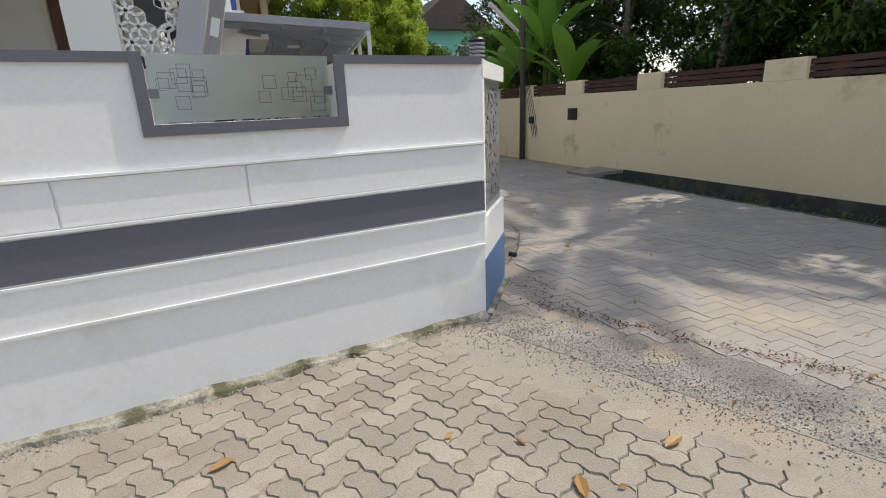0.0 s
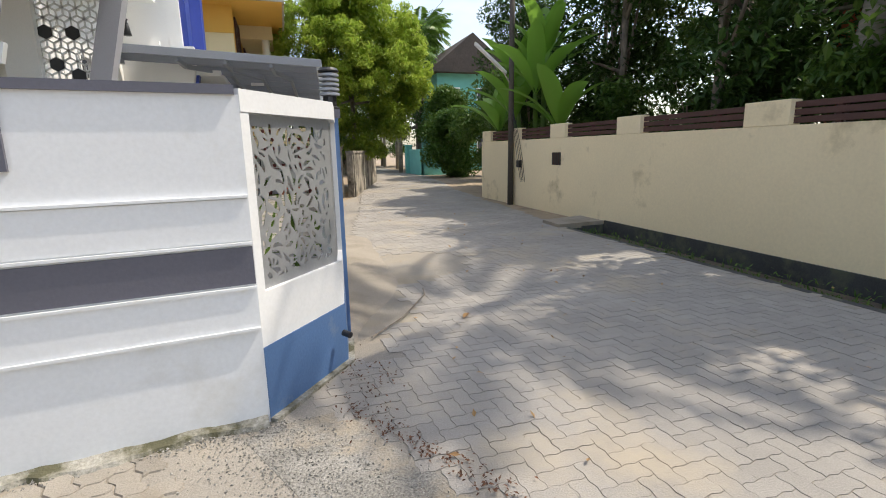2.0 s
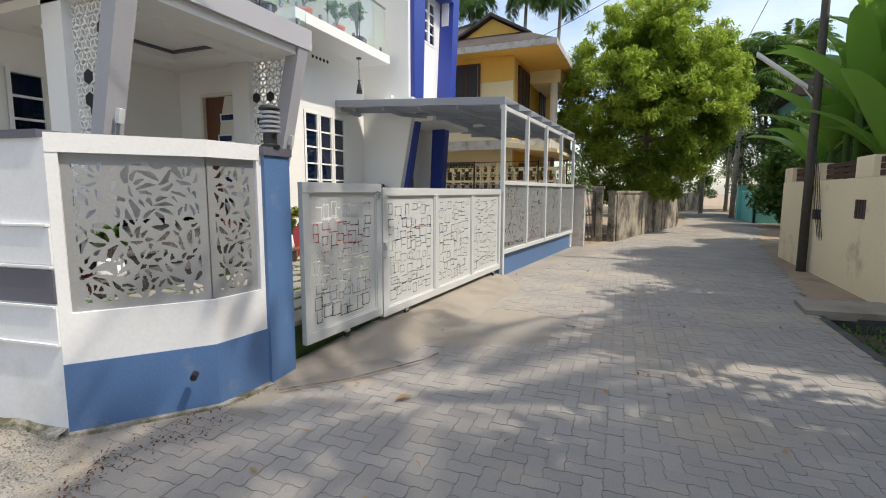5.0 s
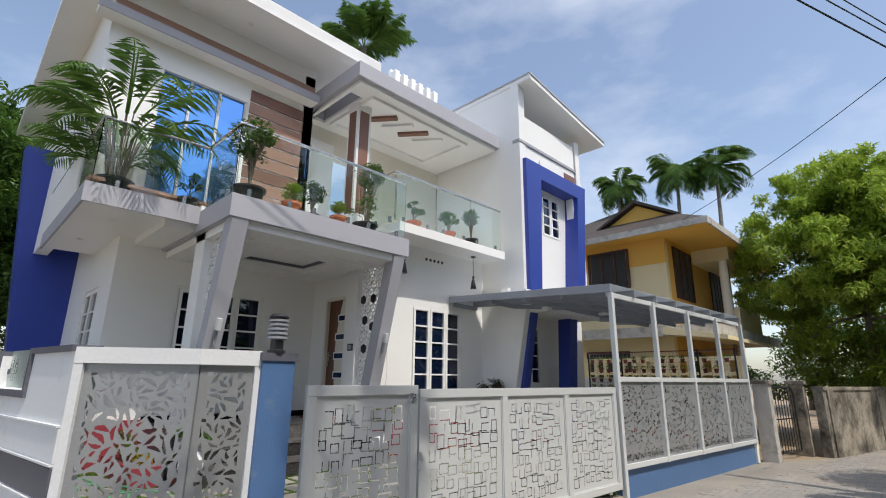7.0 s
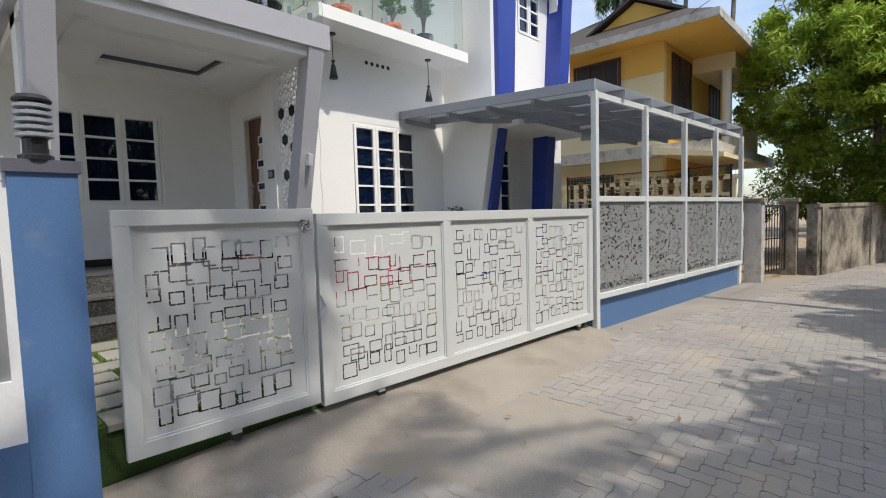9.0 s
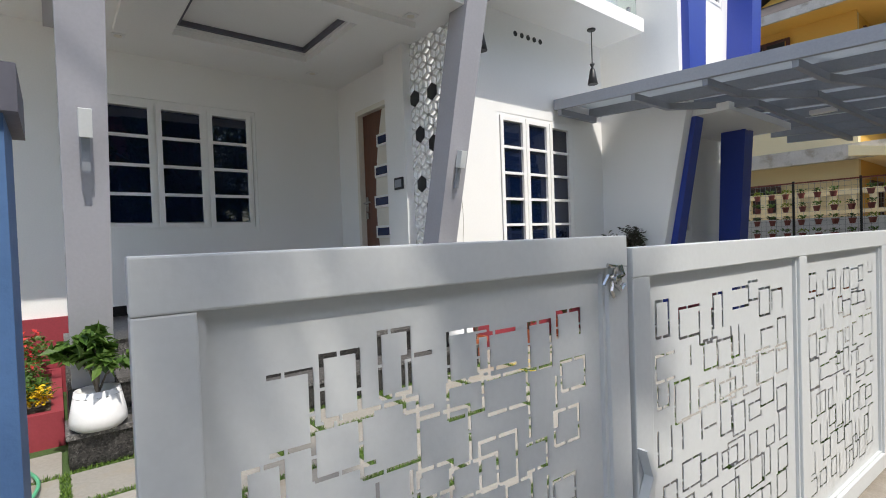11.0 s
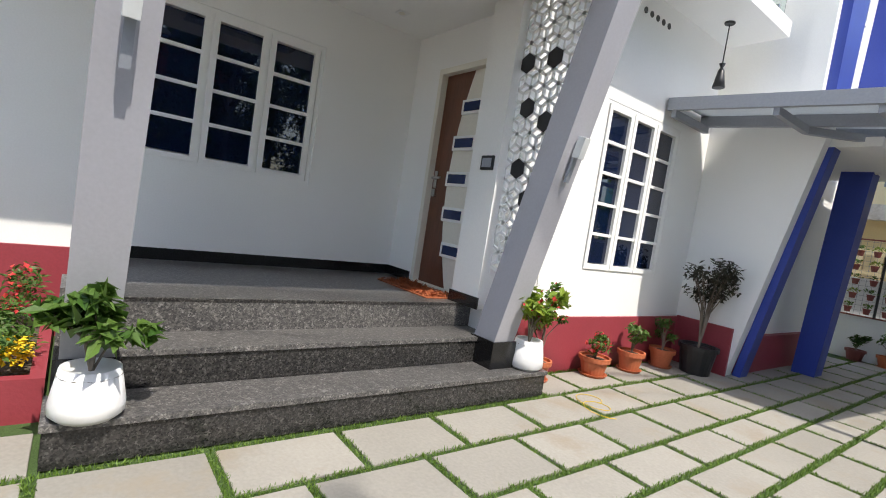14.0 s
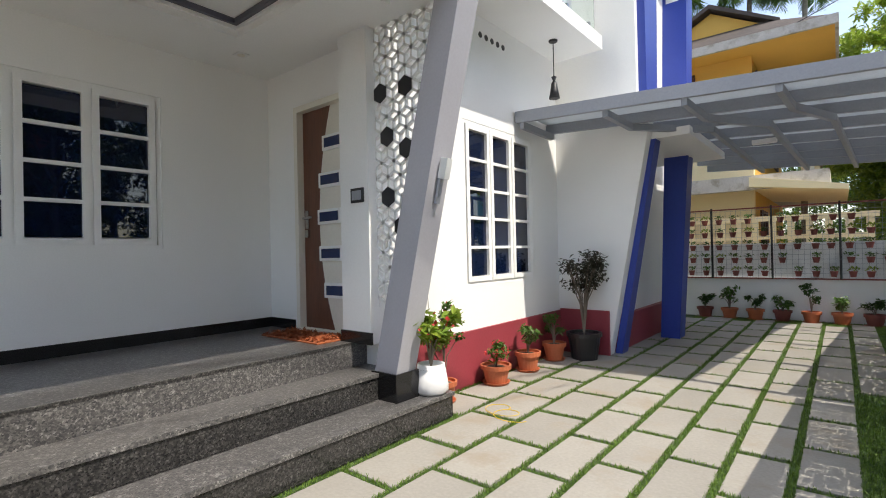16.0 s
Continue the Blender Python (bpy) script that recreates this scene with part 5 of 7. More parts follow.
# pierced wall below the house windows
jw = thing("pierced_wall", (0.2, 16.0, 0), "cream wall of pierced blocks before the yellow house", "wall")
bm = B()
box(bm, -3, 2.5, 16.0, 16.12, 0, 1.45), box(bm, -3, 2.5, 16.0, 16.12, 2.1, 2.2)
part("wall_body", bm, M_YHOUSE2, jw)
for k in range(19):
    bm = B()
    box(bm, -2.9 + k * .29, -2.79 + k * .29, 16.01, 16.11, 1.45, 2.1)
    part("pierced_block", bm, M_YHOUSE2, jw)
bm = B()
box(bm, -2.9, 2.4, 16.02, 16.1, 1.74, 1.82)
part("block_course", bm, M_YHOUSE2, jw)

# ---- old walls along the lane ----
def old_wall(pts, h, name, m_, label):
    for p, q in zip(pts, pts[1:]):
        b2 = B()
        L = math.dist(p, q)
        m = upright(p, q, 0)
        box(b2, 0, L, -.1, .1, -.1, h, m=m), box(b2, 0, L, -.13, .13, h, h + .08, m=m)
        k = 0.3
        while k < L:
            box(b2, k - .14, k + .14, -.13, .13, -.1, h + .02, m=m)
            k += 2.6
        structure(name, b2, m_, label, "wall")


old_wall([(3.7, 16.75), (5.75, 24.2), (6.1, 28.9)], 1.42, "wall_old", M_OLDWALL, "old grey boundary wall streaked with black mould")
old_wall([(6.1, 28.9), (5.2, 38), (8.6, 47)], 1.3, "wall_old_far", M_OLDWALL, "old boundary wall at the lane end")
for i, (x, y) in enumerate(((2.98, 15.0), (3.3, 16.75))):
    g = thing("old_gate_pillar", (x, y, 0), "weathered cream gate pillar", "pillar", "old gate pillars")
    bm = B()
    box(bm, x - .15, x + .15, y - .15, y + .15, -.1, 1.55, bevel=.01)
    part("shaft", bm, M_OLDWALL if i else M_CONCW, g)
    bm = B()
    box(bm, x - .19, x + .19, y - .19, y + .19, 1.55, 1.63, bevel=.01)
    part("cap", bm, M_OLDWALL, g)
og = thing("iron_gate", (3.15, 15.9, 0), "rusty black iron gate standing half open", "gate")
mo = upright((3.0, 15.2), (3.28, 16.55), 0.1)
bm = B()
tube(bm, [mo @ Vector(p) for p in ((0, 0, 0), (0, 0, 1.25), (.1, 0, 1.38), (1.2, 0, 1.38), (1.3, 0, 1.25), (1.3, 0, 0), (0, 0, 0))], .02, 6)
part("gate_frame", bm, M_BLACK, og)
for k in range(9):
    bm = B()
    tube(bm, [mo @ Vector((.13 * (k + 1), 0, 0)), mo @ Vector((.13 * (k + 1), 0, 1.37))], .009, 6)
    part("bar", bm, M_BLACK, og)
bm = B()
tube(bm, [mo @ Vector((0, 0, .7)), mo @ Vector((1.3, 0, .7))], .014, 6)
part("rail", bm, M_BLACK, og)

# ---- turquoise walls and house ----
tw = thing("turquoise_wall", (10.2, 31, 0), "turquoise boundary wall with gate pillars", "wall")
for x0, x1, y0, y1, h in ((9.2, 9.6, 31.8, 32.2, 1.75), (9.45, 11.5, 29.0, 29.2, 1.45), (9.4, 9.6, 29.0, 31.8, 1.45)):
    bm = B()
    box(bm, x0, x1, y0, y1, -.1, h, bevel=.02), box(bm, x0 - .04, x1 + .04, y0 - .04, y1 + .04, h, h + .07)
    part("wall_body", bm, M_TURQ, tw)
th = thing("turquoise_house", (14, 33, 0), "two-storey turquoise house among the trees", "house")
bm = B()
box(bm, 11.8, 16.5, 33, 39, 0, 6.6)
part("wall", bm, M_TURQ, th)
bm = B()
prism(bm, [(11.0, 6.5), (17.3, 6.5), (14.1, 9.0)], "y", 32.3, 39.5)
prism(bm, [(10.9, 3.0), (11.8, 3.3), (11.8, 3.45), (10.9, 3.12)], "y", 32.5, 39)
part("roof", bm, M_ROOFTILE, th)
for x, z in ((12.4, 4.4), (14.6, 4.4), (12.4, 1.2), (14.6, 1.2)):
    bm = B()
    box(bm, x, x + 1.0, 32.95, 33.0, z, z + 1.2)
    w_ = part("window", bm, M_WHITE, th)
    bm = B()
    box(bm, x + .08, x + .92, 32.93, 32.95, z + .08, z + 1.12)
    part("pane", bm, M_GLASS_DARK, w_)
for y, z in ((34, 4.2), (36.5, 4.2), (34, 1.2)):
    bm = B()
    box(bm, 11.75, 11.8, y, y + 1.0, z, z + 1.2)
    w_ = part("window", bm, M_WHITE, th)
    bm = B()
    box(bm, 11.73, 11.75, y + .08, y + .92, z + .08, z + 1.12)
    part("pane", bm, M_GLASS_DARK, w_)
# orange house behind the trees
oh = thing("orange_house", (17, 7, 0), "orange-red house with white window behind trees", "house")
bm = B()
box(bm, 14.2, 20, -1, 9.2, 0, 6.5)
part("wall", bm, M_ORANGE, oh)
bm = B()
box(bm, 13.6, 20.3, -1.4, 9.6, 2.75, 2.95), box(bm, 13.7, 20.3, -1.4, 9.6, 6.5, 6.7)
part("slab", bm, M_WHITE, oh)
bm = B()
box(bm, 13.75, 14.2, -1.2, 9.3, 2.95, 3.15)
part("band", bm, M_WOODRAIL, oh)
for y in (6.0, 2.5):
    bm = B()
    box(bm, 14.14, 14.2, y, y + 1.3, 3.2, 4.6)
    w_ = part("window", bm, M_WHITE, oh)
    for k in range(3):
        bm = B()
        box(bm, 14.11, 14.14, y + .08 + k * .4, y + .4 + k * .4, 3.28, 4.52)
        part("pane", bm, M_GLASS_DARK, w_)

# ---- front door ----
DX0, DX1, DZ0, DZ1 = -1.79, -1.15, FZ + 0.03, 2.90
door = thing("front_door", ((DX0 + DX1) / 2, 7.14, FZ), "brown wooden door with cream curved panel and blue slots", "door", "", "structure")
bm = B()
box(bm, -1.84, DX0, 7.05, 7.2, FZ, 2.95), box(bm, DX1, -1.10, 7.05, 7.2, FZ, 2.95), box(bm, DX0, DX1, 7.05, 7.2, DZ1, 2.95), box(bm, DX0, DX1, 7.04, 7.2, FZ, DZ0)
part("door_frame", bm, M_CREAM, door)
def door_curve(z):
    f = (z - DZ0) / (DZ1 - DZ0)
    return DX0 + (DX1 - DX0) * (0.36 + 1.0 * (f - 0.48) ** 2 if f > .48 else 0.36 + 1.25 * (f - 0.48) ** 2)
zs = [DZ0 + (DZ1 - DZ0) * k / 16 for k in range(17)]
bm = B()
prism(bm, [(DX0, DZ0)] + [(door_curve(z), z) for z in zs] + [(DX0, DZ1)], "y", 7.115, 7.155)
part("door_leaf", bm, M_DOOR, door)
bm = B()
prism(bm, [(door_curve(z), z) for z in zs] + [(DX1, DZ1), (DX1, DZ0)], "y", 7.11, 7.155)
panel_ = part("cream_panel", bm, M_CREAM, door, "cream curved door panel")
for k in range(5):
    z = DZ0 + 0.34 + k * 0.315
    xa = door_curve(z) + 0.0
    bm = B()
    box(bm, xa, xa + .32, 7.085, 7.11, z - .065, z + .065, bevel=.006)
    s_ = part("slot_frame", bm, M_WHITE, door)
    bm = B()
    box(bm, xa + .035, xa + .28, 7.081, 7.087, z - .04, z + .04)
    part("slot_glass", bm, mat("dark_blue_gloss", (0.012, 0.025, 0.09), 0.12, vary=0.05, bump=0) if k == 0 else bpy.data.materials["dark_blue_gloss"], s_)
    # thin grey strip on the panel, coloured for the shade in a groove
    bm = B()
    box(bm, xa + .33, DX1, 7.106, 7.111, z - .003, z + .003)
    part("groove_shade", bm, M_CONCW, door)
bm = B()
box(bm, DX0 + .03, DX0 + .075, 7.1, 7.116, 1.86, 2.02, bevel=.004)
tube(bm, [(DX0 + .05, 7.1, 1.95), (DX0 + .05, 7.065, 1.95), (DX0 + .17, 7.065, 1.955)], .011, 8)
part("door_handle", bm, M_CHROME, door)
bm = B()
box(bm, DX0 + .03, DX0 + .08, 7.09, 7.116, 1.78, 1.85, bevel=.004)
part("lock", bm, M_CHROME, door)

bell = thing("door_panel", (-0.85, 6.94, 2.0), "black framed display panel beside the door", "display")
bm = B()
box(bm, -.925, -.785, 6.925, 6.94, 2.01, 2.12, bevel=.004)
part("frame", bm, M_BLACK, bell)
bm = B()
box(bm, -.905, -.805, 6.921, 6.926, 2.03, 2.1)
part("screen", bm, M_ROOFST, bell)

# coir leaves mat on the porch floor
rg = np.random.default_rng(12)
pts = np.stack([rg.uniform(-1.85, -1.1, 900), rg.uniform(6.72, 7.02, 900), FZ + rg.uniform(.004, .03, 900)], 1)
dm = thing("door_mat", (-1.45, 6.87, FZ), "shaggy orange-brown mat at the front door", "mat")
bm = B()
box(bm, -1.86, -1.08, 6.71, 7.03, FZ, FZ + .012, bevel=.004)
part("backing", bm, M_COIR, dm)
link_mesh("pile", leaves_mesh("pile", pts, .05, .3, .3, rg), M_COIR, dm)

# ---- honeycomb screens ----
def hex_screen(y, label, seed):
    rng = random.Random(seed)
    hs = thing("honeycomb_screen", (-.6, y, 1.2), label, "screen", "porch screens")
    edge = lambda z: -0.74 + (z - 0.76) * 0.262
    r = 0.074
    b_rib = B()
    done = set()
    def rib(p, q):
        key = tuple(sorted((tuple(round(c, 3) for c in p), tuple(round(c, 3) for c in q))))
        if key in done or not (all(-0.75 < c[0] < edge(c[1]) + .03 and 1.2 < c[1] < 3.36 for c in (p, q))):
            return
        done.add(key)
        d = Vector((q[0] - p[0], q[1] - p[1]))
        n_ = Vector((-d.y, d.x)).normalized() * 0.0095
        prism(b_rib, [(p[0] + n_.x, p[1] + n_.y), (q[0] + n_.x, q[1] + n_.y), (q[0] - n_.x, q[1] - n_.y), (p[0] - n_.x, p[1] - n_.y)], "y", y - .01, y + .01)
    dx, dz = math.sqrt(3) * r, 1.5 * r
    for j in range(-1, 26):
        for i in range(-1, 10):
            cx, cz = -0.74 + (i + .5 * (j % 2)) * dx, 1.15 + j * dz
            ring = [(cx + r * math.cos(radians(30 + 60 * k)), cz + r * math.sin(radians(30 + 60 * k))) for k in range(6)]
            black = rng.random() < .1 and -.70 < cx < edge(cz) - .02 and 1.3 < cz < 3.25
            for k in range(6):
                rib(ring[k], ring[(k + 1) % 6])
            if black:
                b2 = B()
                prism(b2, [(cx + 1.02 * (u - cx), cz + 1.02 * (v - cz)) for u, v in ring], "y", y - .014, y + .014)
                part("black_cell", b2, M_BLACK, hs)
            else:
                for k in (0, 2, 4):
                    rib((cx, cz), ring[k])
    part("lattice", b_rib, M_WHITE, hs)
    return hs


hex_screen(7.03, "white honeycomb lattice with black cells", 4)
hex_screen(4.60, "white honeycomb lattice with black cells", 9)
bm = B()
box(bm, -1.06, -0.74, 4.5, 4.66, FZ, 3.42)
structure("wall_pier_left", bm, M_WHITE, "white porch pier", "wall")

# ---- wall lights on the leaning pillars ----
for y in (7.03, 4.56):
    wl = thing("wall_light", (-0.105, y, 2.0), "slim grey wall light and its painted shadow on the leaning pillar", "lamp", "pillar wall lights")
    m = Matrix.Translation((-.125, y, 2.12)) @ Matrix.Rotation(radians(14.4), 4, "Y")
    bm = B()
    box(bm, .0, .06, -.028, .028, .0, .14, m=m, bevel=.003)
    part("body", bm, M_STEEL, wl)
    # grey strip below the body, put in for the shadow it casts down the pillar
    bm = B()
    box(bm, 0, .02, -.018, .018, -.17, .0, m=m)
    part("stem", bm, M_ROOFST, wl)

# ---- pendants under the balcony ----
def pendant(x, y, zt, zb):
    p = thing("pendant_lamp", (x, y, zb), "small black bell pendant lamp on a rod", "lamp", "balcony pendants")
    T = Matrix.Translation((x, y, 0))
    b2 = B()
    lathe(b2, [(.045, zt - .02), (.05, zt - .012), (.05, zt)], 16, T)
    part("canopy", b2, M_BLACK, p)
    b2 = B()
    tube(b2, [(x, y, zt - .02), (x, y, zb + .22)], .006, 6)
    part("rod", b2, M_BLACK, p)
    b2 = B()
    lathe(b2, [(.006, zb + .25), (.03, zb + .24), (.012, zb + .2), (.03, zb + .17), (.045, zb + .08), (.06, zb), (.05, zb)], 18, T)
    part("shade", b2, M_BLACK, p, smooth=True)


pendant(-.48, 9.5, 3.96, 3.31)
pendant(-.55, 7.75, 3.96, 3.36)
# round vents in the wall: black discs coloured for the shade inside the holes
for k in range(5):
    bm = B()
    tube(bm, [(-.78, 8.49 + k * .105, 3.775), (-.766, 8.49 + k * .105, 3.775)], .03, 14)
    tagged(part("round_vent", bm, M_BLACK), "small dark round vent in the white wall", "vent", "round vents")
for k in range(5):
    for z in (6.33, 3.5):
        bm = B()
        x = .128 if z > 6 else -.105
        tube(bm, [(x - .01, 11.1 + k * .16, z), (x + .006, 11.1 + k * .16, z)], .025, 10)
        tagged(part("round_vent", bm, M_BLACK), "small dark round vent in the white wall", "vent", "tower vents")
# ceiling downlights
for x, y, z in ((-1.9, 4.9, 3.318), (-.25, 6.7, 3.318), (-1.9, 6.6, 3.318), (-.25, 4.9, 3.318), (-1.5, 3.6, 3.548), (-3.0, 3.5, 3.548), (-1.4, 8.6, 6.556), (-1.5, 5.0, 7.358), (-1.4, 3.6, 7.358), (.4, 11.7, 2.848)):
    dl = thing("downlight", (x, y, z - .006), "small white recessed downlight in the ceiling", "lamp", "ceiling downlights")
    bm = B()
    box(bm, x - .05, x + .05, y - .05, y + .05, z - .006, z, bevel=.002)
    part("trim_ring", bm, M_POTWHITE, dl)
    bm = B()
    lathe(bm, [(.03, z - .01), (.03, z - .005)], 12, Matrix.Translation((x, y, 0)))
    part("lens", bm, M_CREAM, dl)

# ---- frosted panes in the compound wall ----
rg = random.Random(6)
for i, (x0, x1) in enumerate(NOTCHES):
    gp = thing("glass_panel", tuple(RW @ Vector(((x0 + x1) / 2, 3.09, zb))), "frosted glass panel etched with small squares", "glass panel", "wall glass panels")
    bm = B()
    box(bm, x0 + .012, x1 - .012, 3.085, 3.095, zb + .01, WT + .045, m=RW)
    part("pane", bm, M_FROST, gp).visible_shadow = False
    for k in range(30 if i == 0 else 12):
        s = rg.uniform(.045, .09)
        u, v = rg.uniform(x0 + .04, x1 - s - .03), rg.uniform(zb + .03, WT - s)
        if i == 0 and x0 + .28 < u + s / 2 < x0 + .5:
            continue
        t_ = .0022
        bm = B()
        for a, b_, c, d in ((u, u + s, v, v + t_), (u, u + s, v + s - t_, v + s), (u, u + t_, v, v + s), (u + s - t_, u + s, v, v + s)):
            box(bm, a, b_, 3.083, 3.0845, c, d, m=RW)
        part("etched_square", bm, M_DGREY, gp)
    for x in (x0 + .0, x1 - .045):
        bm = B()
        box(bm, x, x + .045, 3.075, 3.105, 1.60, 1.645, m=RW, bevel=.004)
        part("clamp", bm, M_DGREY, gp)

# ---- balcony rails ----
def glass_rail(p, q, z0, z1, n, label="clear glass balcony rail with steel handrail"):
    r = thing("balcony_rail", (p[0], p[1], z0), label, "railing", "glass balcony rails")
    m = upright(p, q, 0)
    L = math.dist(p, q)
    b2 = B()
    box(b2, 0, L, -.022, .022, z1 - .03, z1, m=m, bevel=.006)
    part("handrail", b2, M_CHROME, r)
    for k in range(n):
        b2 = B()
        box(b2, L * k / n + .012, L * (k + 1) / n - .012, -.005, .005, z0 + .03, z1 - .03, m=m)
        part("pane", b2, M_GLASS_RAIL, r).visible_shadow = False
        for f in (.2, .8):
            s = L * (k + f) / n
            b2 = B()
            box(b2, s - .02, s + .02, -.025, .025, z0, z0 + .11, m=m, bevel=.005)
            part("clamp", b2, M_CHROME, r)


glass_rail((-4.6, 3.22), (-.88, 3.22), 3.74, 4.63, 3)
glass_rail((-.88, 3.22), (-.84, 4.46), 3.74, 4.63, 1)
glass_rail((-.84, 4.46), (.13, 4.46), 3.70, 4.66, 1)
glass_rail((.13, 4.46), (.13, 7.17), 3.70, 4.66, 3)
glass_rail((-.24, 7.25), (-.24, 10.1), 4.12, 5.02, 3)
glass_rail((-.9, 7.25), (-.24, 7.25), 4.12, 5.02, 1)

# ---- upper storey finish ----
bw = thing("window_6", (-1.95, 4.6, 4.05), "tall blue tinted glass wall in slim frames", "window", "", "structure")
ys = [3.95, 4.38, 4.82, 5.25]
for y in ys:
    bm = B()
    box(bm, -2.0, -1.93, y - .02, y + .02, 4.05, 6.15)
    part("window_frame", bm, M_STEEL, bw)
for a, b_ in zip(ys, ys[1:]):
    bm = B()
    box(bm, -1.975, -1.965, a + .02, b_ - .02, 4.05, 6.15)
    part("pane", bm, M_GLASS_BLUE, bw)
# added blue backing, unseen behind the opaque panes
bm = B()
box(bm, -2.9, -2.8, 3.9, 5.3, 4.0, 6.2)
structure("wall_glass_backing", bm, mat("blue_backing", (0.05, 0.16, 0.5), .8), "added blue backing behind the tall glass", "curtain")
for k in range(11):
    bm = B()
    z = 3.86 + k * .235
    box(bm, -1.9, -1.88, 5.3, 6.3, z, z + .2)
    structure("trim_cladding_%d" % (k + 1), bm, M_BROWNTILE if k % 3 == 1 else M_PINKB, "brown cladding board on the upper wall", "cladding")
bm = B()
box(bm, -1.9, -1.885, 3.2, 6.5, 6.84, 7.0)
structure("trim_upper_line", bm, M_PINKB, "pinkish brown band on the upper wall", "trim")
bm = B()
box(bm, -1.9, -1.0, 3.2, 5.28, 3.86, 3.9)
structure("trim_upper_sill", bm, M_PINKB, "brown sill below the tall glass", "trim")
bm = B()
box(bm, -.99, -.95, 2.7, 7.35, 7.30, 7.54), box(bm, -9.5, -.99, 2.66, 2.7, 7.30, 7.54)
structure("trim_roof_edge", bm, M_WHITE, "white roof edge", "trim")
# brown inlays on the balcony column
for bx in ((-1.05, -1.04, 7.0, 7.2, 4.4, 6.4), (-1.3, -1.1, 6.94, 6.95, 4.4, 6.4)):
    bm = B()
    box(bm, *bx)
    structure("trim_column_inlay", bm, M_BROWNTILE, "brown inlay on the balcony column", "trim")
# diamond relief under the canopy
for k in range(4):
    bm = B()
    m = Matrix.Translation((-1.2, 7.6 + k * .42, 6.54)) @ Matrix.Rotation(radians(38), 4, "Z")
    box(bm, -.32, .32, -.06, .06, -.03, .02, m=m)
    structure("ceiling_relief_%d" % (k + 1), bm, M_WHITE if k % 2 else M_BROWNTILE, "relief bar under the canopy", "ceiling")
bm = B()
for a, b_, c, d in ((-2.1, -.7, 7.0, 7.08), (-2.1, -.7, 9.5, 9.58), (-2.1, -2.02, 7.08, 9.5), (-.78, -.7, 7.08, 9.5)):
    box(bm, a, b_, c, d, 6.5, 6.56)
structure("ceiling_canopy_frame", bm, M_WHITE, "raised frame under the canopy", "ceiling")
# balustrade blocks on the roof behind
for k in range(6):
    bm = B()
    box(bm, -2.6, -2.4, 8.87 + k * .262, 9.0 + k * .262, 6.9, 8.9)
    tagged(part("parapet_block", bm, M_WHITE), "white parapet block on the roof", "parapet", "roof parapet blocks")
bm = B()
box(bm, -2.7, -2.6, 8.87, 10.33, 6.9, 9.0)
structure("wall_parapet", bm, M_WHITE, "white roof parapet", "wall")
bm = B()
box(bm, -.02, .165, 10.3, 12.7, 6.6, 6.66)
structure("trim_tower_band", bm, M_GREY, "grey string course on the tower", "trim")
bm = B()
prism(bm, [(10.31, 8.12), (10.31, 8.16), (13.72, 7.73), (13.72, 7.69)], "x", -4.02, 0.5)
structure("trim_tower_coping", bm, M_GREY, "grey coping on the tower roof", "trim")
bm = B()
box(bm, 0.13, 0.145, 11.1, 11.85, 6.25, 6.42)
structure("trim_vent_frame", bm, M_WHITE, "white frame round the tower vents", "trim")
bm = B()
box(bm, 0.13, 0.145, 12.15, 12.64, 6.24, 6.45)
structure("trim_tower_brown", bm, M_BROWNTILE, "brown inlay on the tower", "trim")

# ---- plants in pots ----
def pot(t, style, r, h):
    b2 = B()
    if style == "white":
        lathe(b2, [(r * .8, 0), (r, h * .12), (r, h * .3), (r * .8, h), (r * .72, h), (r * .7, h * .9)], 22)
        part("pot", b2, M_POTWHITE, t, "white plastic pot", True)
    elif style == "black":
        lathe(b2, [(r * .75, 0), (r * .95, h * .85), (r * 1.05, h * .86), (r * 1.05, h), (r * .9, h), (r * .88, h * .9)], 22)
        part("pot", b2, M_BLACK, t, "black plastic pot")
    else:
        lathe(b2, [(r * .68, 0.01), (r * .9, h * .78), (r * 1.03, h * .79), (r * 1.05, h), (r * .9, h), (r * .88, h * .88)], 22)
        p_ = part("pot", b2, M_TERRA if style == "terra" else M_POTRED, t, "terracotta coloured plastic pot")
        b2 = B()
        lathe(b2, [(r * .8, 0), (r * .95, .025), (r * .88, .025), (r * .7, .008)], 20)
        part("saucer", b2, M_TERRA if style == "terra" else M_POTRED, t)
    b2 = B()
    lathe(b2, [(r * .86, h * .86), (r * .5, h * .89), (.005, h * .9)], 14)
    part("soil", b2, M_SOIL, t)


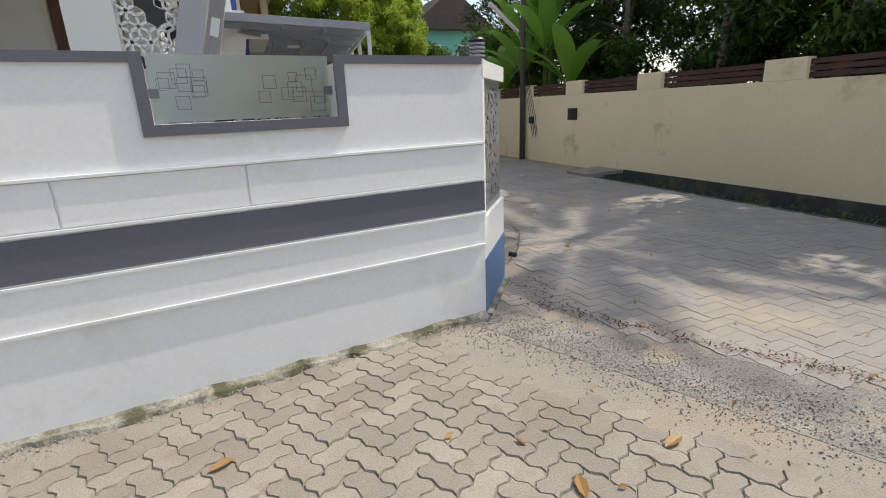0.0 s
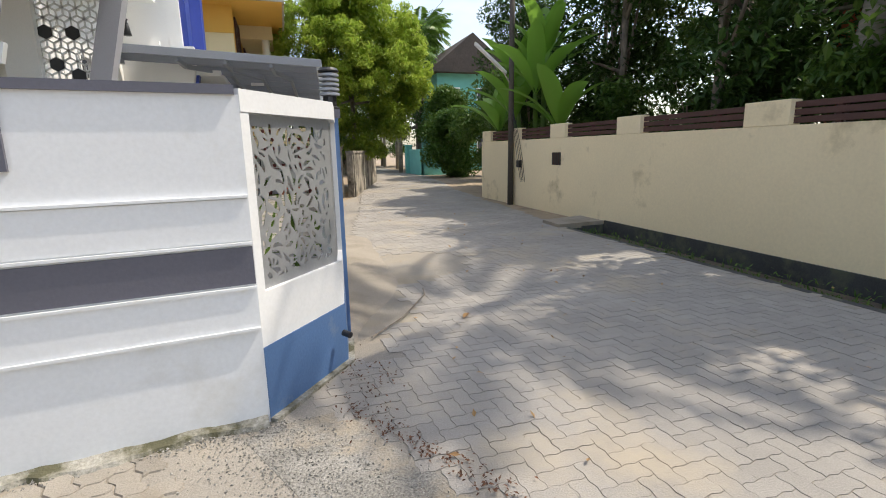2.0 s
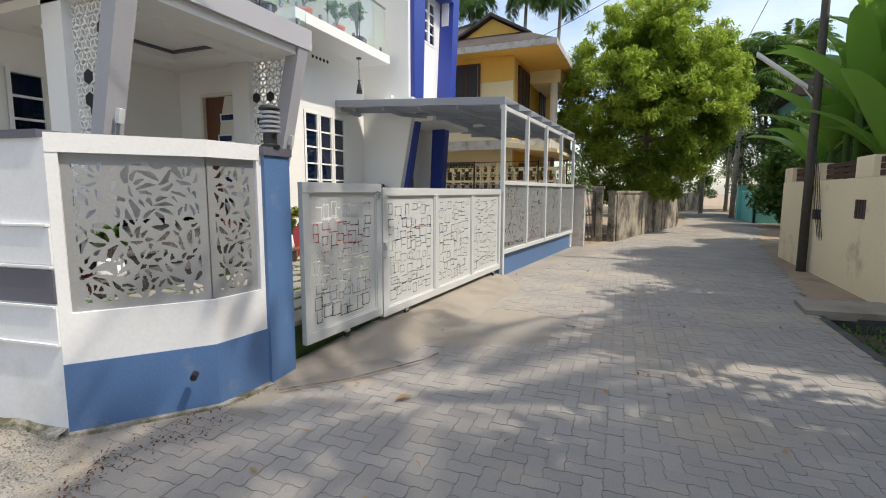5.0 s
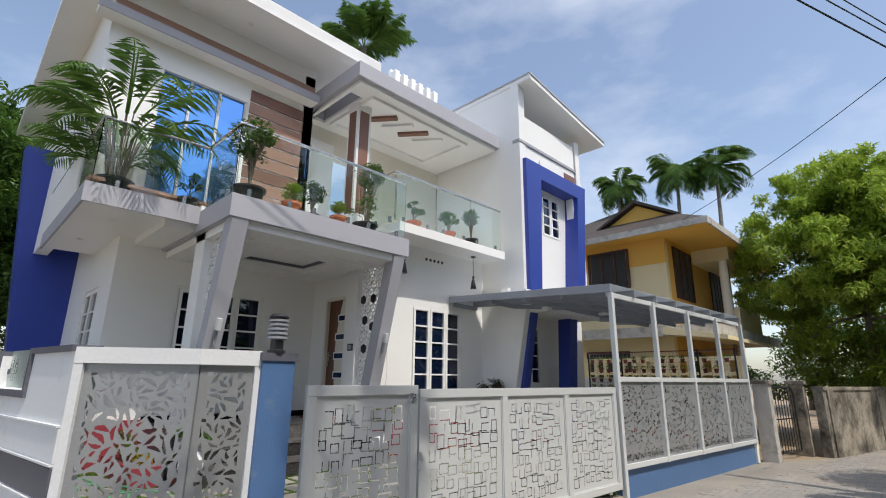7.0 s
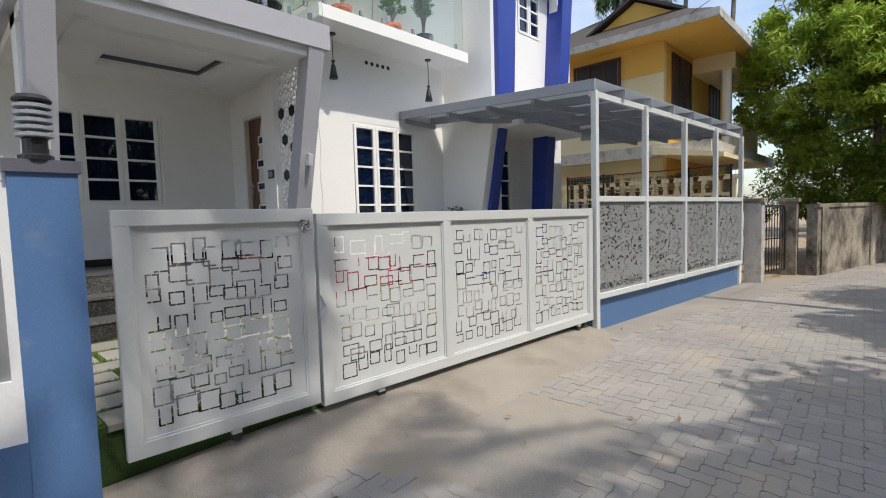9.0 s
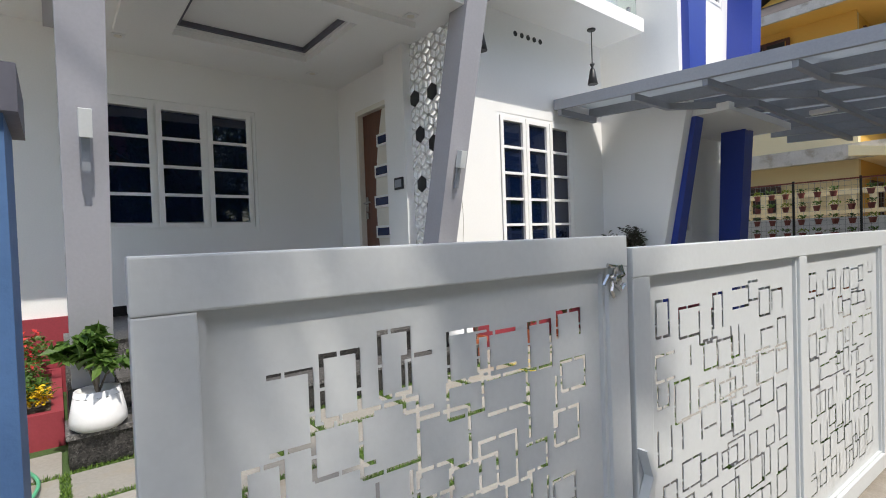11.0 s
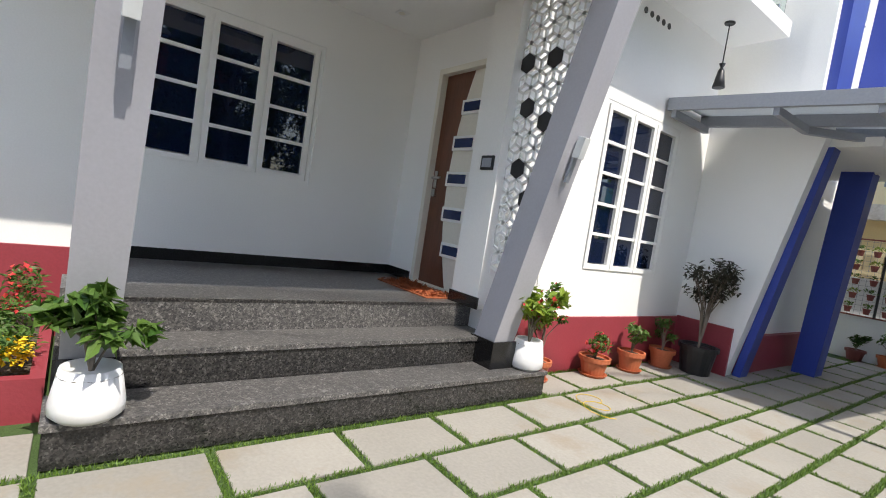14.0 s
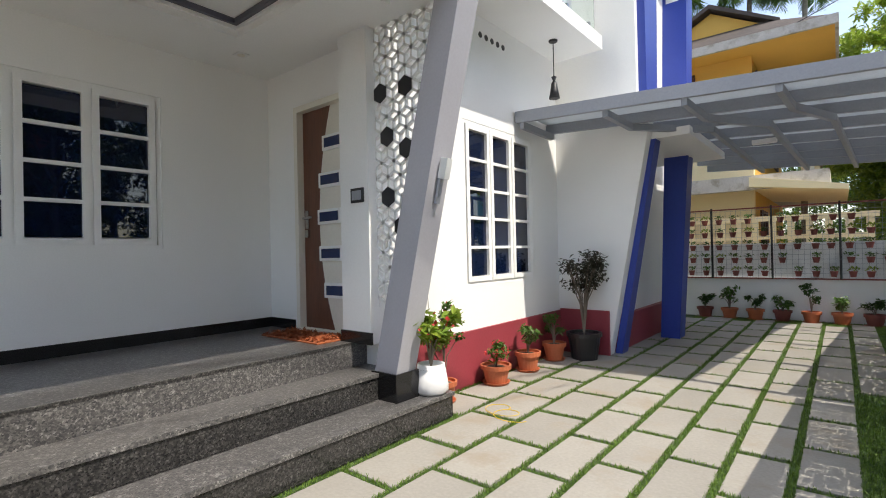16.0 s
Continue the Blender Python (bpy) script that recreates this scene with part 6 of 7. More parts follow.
def potted(name, loc, style, r, h, kind_, ph, seed, leafmat, label, group, n=260, leaf=.07, asp=.45, spread=.5, flower=None):
    rng = np.random.default_rng(seed)
    t = new(name)
    t.empty_display_size = .1
    tagged(t, label, "potted plant", group)
    pot(t, style, r, h)
    stems = B()
    if kind_ == "palm":
        vs, fs = [], []
        for i in range(n):
            a = i * 2.4 + rng.uniform(-.3, .3)
            base = Vector((math.cos(a) * r * .4, math.sin(a) * r * .4, h * .85))
            top = base + Vector((math.cos(a) * .12, math.sin(a) * .12, ph * rng.uniform(.25, .5)))
            tube(stems, [base, top], .012, 5, .6)
            frond(vs, fs, top, a, rng.uniform(.5, 1.35), ph * rng.uniform(.5, .75), rng, leaf * 2.2, 1.9, 20, .014)
        me = bpy.data.meshes.new("fronds")
        me.from_pydata([tuple(v) for v in vs], [], fs)
        link_mesh("fronds", me, leafmat, t)
    else:
        cl = []
        k_ = {"bush": 12, "ball": 26, "shrub": 9, "herb": 6}[kind_]
        for i in range(k_):
            a, u = rng.uniform(0, 6.28), rng.uniform(.1, 1)
            if kind_ == "ball":
                e = rng.normal(size=3)
                e /= np.linalg.norm(e)
                p = Vector((e[0] * spread * .62, e[1] * spread * .62, h + ph - spread * .8 + e[2] * spread * .6))
            else:
                p = Vector((math.cos(a) * spread * u, math.sin(a) * spread * u, h + ph * (rng.uniform(.35, 1.0) if kind_ != "shrub" else rng.uniform(.3, 1.0))))
            cl.append((p.x, p.y, p.z, spread * (.42 if kind_ != "shrub" else .3)))
            tube(stems, [(0, 0, h * .85), (p.x * .25, p.y * .25, h + (p.z - h) * .55), p], .007 if kind_ != "ball" else .008, 5, .5)
        c = crown_points(rng, cl, .1, n)
        link_mesh("foliage", leaves_mesh("foliage", c, leaf, asp, -.2, rng), leafmat, t)
        if flower:
            fp = crown_points(rng, cl, .8, 40)
            link_mesh("blossom", leaves_mesh("blossom", fp, .035, .9, .6, rng), flower, t, "small bright blossoms")
    part("stem", stems, M_BARK, t)
    t.matrix_basis = pose(*loc, 0, 0, rng.uniform(0, 360))
    return t


S1 = CZ + .19
potted("potted_plant", (-.40, 4.57, S1), "white", .135, .21, "bush", .3, 1, M_LEAF_MD, "leafy green plant in a white pot on the step", "porch step plants", 380, .095, .5, .18)
potted("potted_plant", (-.45, 7.27, S1), "white", .13, .22, "bush", .4, 2, M_LEAF_LT, "leafy green plant in a white pot on the step", "porch step plants", 480, .085, .5, .2, M_FL_RED)
row = ((-.62, 7.62, .11, .18, "shrub", .62, 200, .16, M_FL_RED), (-.58, 8.35, .14, .18, "herb", .17, 130, .17, M_FL_RED), (-.58, 8.95, .13, .2, "bush", .25, 170, .12, None), (-.58, 9.55, .13, .2, "bush", .3, 190, .13, None))
for i, (x, y, r, h, k, ph, n, sp, fl) in enumerate(row):
    potted("potted_plant", (x, y, CZ), "terra", r, h, k, ph, 10 + i, M_LEAF_MD, "small green plant in a terracotta pot by the wall", "pots along the house", n, .065, .45, sp, fl)
potted("potted_shrub", (-.33, 9.8, CZ), "black", .19, .30, "ball", .95, 20, M_LEAF_PUR, "dark-leaved shrub in a black tub", "", 1000, .065, .4, .31)
for i in range(7):
    potted("potted_plant", (.05 + i * .38, 14.22 - .0 * i, CZ - .02), "red" if i % 3 == 0 else "terra", .13, .19, "bush" if i % 2 else "herb", .2 + .14 * (i % 3 == 1) + .1 * (i == 4), 30 + i, M_LEAF_MD if i % 2 else M_LEAF_DK, "green plant in a terracotta pot by the end wall", "pots by the end wall", 160, .075, .5, .16)
# balcony
potted("potted_palm", (-1.15, 3.48, 3.74), "black", .21, .2, "palm", 1.9, 50, M_LEAF_PALM, "large areca palm in a black tub", "balcony plants", 24, .16)
potted("potted_palm", (-2.1, 3.45, 3.74), "black", .2, .2, "palm", 1.4, 51, M_LEAF_PALM, "areca palm in a black tub", "balcony plants", 15, .14)
potted("potted_shrub", (-.08, 4.72, 3.70), "black", .2, .2, "ball", .95, 52, M_LEAF_MD, "clipped leafy shrub in a black tub", "balcony plants", 1500, .06, .45, .34)
potted("potted_plant", (-.98, 4.3, 3.74), "black", .13, .14, "herb", .3, 53, M_LEAF_DK, "small plant in a black pot", "balcony plants", 120, .08, .4, .15)
bal = ((-.05, 5.3, "terra", .13, .16, "ball", .27, 500, .17, M_LEAF_LT), (-.3, 5.75, "black", .12, .16, "ball", .5, 700, .2, M_LEAF_DK), (-.07, 6.05, "terra", .12, .15, "ball", .24, 380, .12, M_LEAF_LT), (-.1, 6.55, "black", .19, .16, "shrub", .55, 260, .26, M_LEAF_MD), (-.5, 6.9, "black", .15, .2, "ball", 1.2, 1100, .27, M_LEAF_MD))
for i, (x, y, st, r, h, k, ph, n, sp, lm) in enumerate(bal):
    potted("potted_plant", (x, y, 3.70), st, r, h, k, ph, 60 + i, lm, "green plant in a pot on the balcony", "balcony plants", n, .055, .45, sp)
for i, (y, st, ph, k) in enumerate(((7.85, "terra", .42, "shrub"), (8.75, "terra", .42, "bush"), (9.4, "black", .62, "ball"))):
    potted("potted_plant", (-.45, y, 4.12), st, .14, .17, k, ph, 70 + i, M_LEAF_MD, "green plant in a pot on the balcony", "balcony plants", 420, .06, .45, .2)
# side passage
for i, (x, y, r) in enumerate(((-1.55, 2.92, .15), (-1.95, 2.86, .16), (-2.3, 2.83, .15))):
    p_ = new("flower_pot")
    tagged(p_, "empty terracotta plastic pot beside the wall", "pot", "pots in the passage")
    pot(p_, "terra", r, .23)
    p_.matrix_basis = pose(x, y, CZ)
potted("potted_plant", (-3.3, 2.72, CZ), "terra", .17, .24, "shrub", .8, 81, M_LEAF_MD, "tall spindly plant in a terracotta pot", "pots in the passage", 260, .05, .2, .12)
bm = B()
lathe(bm, [(.09, 0), (.1, .25), (.085, .25), (.08, .22)], 16)
ob = tagged(part("black_bucket", bm, M_BLACK), "black plastic nursery bag beside a pot", "pot")
ob.matrix_basis = pose(-2.98, 2.72, CZ)
for i, (x, y) in enumerate(((-4.9, 2.45), (-6.1, 3.15), (-7.4, 2.5), (-7.9, 2.3))):
    potted("potted_plant", (x, y, CZ), "terra", .14, .2, "herb", .2, 85 + i, M_LEAF_MD, "small plant in a terracotta pot", "pots in the passage", 60, .06, .4, .1)
# white drum planter
dr = thing("drum_planter", (-6.9, 2.75, CZ), "large white concrete drum planter with shrubs", "planter")
bm = B()
lathe(bm, [(.5, CZ), (.5, CZ + .98), (.46, CZ + .98), (.46, CZ + .9)], 32, Matrix.Translation((-6.9, 2.75, 0)))
part("drum", bm, M_WHITE_OUT, dr, smooth=False)
bm = B()
lathe(bm, [(.46, CZ + .93), (.01, CZ + .94)], 20, Matrix.Translation((-6.9, 2.75, 0)))
part("soil", bm, M_SOIL, dr)
rg = np.random.default_rng(31)
cl = [(-6.9 + rg.uniform(-.35, .35), 2.75 + rg.uniform(-.35, .35), CZ + 1.0 + rg.uniform(.1, .5), .12) for _ in range(8)]
bm = B()
for c in cl:
    tube(bm, [(c[0], c[1], CZ + .92), c[:3]], .008, 5, .5)
part("stem", bm, M_BARK, dr)
link_mesh("foliage", leaves_mesh("foliage", crown_points(rg, cl, .1, 160), .12, .35, 0, rg), M_LEAF_MD, dr)
# pipe stand
st = thing("pipe_stand", (-4.4, 2.75, CZ), "worn white steel pipe stand with flat top", "stand")
legs = [(-3.95, 2.52), (-3.95, 3.2), (-4.75, 2.45), (-4.75, 3.1)]
for x, y in legs:
    bm = B()
    tube(bm, [(x, y, CZ), (x + (-4.35 - x) * .12, y + (2.82 - y) * .12, CZ + .92)], .018, 7)
    part("leg", bm, M_CONCW, st)
for a, b_ in ((0, 1), (1, 3), (3, 2), (2, 0)):
    for z in (.12, .45):
        bm = B()
        f = .12 * z / .92
        tube(bm, [(legs[k][0] + (-4.35 - legs[k][0]) * f, legs[k][1] + (2.82 - legs[k][1]) * f, CZ + z) for k in (a, b_)], .014, 6)
        part("rail", bm, M_CONCW, st)
bm = B()
box(bm, -4.75, -3.95, 2.48, 3.18, CZ + .92, CZ + .945, bevel=.006)
part("top", bm, M_CONCW, st)
bm = B()
bmesh.ops.create_grid(bm, x_segments=10, y_segments=10, size=.16, matrix=Matrix.Translation((-4.3, 2.95, CZ + .955)))
for v in bm.verts:
    v.co.z += .02 * noise.noise(v.co * 14)
bmesh.ops.solidify(bm, geom=bm.faces[:], thickness=.006)
tagged(part("red_cloth", bm, mat("red_cloth", (.5, .06, .08), .9)), "crumpled red cloth on the pipe stand", "cloth")

# planter bed beside the steps
pb = thing("planter_bed", (-1.8, 4.25, CZ), "maroon planter bed with yellow flowers", "planter")
bm = B()
for a, b_, c, d in ((-2.25, -.84, 4.10, 4.16), (-2.25, -.84, 4.36, 4.42), (-.90, -.84, 4.16, 4.36), (-2.25, -2.19, 4.16, 4.36)):
    box(bm, a, b_, c, d, CZ - .05, CZ + .2)
part("kerb", bm, M_RED, pb)
bm = B()
box(bm, -2.19, -.9, 4.16, 4.36, CZ, CZ + .15)
part("soil", bm, M_SOIL, pb)
rg = np.random.default_rng(8)
cl = [(-.95 - k * .12, 4.26 + rg.uniform(-.06, .06), CZ + .2 + rg.uniform(.0, .12) + .02 * k, .11) for k in range(10)]
link_mesh("foliage", leaves_mesh("foliage", crown_points(rg, cl, .1, 800), .05, .4, .2, rg), M_LEAF_MD, pb)
pp = np.stack([rg.uniform(-1.12, -.92, 260), rg.uniform(4.16, 4.36, 260), CZ + .28 + rg.uniform(-.05, .05, 260)], 1)
link_mesh("yellow_blossom", leaves_mesh("yellow_blossom", pp, .03, .8, .4, rg), M_FL_YEL, pb, "bright yellow marigold heads")
pp = np.stack([-1.3 + rg.normal(0, .03, 30), 4.26 + rg.normal(0, .03, 30), CZ + rg.uniform(.4, .65, 30)], 1)
link_mesh("red_blossom", leaves_mesh("red_blossom", pp, .03, .8, .4, rg), M_FL_RED, pb, "red flower spikes")
bm = B()
box(bm, -3.9, -3.2, 3.5, 3.82, CZ - .05, CZ + .16, bevel=.01)
tagged(part("planter_kerb", bm, M_RED), "low maroon planter kerb by the house side", "planter")
# tap cap on the ledge beside the steps
bm = B()
box(bm, -1.35, -.98, 4.44, 4.5, CZ, FZ + .03)
structure("wall_step_cheek", bm, M_GRANITE, "granite cheek beside the steps", "wall")

# garden hose
def loop(c, rx, ry, a0, a1, n, rot=0.0):
    o = []
    for k in range(n + 1):
        a = radians(a0 + (a1 - a0) * k / n)
        x, y = rx * math.cos(a), ry * math.sin(a)
        o.append((c[0] + x * math.cos(rot) - y * math.sin(rot), c[1] + x * math.sin(rot) + y * math.cos(rot)))
    return o


pts2 = [(-2.86, 3.53), (-2.5, 3.75), (-2.1, 3.72), (-1.5, 3.62)] + loop((-.85, 3.72), .62, .2, 150, 500, 26) + loop((-.35, 3.95), .42, .26, 140, 520, 26) + loop((-1.2, 3.62), 1.0, .16, 20, 330, 26) + [(-1.6, 3.42), (-2.4, 3.38), (-2.95, 3.45)]
bm = B()
sm = []
for k in range(len(pts2) - 1):
    for f in (0, .5):
        p, q = pts2[k], pts2[k + 1]
        sm.append(Vector((p[0] + (q[0] - p[0]) * f + .15, p[1] + (q[1] - p[1]) * f + .1, CZ + .014 + .008 * (1 + math.sin(k * .9)))))
for _ in range(3):
    sm = [sm[0]] + [(sm[i - 1] + sm[i] * 2 + sm[i + 1]) / 4 for i in range(1, len(sm) - 1)] + [sm[-1]]
hose = thing("garden_hose", (-1, 3.7, CZ), "green garden hose lying in loose loops", "hose")
part("tube", tube(bm, sm, .009, 8), M_HOSE, hose, smooth=True)
bm = B()
tube(bm, [(-2.8, 3.55, CZ + .03), (-2.6, 3.68, CZ + .03)], .022, 10)
part("nozzle", bm, mat("bright_green_plastic", (.03, .5, .08), .4), hose)
h2 = thing("coiled_hose", (-5.4, 2.7, CZ), "coil of dark green hose on the slabs", "hose")
bm = B()
sm = [Vector((-5.4 + (.42 + .05 * math.sin(k * .37)) * math.cos(k * .35), 2.75 + (.33 + .04 * math.sin(k * .5)) * math.sin(k * .35), CZ + .02 + .0012 * k)) for k in range(110)]
part("tube", tube(bm, sm, .011, 6), M_HOSE, h2, smooth=True)
# yellow cord by the step
bm = B()
tube(bm, [(-.2 + .12 * math.cos(k * .5) + .01 * k, 7.75 + .1 * math.sin(k * .5) - .006 * k, CZ + .006) for k in range(26)], .0025, 5)
tagged(part("loose_rope", bm, M_FL_YEL), "thin yellow rope lying on the slabs", "rope")
bm = B()
tube(bm, [(-.765, 7.62 + .012 * math.sin(k * .8), .75 + k * .1) for k in range(24)], .0025, 5)
tagged(part("wall_wire", bm, M_CONCW), "thin loose wire hanging on the white wall", "wire")

# pots on the rack
rk = random.Random(3)
rg = np.random.default_rng(14)
b_pot = B()
lathe(b_pot, [(.035, 0), (.05, .075), (.055, .075), (.055, .09), (.045, .09)], 10)
proto_mesh = bpy.data.meshes.new("pot")
b_pot.to_mesh(proto_mesh)
b_pot.free()
proto_mesh.materials.append(M_POTRED)
leaf_meshes = []
for k in range(4):
    me = leaves_mesh("foliage", np.stack([rg.normal(0, .03, 22), rg.normal(0, .02, 22), .1 + rg.uniform(0, .06, 22)], 1), .06, .5, .2, rg)
    me.materials.append((M_LEAF_MD, M_LEAF_LT, M_LEAF_DK, M_LEAF_MD)[k])
    leaf_meshes.append(me)
for r_ in range(5):
    for c_ in range(15):
        if rk.random() < .06:
            continue
        t = new("rack_pot")
        tagged(t, "small dark red pot with a seedling on the rack", "potted plant", "rack pots")
        for nm, me in (("pot", proto_mesh), ("foliage", leaf_meshes[rk.randrange(4)])):
            o = new(nm, me)
            o.parent = t
        t.matrix_basis = pose(-.62 + c_ * .225 + rk.uniform(-.02, .02), 14.35, 1.1 + r_ * .225)

# signboard and roadside post behind the back wall
sg = thing("signboard", (-9.6, 1.3, 0), "small faded pink signboard with red lettering", "sign")
bm = B()
box(bm, -9.62, -9.58, .95, 1.75, 2.0, 2.4, bevel=.005)
bd = part("board", bm, M_SIGN, sg)
for k, (a, b_, z, h) in enumerate(((1.05, 1.65, 2.26, .07), (1.12, 1.6, 2.17, .035), (1.08, 1.62, 2.09, .035))):
    bm = B()
    for q in range(7):
        u = a + (b_ - a) * q / 7
        box(bm, -9.58, -9.576, u, u + (b_ - a) / 9, z, z + h)
    part("lettering", bm, M_SIGNTXT, bd)
bm = B()
for y in (1.05, 1.65):
    tube(bm, [(-9.62, y, 0), (-9.62, y, 2.05)], .02, 6)
part("post", bm, M_POLE, sg)
cp = thing("roadside_post", (-11, -.4, 0), "grey concrete electric post with orange band", "pole")
bm = B()
tube(bm, [(-11, -.42, -.1), (-11, -.42, 8.5)], .17, 14, .75)
part("shaft", bm, M_PALMBARK, cp, smooth=True)
bm = B()
lathe(bm, [(.158, 3.1), (.156, 3.55)], 18, Matrix.Translation((-11, -.42, 0)))
part("orange_band", bm, mat("orange_band", (.65, .30, .05), .7, vary=.15), cp, "orange painted band with worn figures")

# ---- court slabs ----
def court_ok(x0, x1, y0, y1):
    xm, ym = (x0 + x1) / 2, (y0 + y1) / 2
    inner = 3.19 - .13 * (1.51 - min(x0, 1.51))
    if x0 >= -.36:
        lim = 2.03 + (y1 - 4.4) * .055 if y1 > 4.4 else 1.2 + (y0 - 3.1) * .55
        return y1 < 14.3 and x1 < lim - .02 and y0 > inner + .02 and not (x0 < -.3 and 4.42 < ym < 7.40)
    if ym > 7.4:
        return x0 > -.78 and y1 < 10.1
    return x0 > -9 and y0 >= inner and (y1 < 4.41 if x0 > -.84 else y1 < 4.1 if x0 > -2.3 else y1 < 3.81)


PY, GAP = .632, .042
slab_mesh = {}


def row_x(i):
    """Where slab row i begins: broad rows by the house, narrow ones towards the gate."""
    return -.31 + i * .41 if i <= 2 else .51 + (i - 2) * .305



def slab(w, d):
    key = (round(w, 2), round(d, 2))
    if key not in slab_mesh:
        b2 = B()
        box(b2, -w / 2, w / 2, -d / 2, d / 2, -.04, 0.0, bevel=.005)
        me = bpy.data.meshes.new("slab")
        b2.to_mesh(me)
        b2.free()
        me.materials.append(M_TILE)
        slab_mesh[key] = me
    return slab_mesh[key]


court = bpy.data.objects["floor_court"]
tiles = []
rs = random.Random(2)
for i in range(-22, 9):
    xa, xb = row_x(i) + GAP / 2, row_x(i + 1) - GAP / 2
    off = 4.41 if i % 2 == 0 else 4.73
    for j in range(-5, 17):
        ya, yb = off + (j - 1) * PY + GAP / 2, off + j * PY - GAP / 2
        # trim against house, planter and end wall
        if xa < -.36:
            top = (4.40 if xa > -.84 else 4.06 if xa > -2.4 else 3.8) if (ya + yb) / 2 < 5 else 10.05
            if ya < top < yb:
                yb = top
            if 7.0 < ya < 7.45:
                ya = 7.45
        edge = 3.22 - .13 * (1.51 - min(xa, 1.51))
        if xa < 1.0 and ya < edge < yb:
            ya = edge
        if yb - ya < .12 or not court_ok(xa, xb, ya, yb):
            continue
        o = new("slab", slab(xb - xa, yb - ya))
        o.parent = court
        o.location = ((xa + xb) / 2, (ya + yb) / 2, CZ + rs.uniform(-.003, .003))
        o.rotation_euler = (rs.uniform(-.004, .004), rs.uniform(-.004, .004), rs.uniform(-.006, .006))
        tiles.append((xa, xb, ya, yb))
# turf blades in the joints
rg = np.random.default_rng(9)
T_ = np.array(tiles)
def joints(n, x0, x1, y0, y1):
    p = np.stack([rg.uniform(x0, x1, n), rg.uniform(y0, y1, n)], 1)
    ok = np.ones(n, bool)
    for a, b_, c, d in T_:
        ok &= ~((p[:, 0] > a + .004) & (p[:, 0] < b_ - .004) & (p[:, 1] > c + .004) & (p[:, 1] < d - .004))
    ok &= p[:, 1] > 3.22 - .13 * (1.51 - p[:, 0])
    ok &= ~((p[:, 0] < -.33) & (p[:, 1] > 4.08) & (p[:, 1] < 7.4))
    ok &= ~((p[:, 0] < -.74) & (p[:, 1] > 7.2)) & ~((p[:, 0] < -2.25) & (p[:, 1] > 3.82)) & ~((p[:, 0] < -.1) & (p[:, 1] > 10.0))
    ok &= p[:, 0] < np.where(p[:, 1] < 4.4, 1.3 + (p[:, 1] - 3.1) * .5, 1.97 + (p[:, 1] - 4.4) * .055)
    return p[ok]
js = np.concatenate([joints(220000, -.8, 2.25, 3.2, 9.5), joints(75000, -.2, 2.5, 9.5, 14.3), joints(90000, -6, -.3, 2.2, 4.1)])
pts = np.concatenate([js, (CZ + rg.uniform(-.006, .006, len(js)))[:, None]], 1)
tagged(link_mesh("turf", leaves_mesh("turf", pts, .03, .16, 1.0, rg, .1), M_TURF), "artificial green turf strips between the slabs", "grass", "", "stuff")

# ---- interlocking pavers ----
RU = .1
PU, PA = .112, .0115          # half a paver's length, depth of its wavy edge


def wavy(p, q, side, amp):
    """Points from p to q: a shallow S, the same for every edge of one direction."""
    o = []
    for f, k in ((0, 0), (.28, 1), (.72, -1)):
        if p[0] + p[1] > q[0] + q[1]:
            k = -k
        o.append((p[0] + (q[0] - p[0]) * f + (amp * k if side else 0), p[1] + (q[1] - p[1]) * f + (0 if side else amp * k)))
    return o


def paver_rings(across, inset, drop, unit, amp):
    """Rim and top of a paver two units long, lying along x or (across) along y, about its middle."""
    w, d = (1, 2) if across else (2, 1)
    walk_ = [(i, 0) for i in range(w)] + [(w, j) for j in range(d)] + [(i, d) for i in range(w, 0, -1)] + [(0, j) for j in range(d, 0, -1)]
    o = []
    for k, p in enumerate(walk_):
        q = walk_[(k + 1) % len(walk_)]
        o += wavy((p[0] * unit, p[1] * unit), (q[0] * unit, q[1] * unit), p[0] == q[0], amp)
    cx, cy = w * unit / 2, d * unit / 2
    ring = lambda s, z: [Vector(((x - cx) * (1 - s / cx), (y - cy) * (1 - s / cy), z)) for x, y in o]
    return ring(inset, 0) + ring(.0015, -drop)


PN = 18
PF = [tuple(range(PN))] + [(k, PN + k, PN + (k + 1) % PN, (k + 1) % PN) for k in range(PN)]
rp = random.Random(21)


def herringbone(origin, angle, n0, n1, unit):
    """Yields (matrix, across) for each paver of a herringbone field."""
    R = Matrix.Rotation(radians(angle), 4, "Z")
    for i in range(n0, n1):
        for j in range(n0, n1):
            k = (i - j) % 4
            if k == 0:
                c, across = Vector(((i + 1) * unit, (j + .5) * unit, 0)), False
            elif k == 2:
                c, across = Vector(((i + .5) * unit, j * unit, 0)), True
            else:
                continue
            yield Vector(origin) + R @ c, R, across


def put_joined(V, F, rings, m):
    k = len(V)
    V += [tuple(m @ v) for v in rings]
    F += [tuple(k + i for i in f) for f in PF]


def wall_y(x):
    return 3.0 - .13 * (1.51 - x)


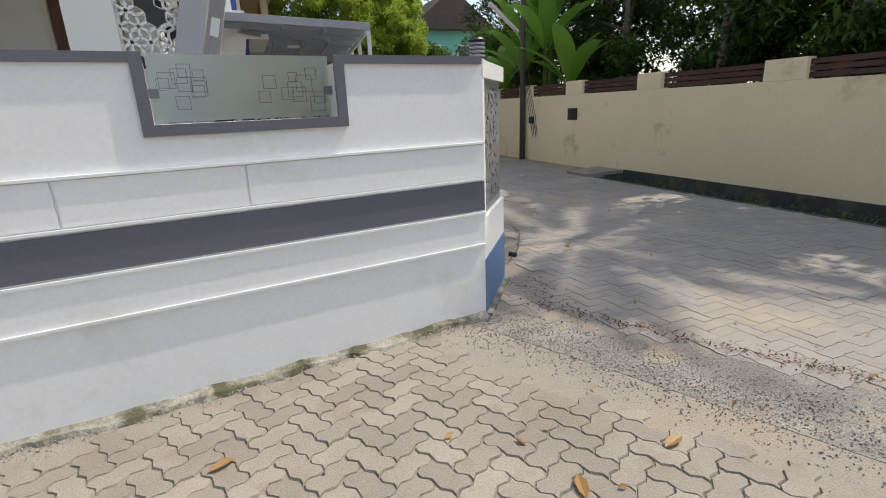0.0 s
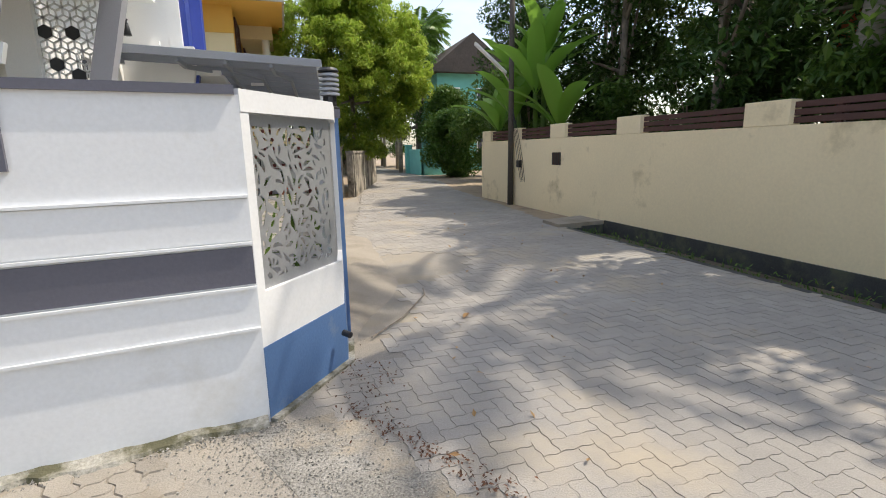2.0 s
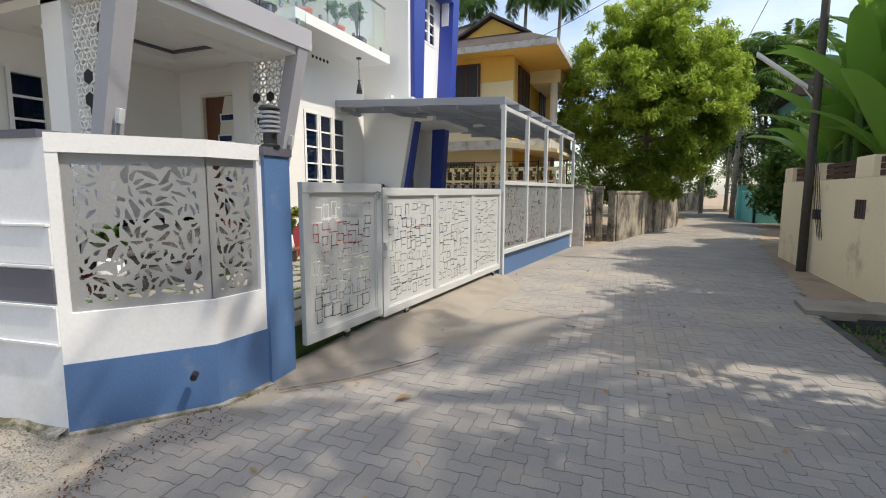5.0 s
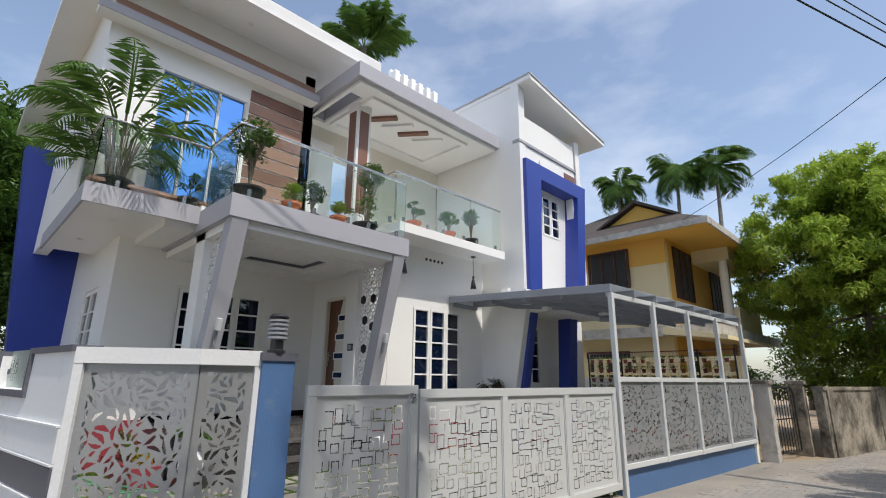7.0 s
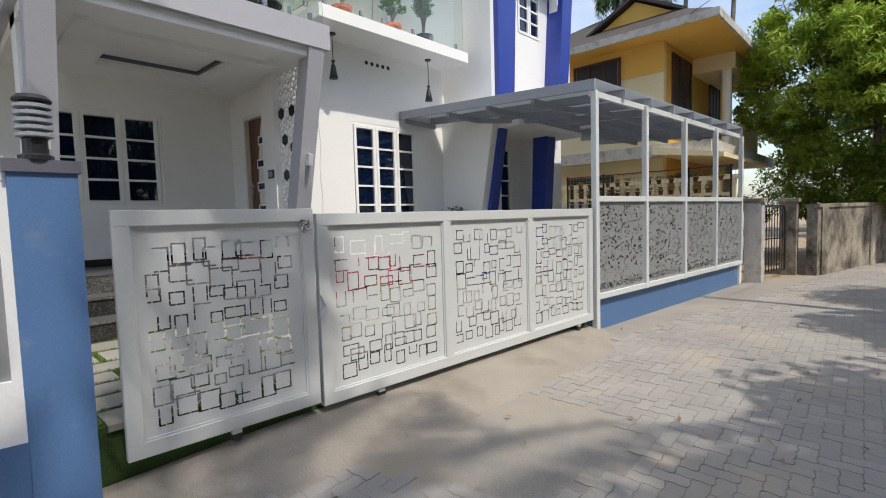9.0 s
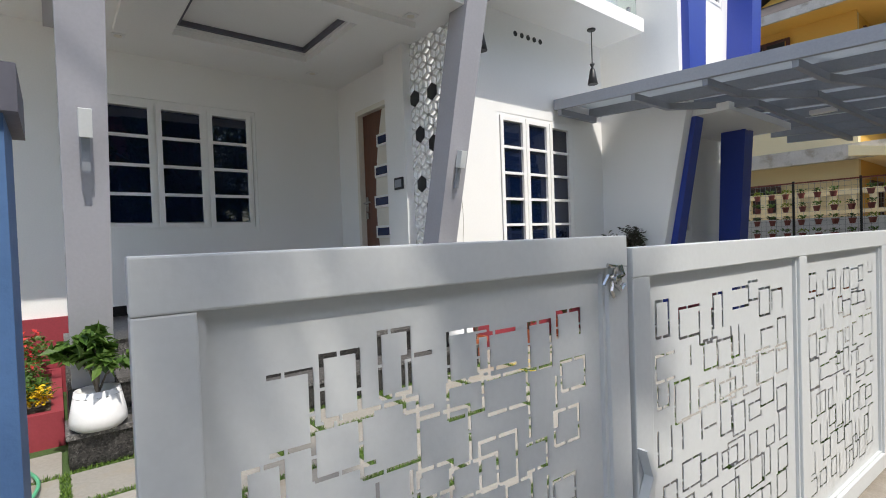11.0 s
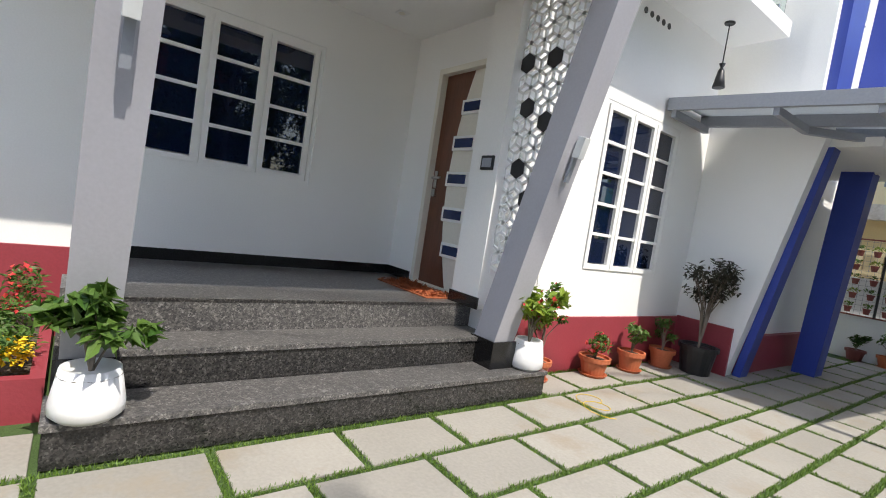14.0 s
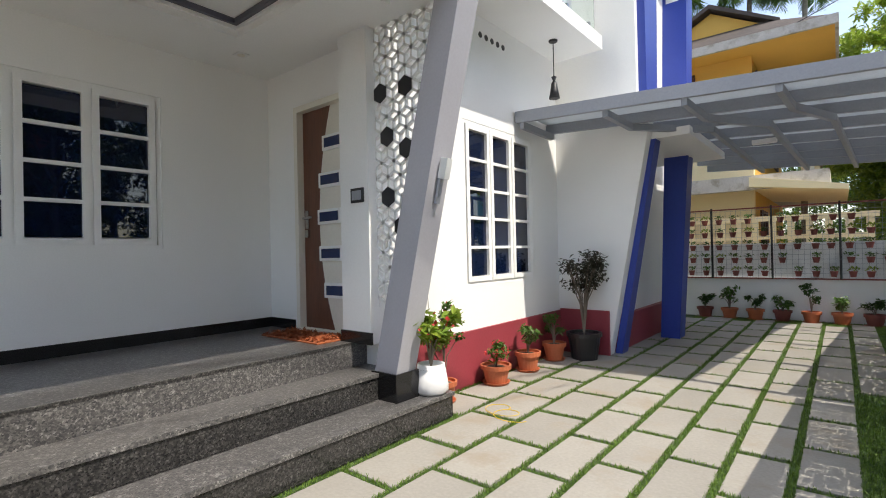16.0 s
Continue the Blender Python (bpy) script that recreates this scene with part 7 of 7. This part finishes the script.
sharp = [paver_rings(a, .006, .012, PU, PA) for a in (False, True)]
one = []
for rings in sharp:
    me = bpy.data.meshes.new("paver")
    me.from_pydata([tuple(v) for v in rings], [], PF)
    me.materials.append(M_PAVER2)
    one.append(me)
front = thing("pavement_front", (0, 1.5, 0), "sandy interlocking pavers before the compound wall", "pavement", "", "structure")
vj, fj, vr, fr = [], [], [], []
count = 0
for c, R, across in herringbone((1.0, 2.6, 0), 29, -60, 60, PU):
    if not (-4 < c.x < 3.2 and -3.5 < c.y < wall_y(c.x) - .1):
        continue
    if c.x > .95 + .55 * (2.8 - c.y) + .03 * noise.noise(c * 3):
        continue
    m = Matrix.Translation((c.x, c.y, rp.uniform(-.004, .003))) @ R @ pose(0, 0, 0, rp.uniform(-.7, .7), rp.uniform(-.7, .7), rp.uniform(-.8, .8))
    if count < 290 and -1.2 < c.x < 2.0 and c.y > .9:
        o = new("paver", one[across])
        o.parent = front
        o.matrix_basis = Matrix.Translation((0, -1.5, 0)) @ m
        count += 1
    else:
        put_joined(vj, fj, sharp[across], m)
me = bpy.data.meshes.new("paver_field")
me.from_pydata(vj, [], fj)
tagged(link_mesh("paver_field", me, M_PAVER2J), "sandy interlocking pavers", "pavement", "", "stuff")
worn = [paver_rings(a, .0022, .004, RU, .006) for a in (False, True)]
for c, R, across in herringbone((4.5, 9.0, 0), 2.5, -150, 150, RU):
    x, y = c.x, c.y
    if not (-4 < y < 24):
        continue
    lim = 2.35 if y > 3.6 else 1.2
    if y > 4.3:
        lim = 2.75 + max(0, (y - 9) * .16)
    if not (lim < x < (6.55 if y < 9 else 6.75 + (y - 9) * .11)):
        continue
    if y < 3.2 and x < 1.5 + .55 * (2.9 - y) + .45:
        continue
    if noise.noise(Vector((x * .45, y * .45, 3))) > .36 + .12 * noise.noise(Vector((x * 3, y * 3, 1))):
        continue
    z = -.006 + .004 * noise.noise(Vector((x * 1.7, y * 1.7, 8))) + rp.uniform(-.0015, .0015)
    put_joined(vr, fr, worn[across], Matrix.Translation((x, y, z)) @ R @ pose(0, 0, 0, rp.uniform(-.4, .4), rp.uniform(-.4, .4), rp.uniform(-.6, .6)))
me = bpy.data.meshes.new("road_pavers")
me.from_pydata(vr, [], fr)
tagged(link_mesh("road_pavers", me, M_PAVER), "worn grey interlocking road pavers", "pavement", "", "stuff")

M_GRAVEL = mat("grey_gravel", (0.25, 0.24, 0.22), 0.9, vary=0.2, rnd=0.35, island=True)
bm = B()
prism(bm, [(1.35, 2.93), (1.9, 3.0), (2.35, 2.1), (4.1, -.8), (3.1, -.8), (1.95, 1.7)], "z", -.03, -.0095)
structure("pavement_aggregate", bm, mat("exposed_aggregate", (0.24, 0.23, 0.21), .9, vary=.38, grain=85, blotch=2.2, bump=.9, dirt=(0.37, 0.31, 0.23), dirt_amount=.35, dirt_scale=1.6), "rough exposed-aggregate concrete strip", "pavement")
# loose stones, rubble edge and fallen leaves
rg = np.random.default_rng(44)
n = 1500
xs = rg.uniform(-3, 1.6, n)
p = np.stack([xs, 3.0 - .13 * (1.51 - xs) - np.abs(rg.normal(0, .05, n)) - .01, rg.uniform(-.01, .006, n)], 1)
ny = 9000
yq = rg.uniform(-.4, 3.0, ny)
q = np.stack([1.45 + (2.9 - yq) * .55 + rg.normal(0, .2, ny), yq, rg.uniform(-.013, -.004, ny)], 1)
V, F = [], []
for c in np.concatenate([p, q]):
    s = rg.uniform(.002, .007)
    k = len(V)
    o = rg.normal(0, s * .35, (6, 3))
    base = np.array([(s, 0, 0), (-s, 0, 0), (0, s, 0), (0, -s, 0), (0, 0, s * .7), (0, 0, -s * .7)]) + o + c
    V += base.tolist()
    F += [(k, k + 2, k + 4), (k + 2, k + 1, k + 4), (k + 1, k + 3, k + 4), (k + 3, k, k + 4), (k + 2, k, k + 5), (k + 1, k + 2, k + 5), (k + 3, k + 1, k + 5), (k, k + 3, k + 5)]
me = bpy.data.meshes.new("gravel")
me.from_pydata(V, [], F)
tagged(link_mesh("gravel", me, M_GRAVEL), "loose pale gravel along the wall foot", "gravel", "", "stuff")
n = 260
p = np.stack([rg.uniform(-1.5, 7, n), rg.uniform(.3, 14, n), np.full(n, .012)], 1)
ok = (p[:, 1] < 2.6 - .13 * (1.51 - p[:, 0])) | (p[:, 0] > 2.6)
tagged(link_mesh("fallen_leaves", leaves_mesh("fallen_leaves", p[ok], .05, .5, 0, rg, .1), M_DRYLEAF), "dry brown leaves fallen on the lane", "leaves", "", "stuff")
bm = B()
tube(bm, [(2.25, 4.0, .02), (2.6, 4.4, .015), (2.95, 4.95, .03), (3.0, 5.2, .02)], .007, 6)
tagged(part("twig", bm, M_BARK), "long dry twig lying on the lane", "twig")
# broken cement skirt at the wall foot, mossy and uneven
M_SKIRT = mat("mossy_broken_cement", (0.44, 0.42, 0.37), 0.9, vary=0.2, grain=60, blotch=5, bump=0.8, dirt=(0.10, 0.095, 0.055), dirt_amount=0.75, dirt_scale=5)
bm = B()
last = None
for k in range(251):
    x = 1.5 - k * .022
    w = max(.015, .075 + .09 * noise.noise(Vector((x * 2.1, 2, 0))) + .05 * noise.noise(Vector((x * 11, 4, 0))))
    h = .022 + .02 * noise.noise(Vector((x * 4, 5, 0)))
    row_ = [bm.verts.new(RW @ Vector((x, 3.021 - w * f, z + .005 * noise.noise(Vector((x * 20, f * 3, 7)))))) for f, z in ((0, h + .012), (.3, h), (.75, h * .7), (1, -.02))]
    if last:
        for a in range(3):
            bm.faces.new((last[a], last[a + 1], row_[a + 1], row_[a]))
    last = row_
bmesh.ops.recalc_face_normals(bm, faces=bm.faces)
corner_wall(bm, -.03, .012, .05, .1)
structure("pavement_skirt", bm, M_SKIRT, "rough mossy cement skirt at the wall foot", "pavement")
# brown leaf litter washed into lines
n = 900
u = rg.uniform(0, 3.2, n)
p = np.concatenate([np.stack([1.95 + u * .6 + rg.normal(0, .05, n), 3.0 - u + rg.normal(0, .04, n), rg.uniform(.0, .012, n)], 1),
                    np.stack([2.1 + rg.normal(0, .12, 160), 3.3 + rg.normal(0, .25, 160), rg.uniform(.0, .012, 160)], 1)])
tagged(link_mesh("leaf_litter", leaves_mesh("leaf_litter", p, .022, .5, 0, rg, .15), mat("leaf_litter", (.13, .06, .035), .95, vary=.3, rnd=.4, island=True)), "small reddish brown leaf litter along the paving", "leaves", "", "stuff")
# a few large dry leaves
for x, y, a in ((-.35, 2.05, 20), (1.05, 1.25, 70), (.62, 1.15, 140), (1.55, 1.35, 10), (3.1, 4.2, 50)):
    lf = bpy.data.meshes.new("dry_leaf")
    vs = [(0, 0, .006), (.035, .022, .016), (.085, .026, .02), (.13, 0, .012), (.085, -.026, .022), (.035, -.022, .018), (.06, 0, .006)]
    lf.from_pydata(vs, [], [(0, 6, 1), (1, 6, 2), (2, 6, 3), (3, 6, 4), (4, 6, 5), (5, 6, 0)])
    tagged(link_mesh("dry_leaf", lf, M_DRYLEAF), "curled dry brown leaf on the paving", "leaf", "large dry leaves").matrix_basis = pose(x, y, .002, 0, 0, a)
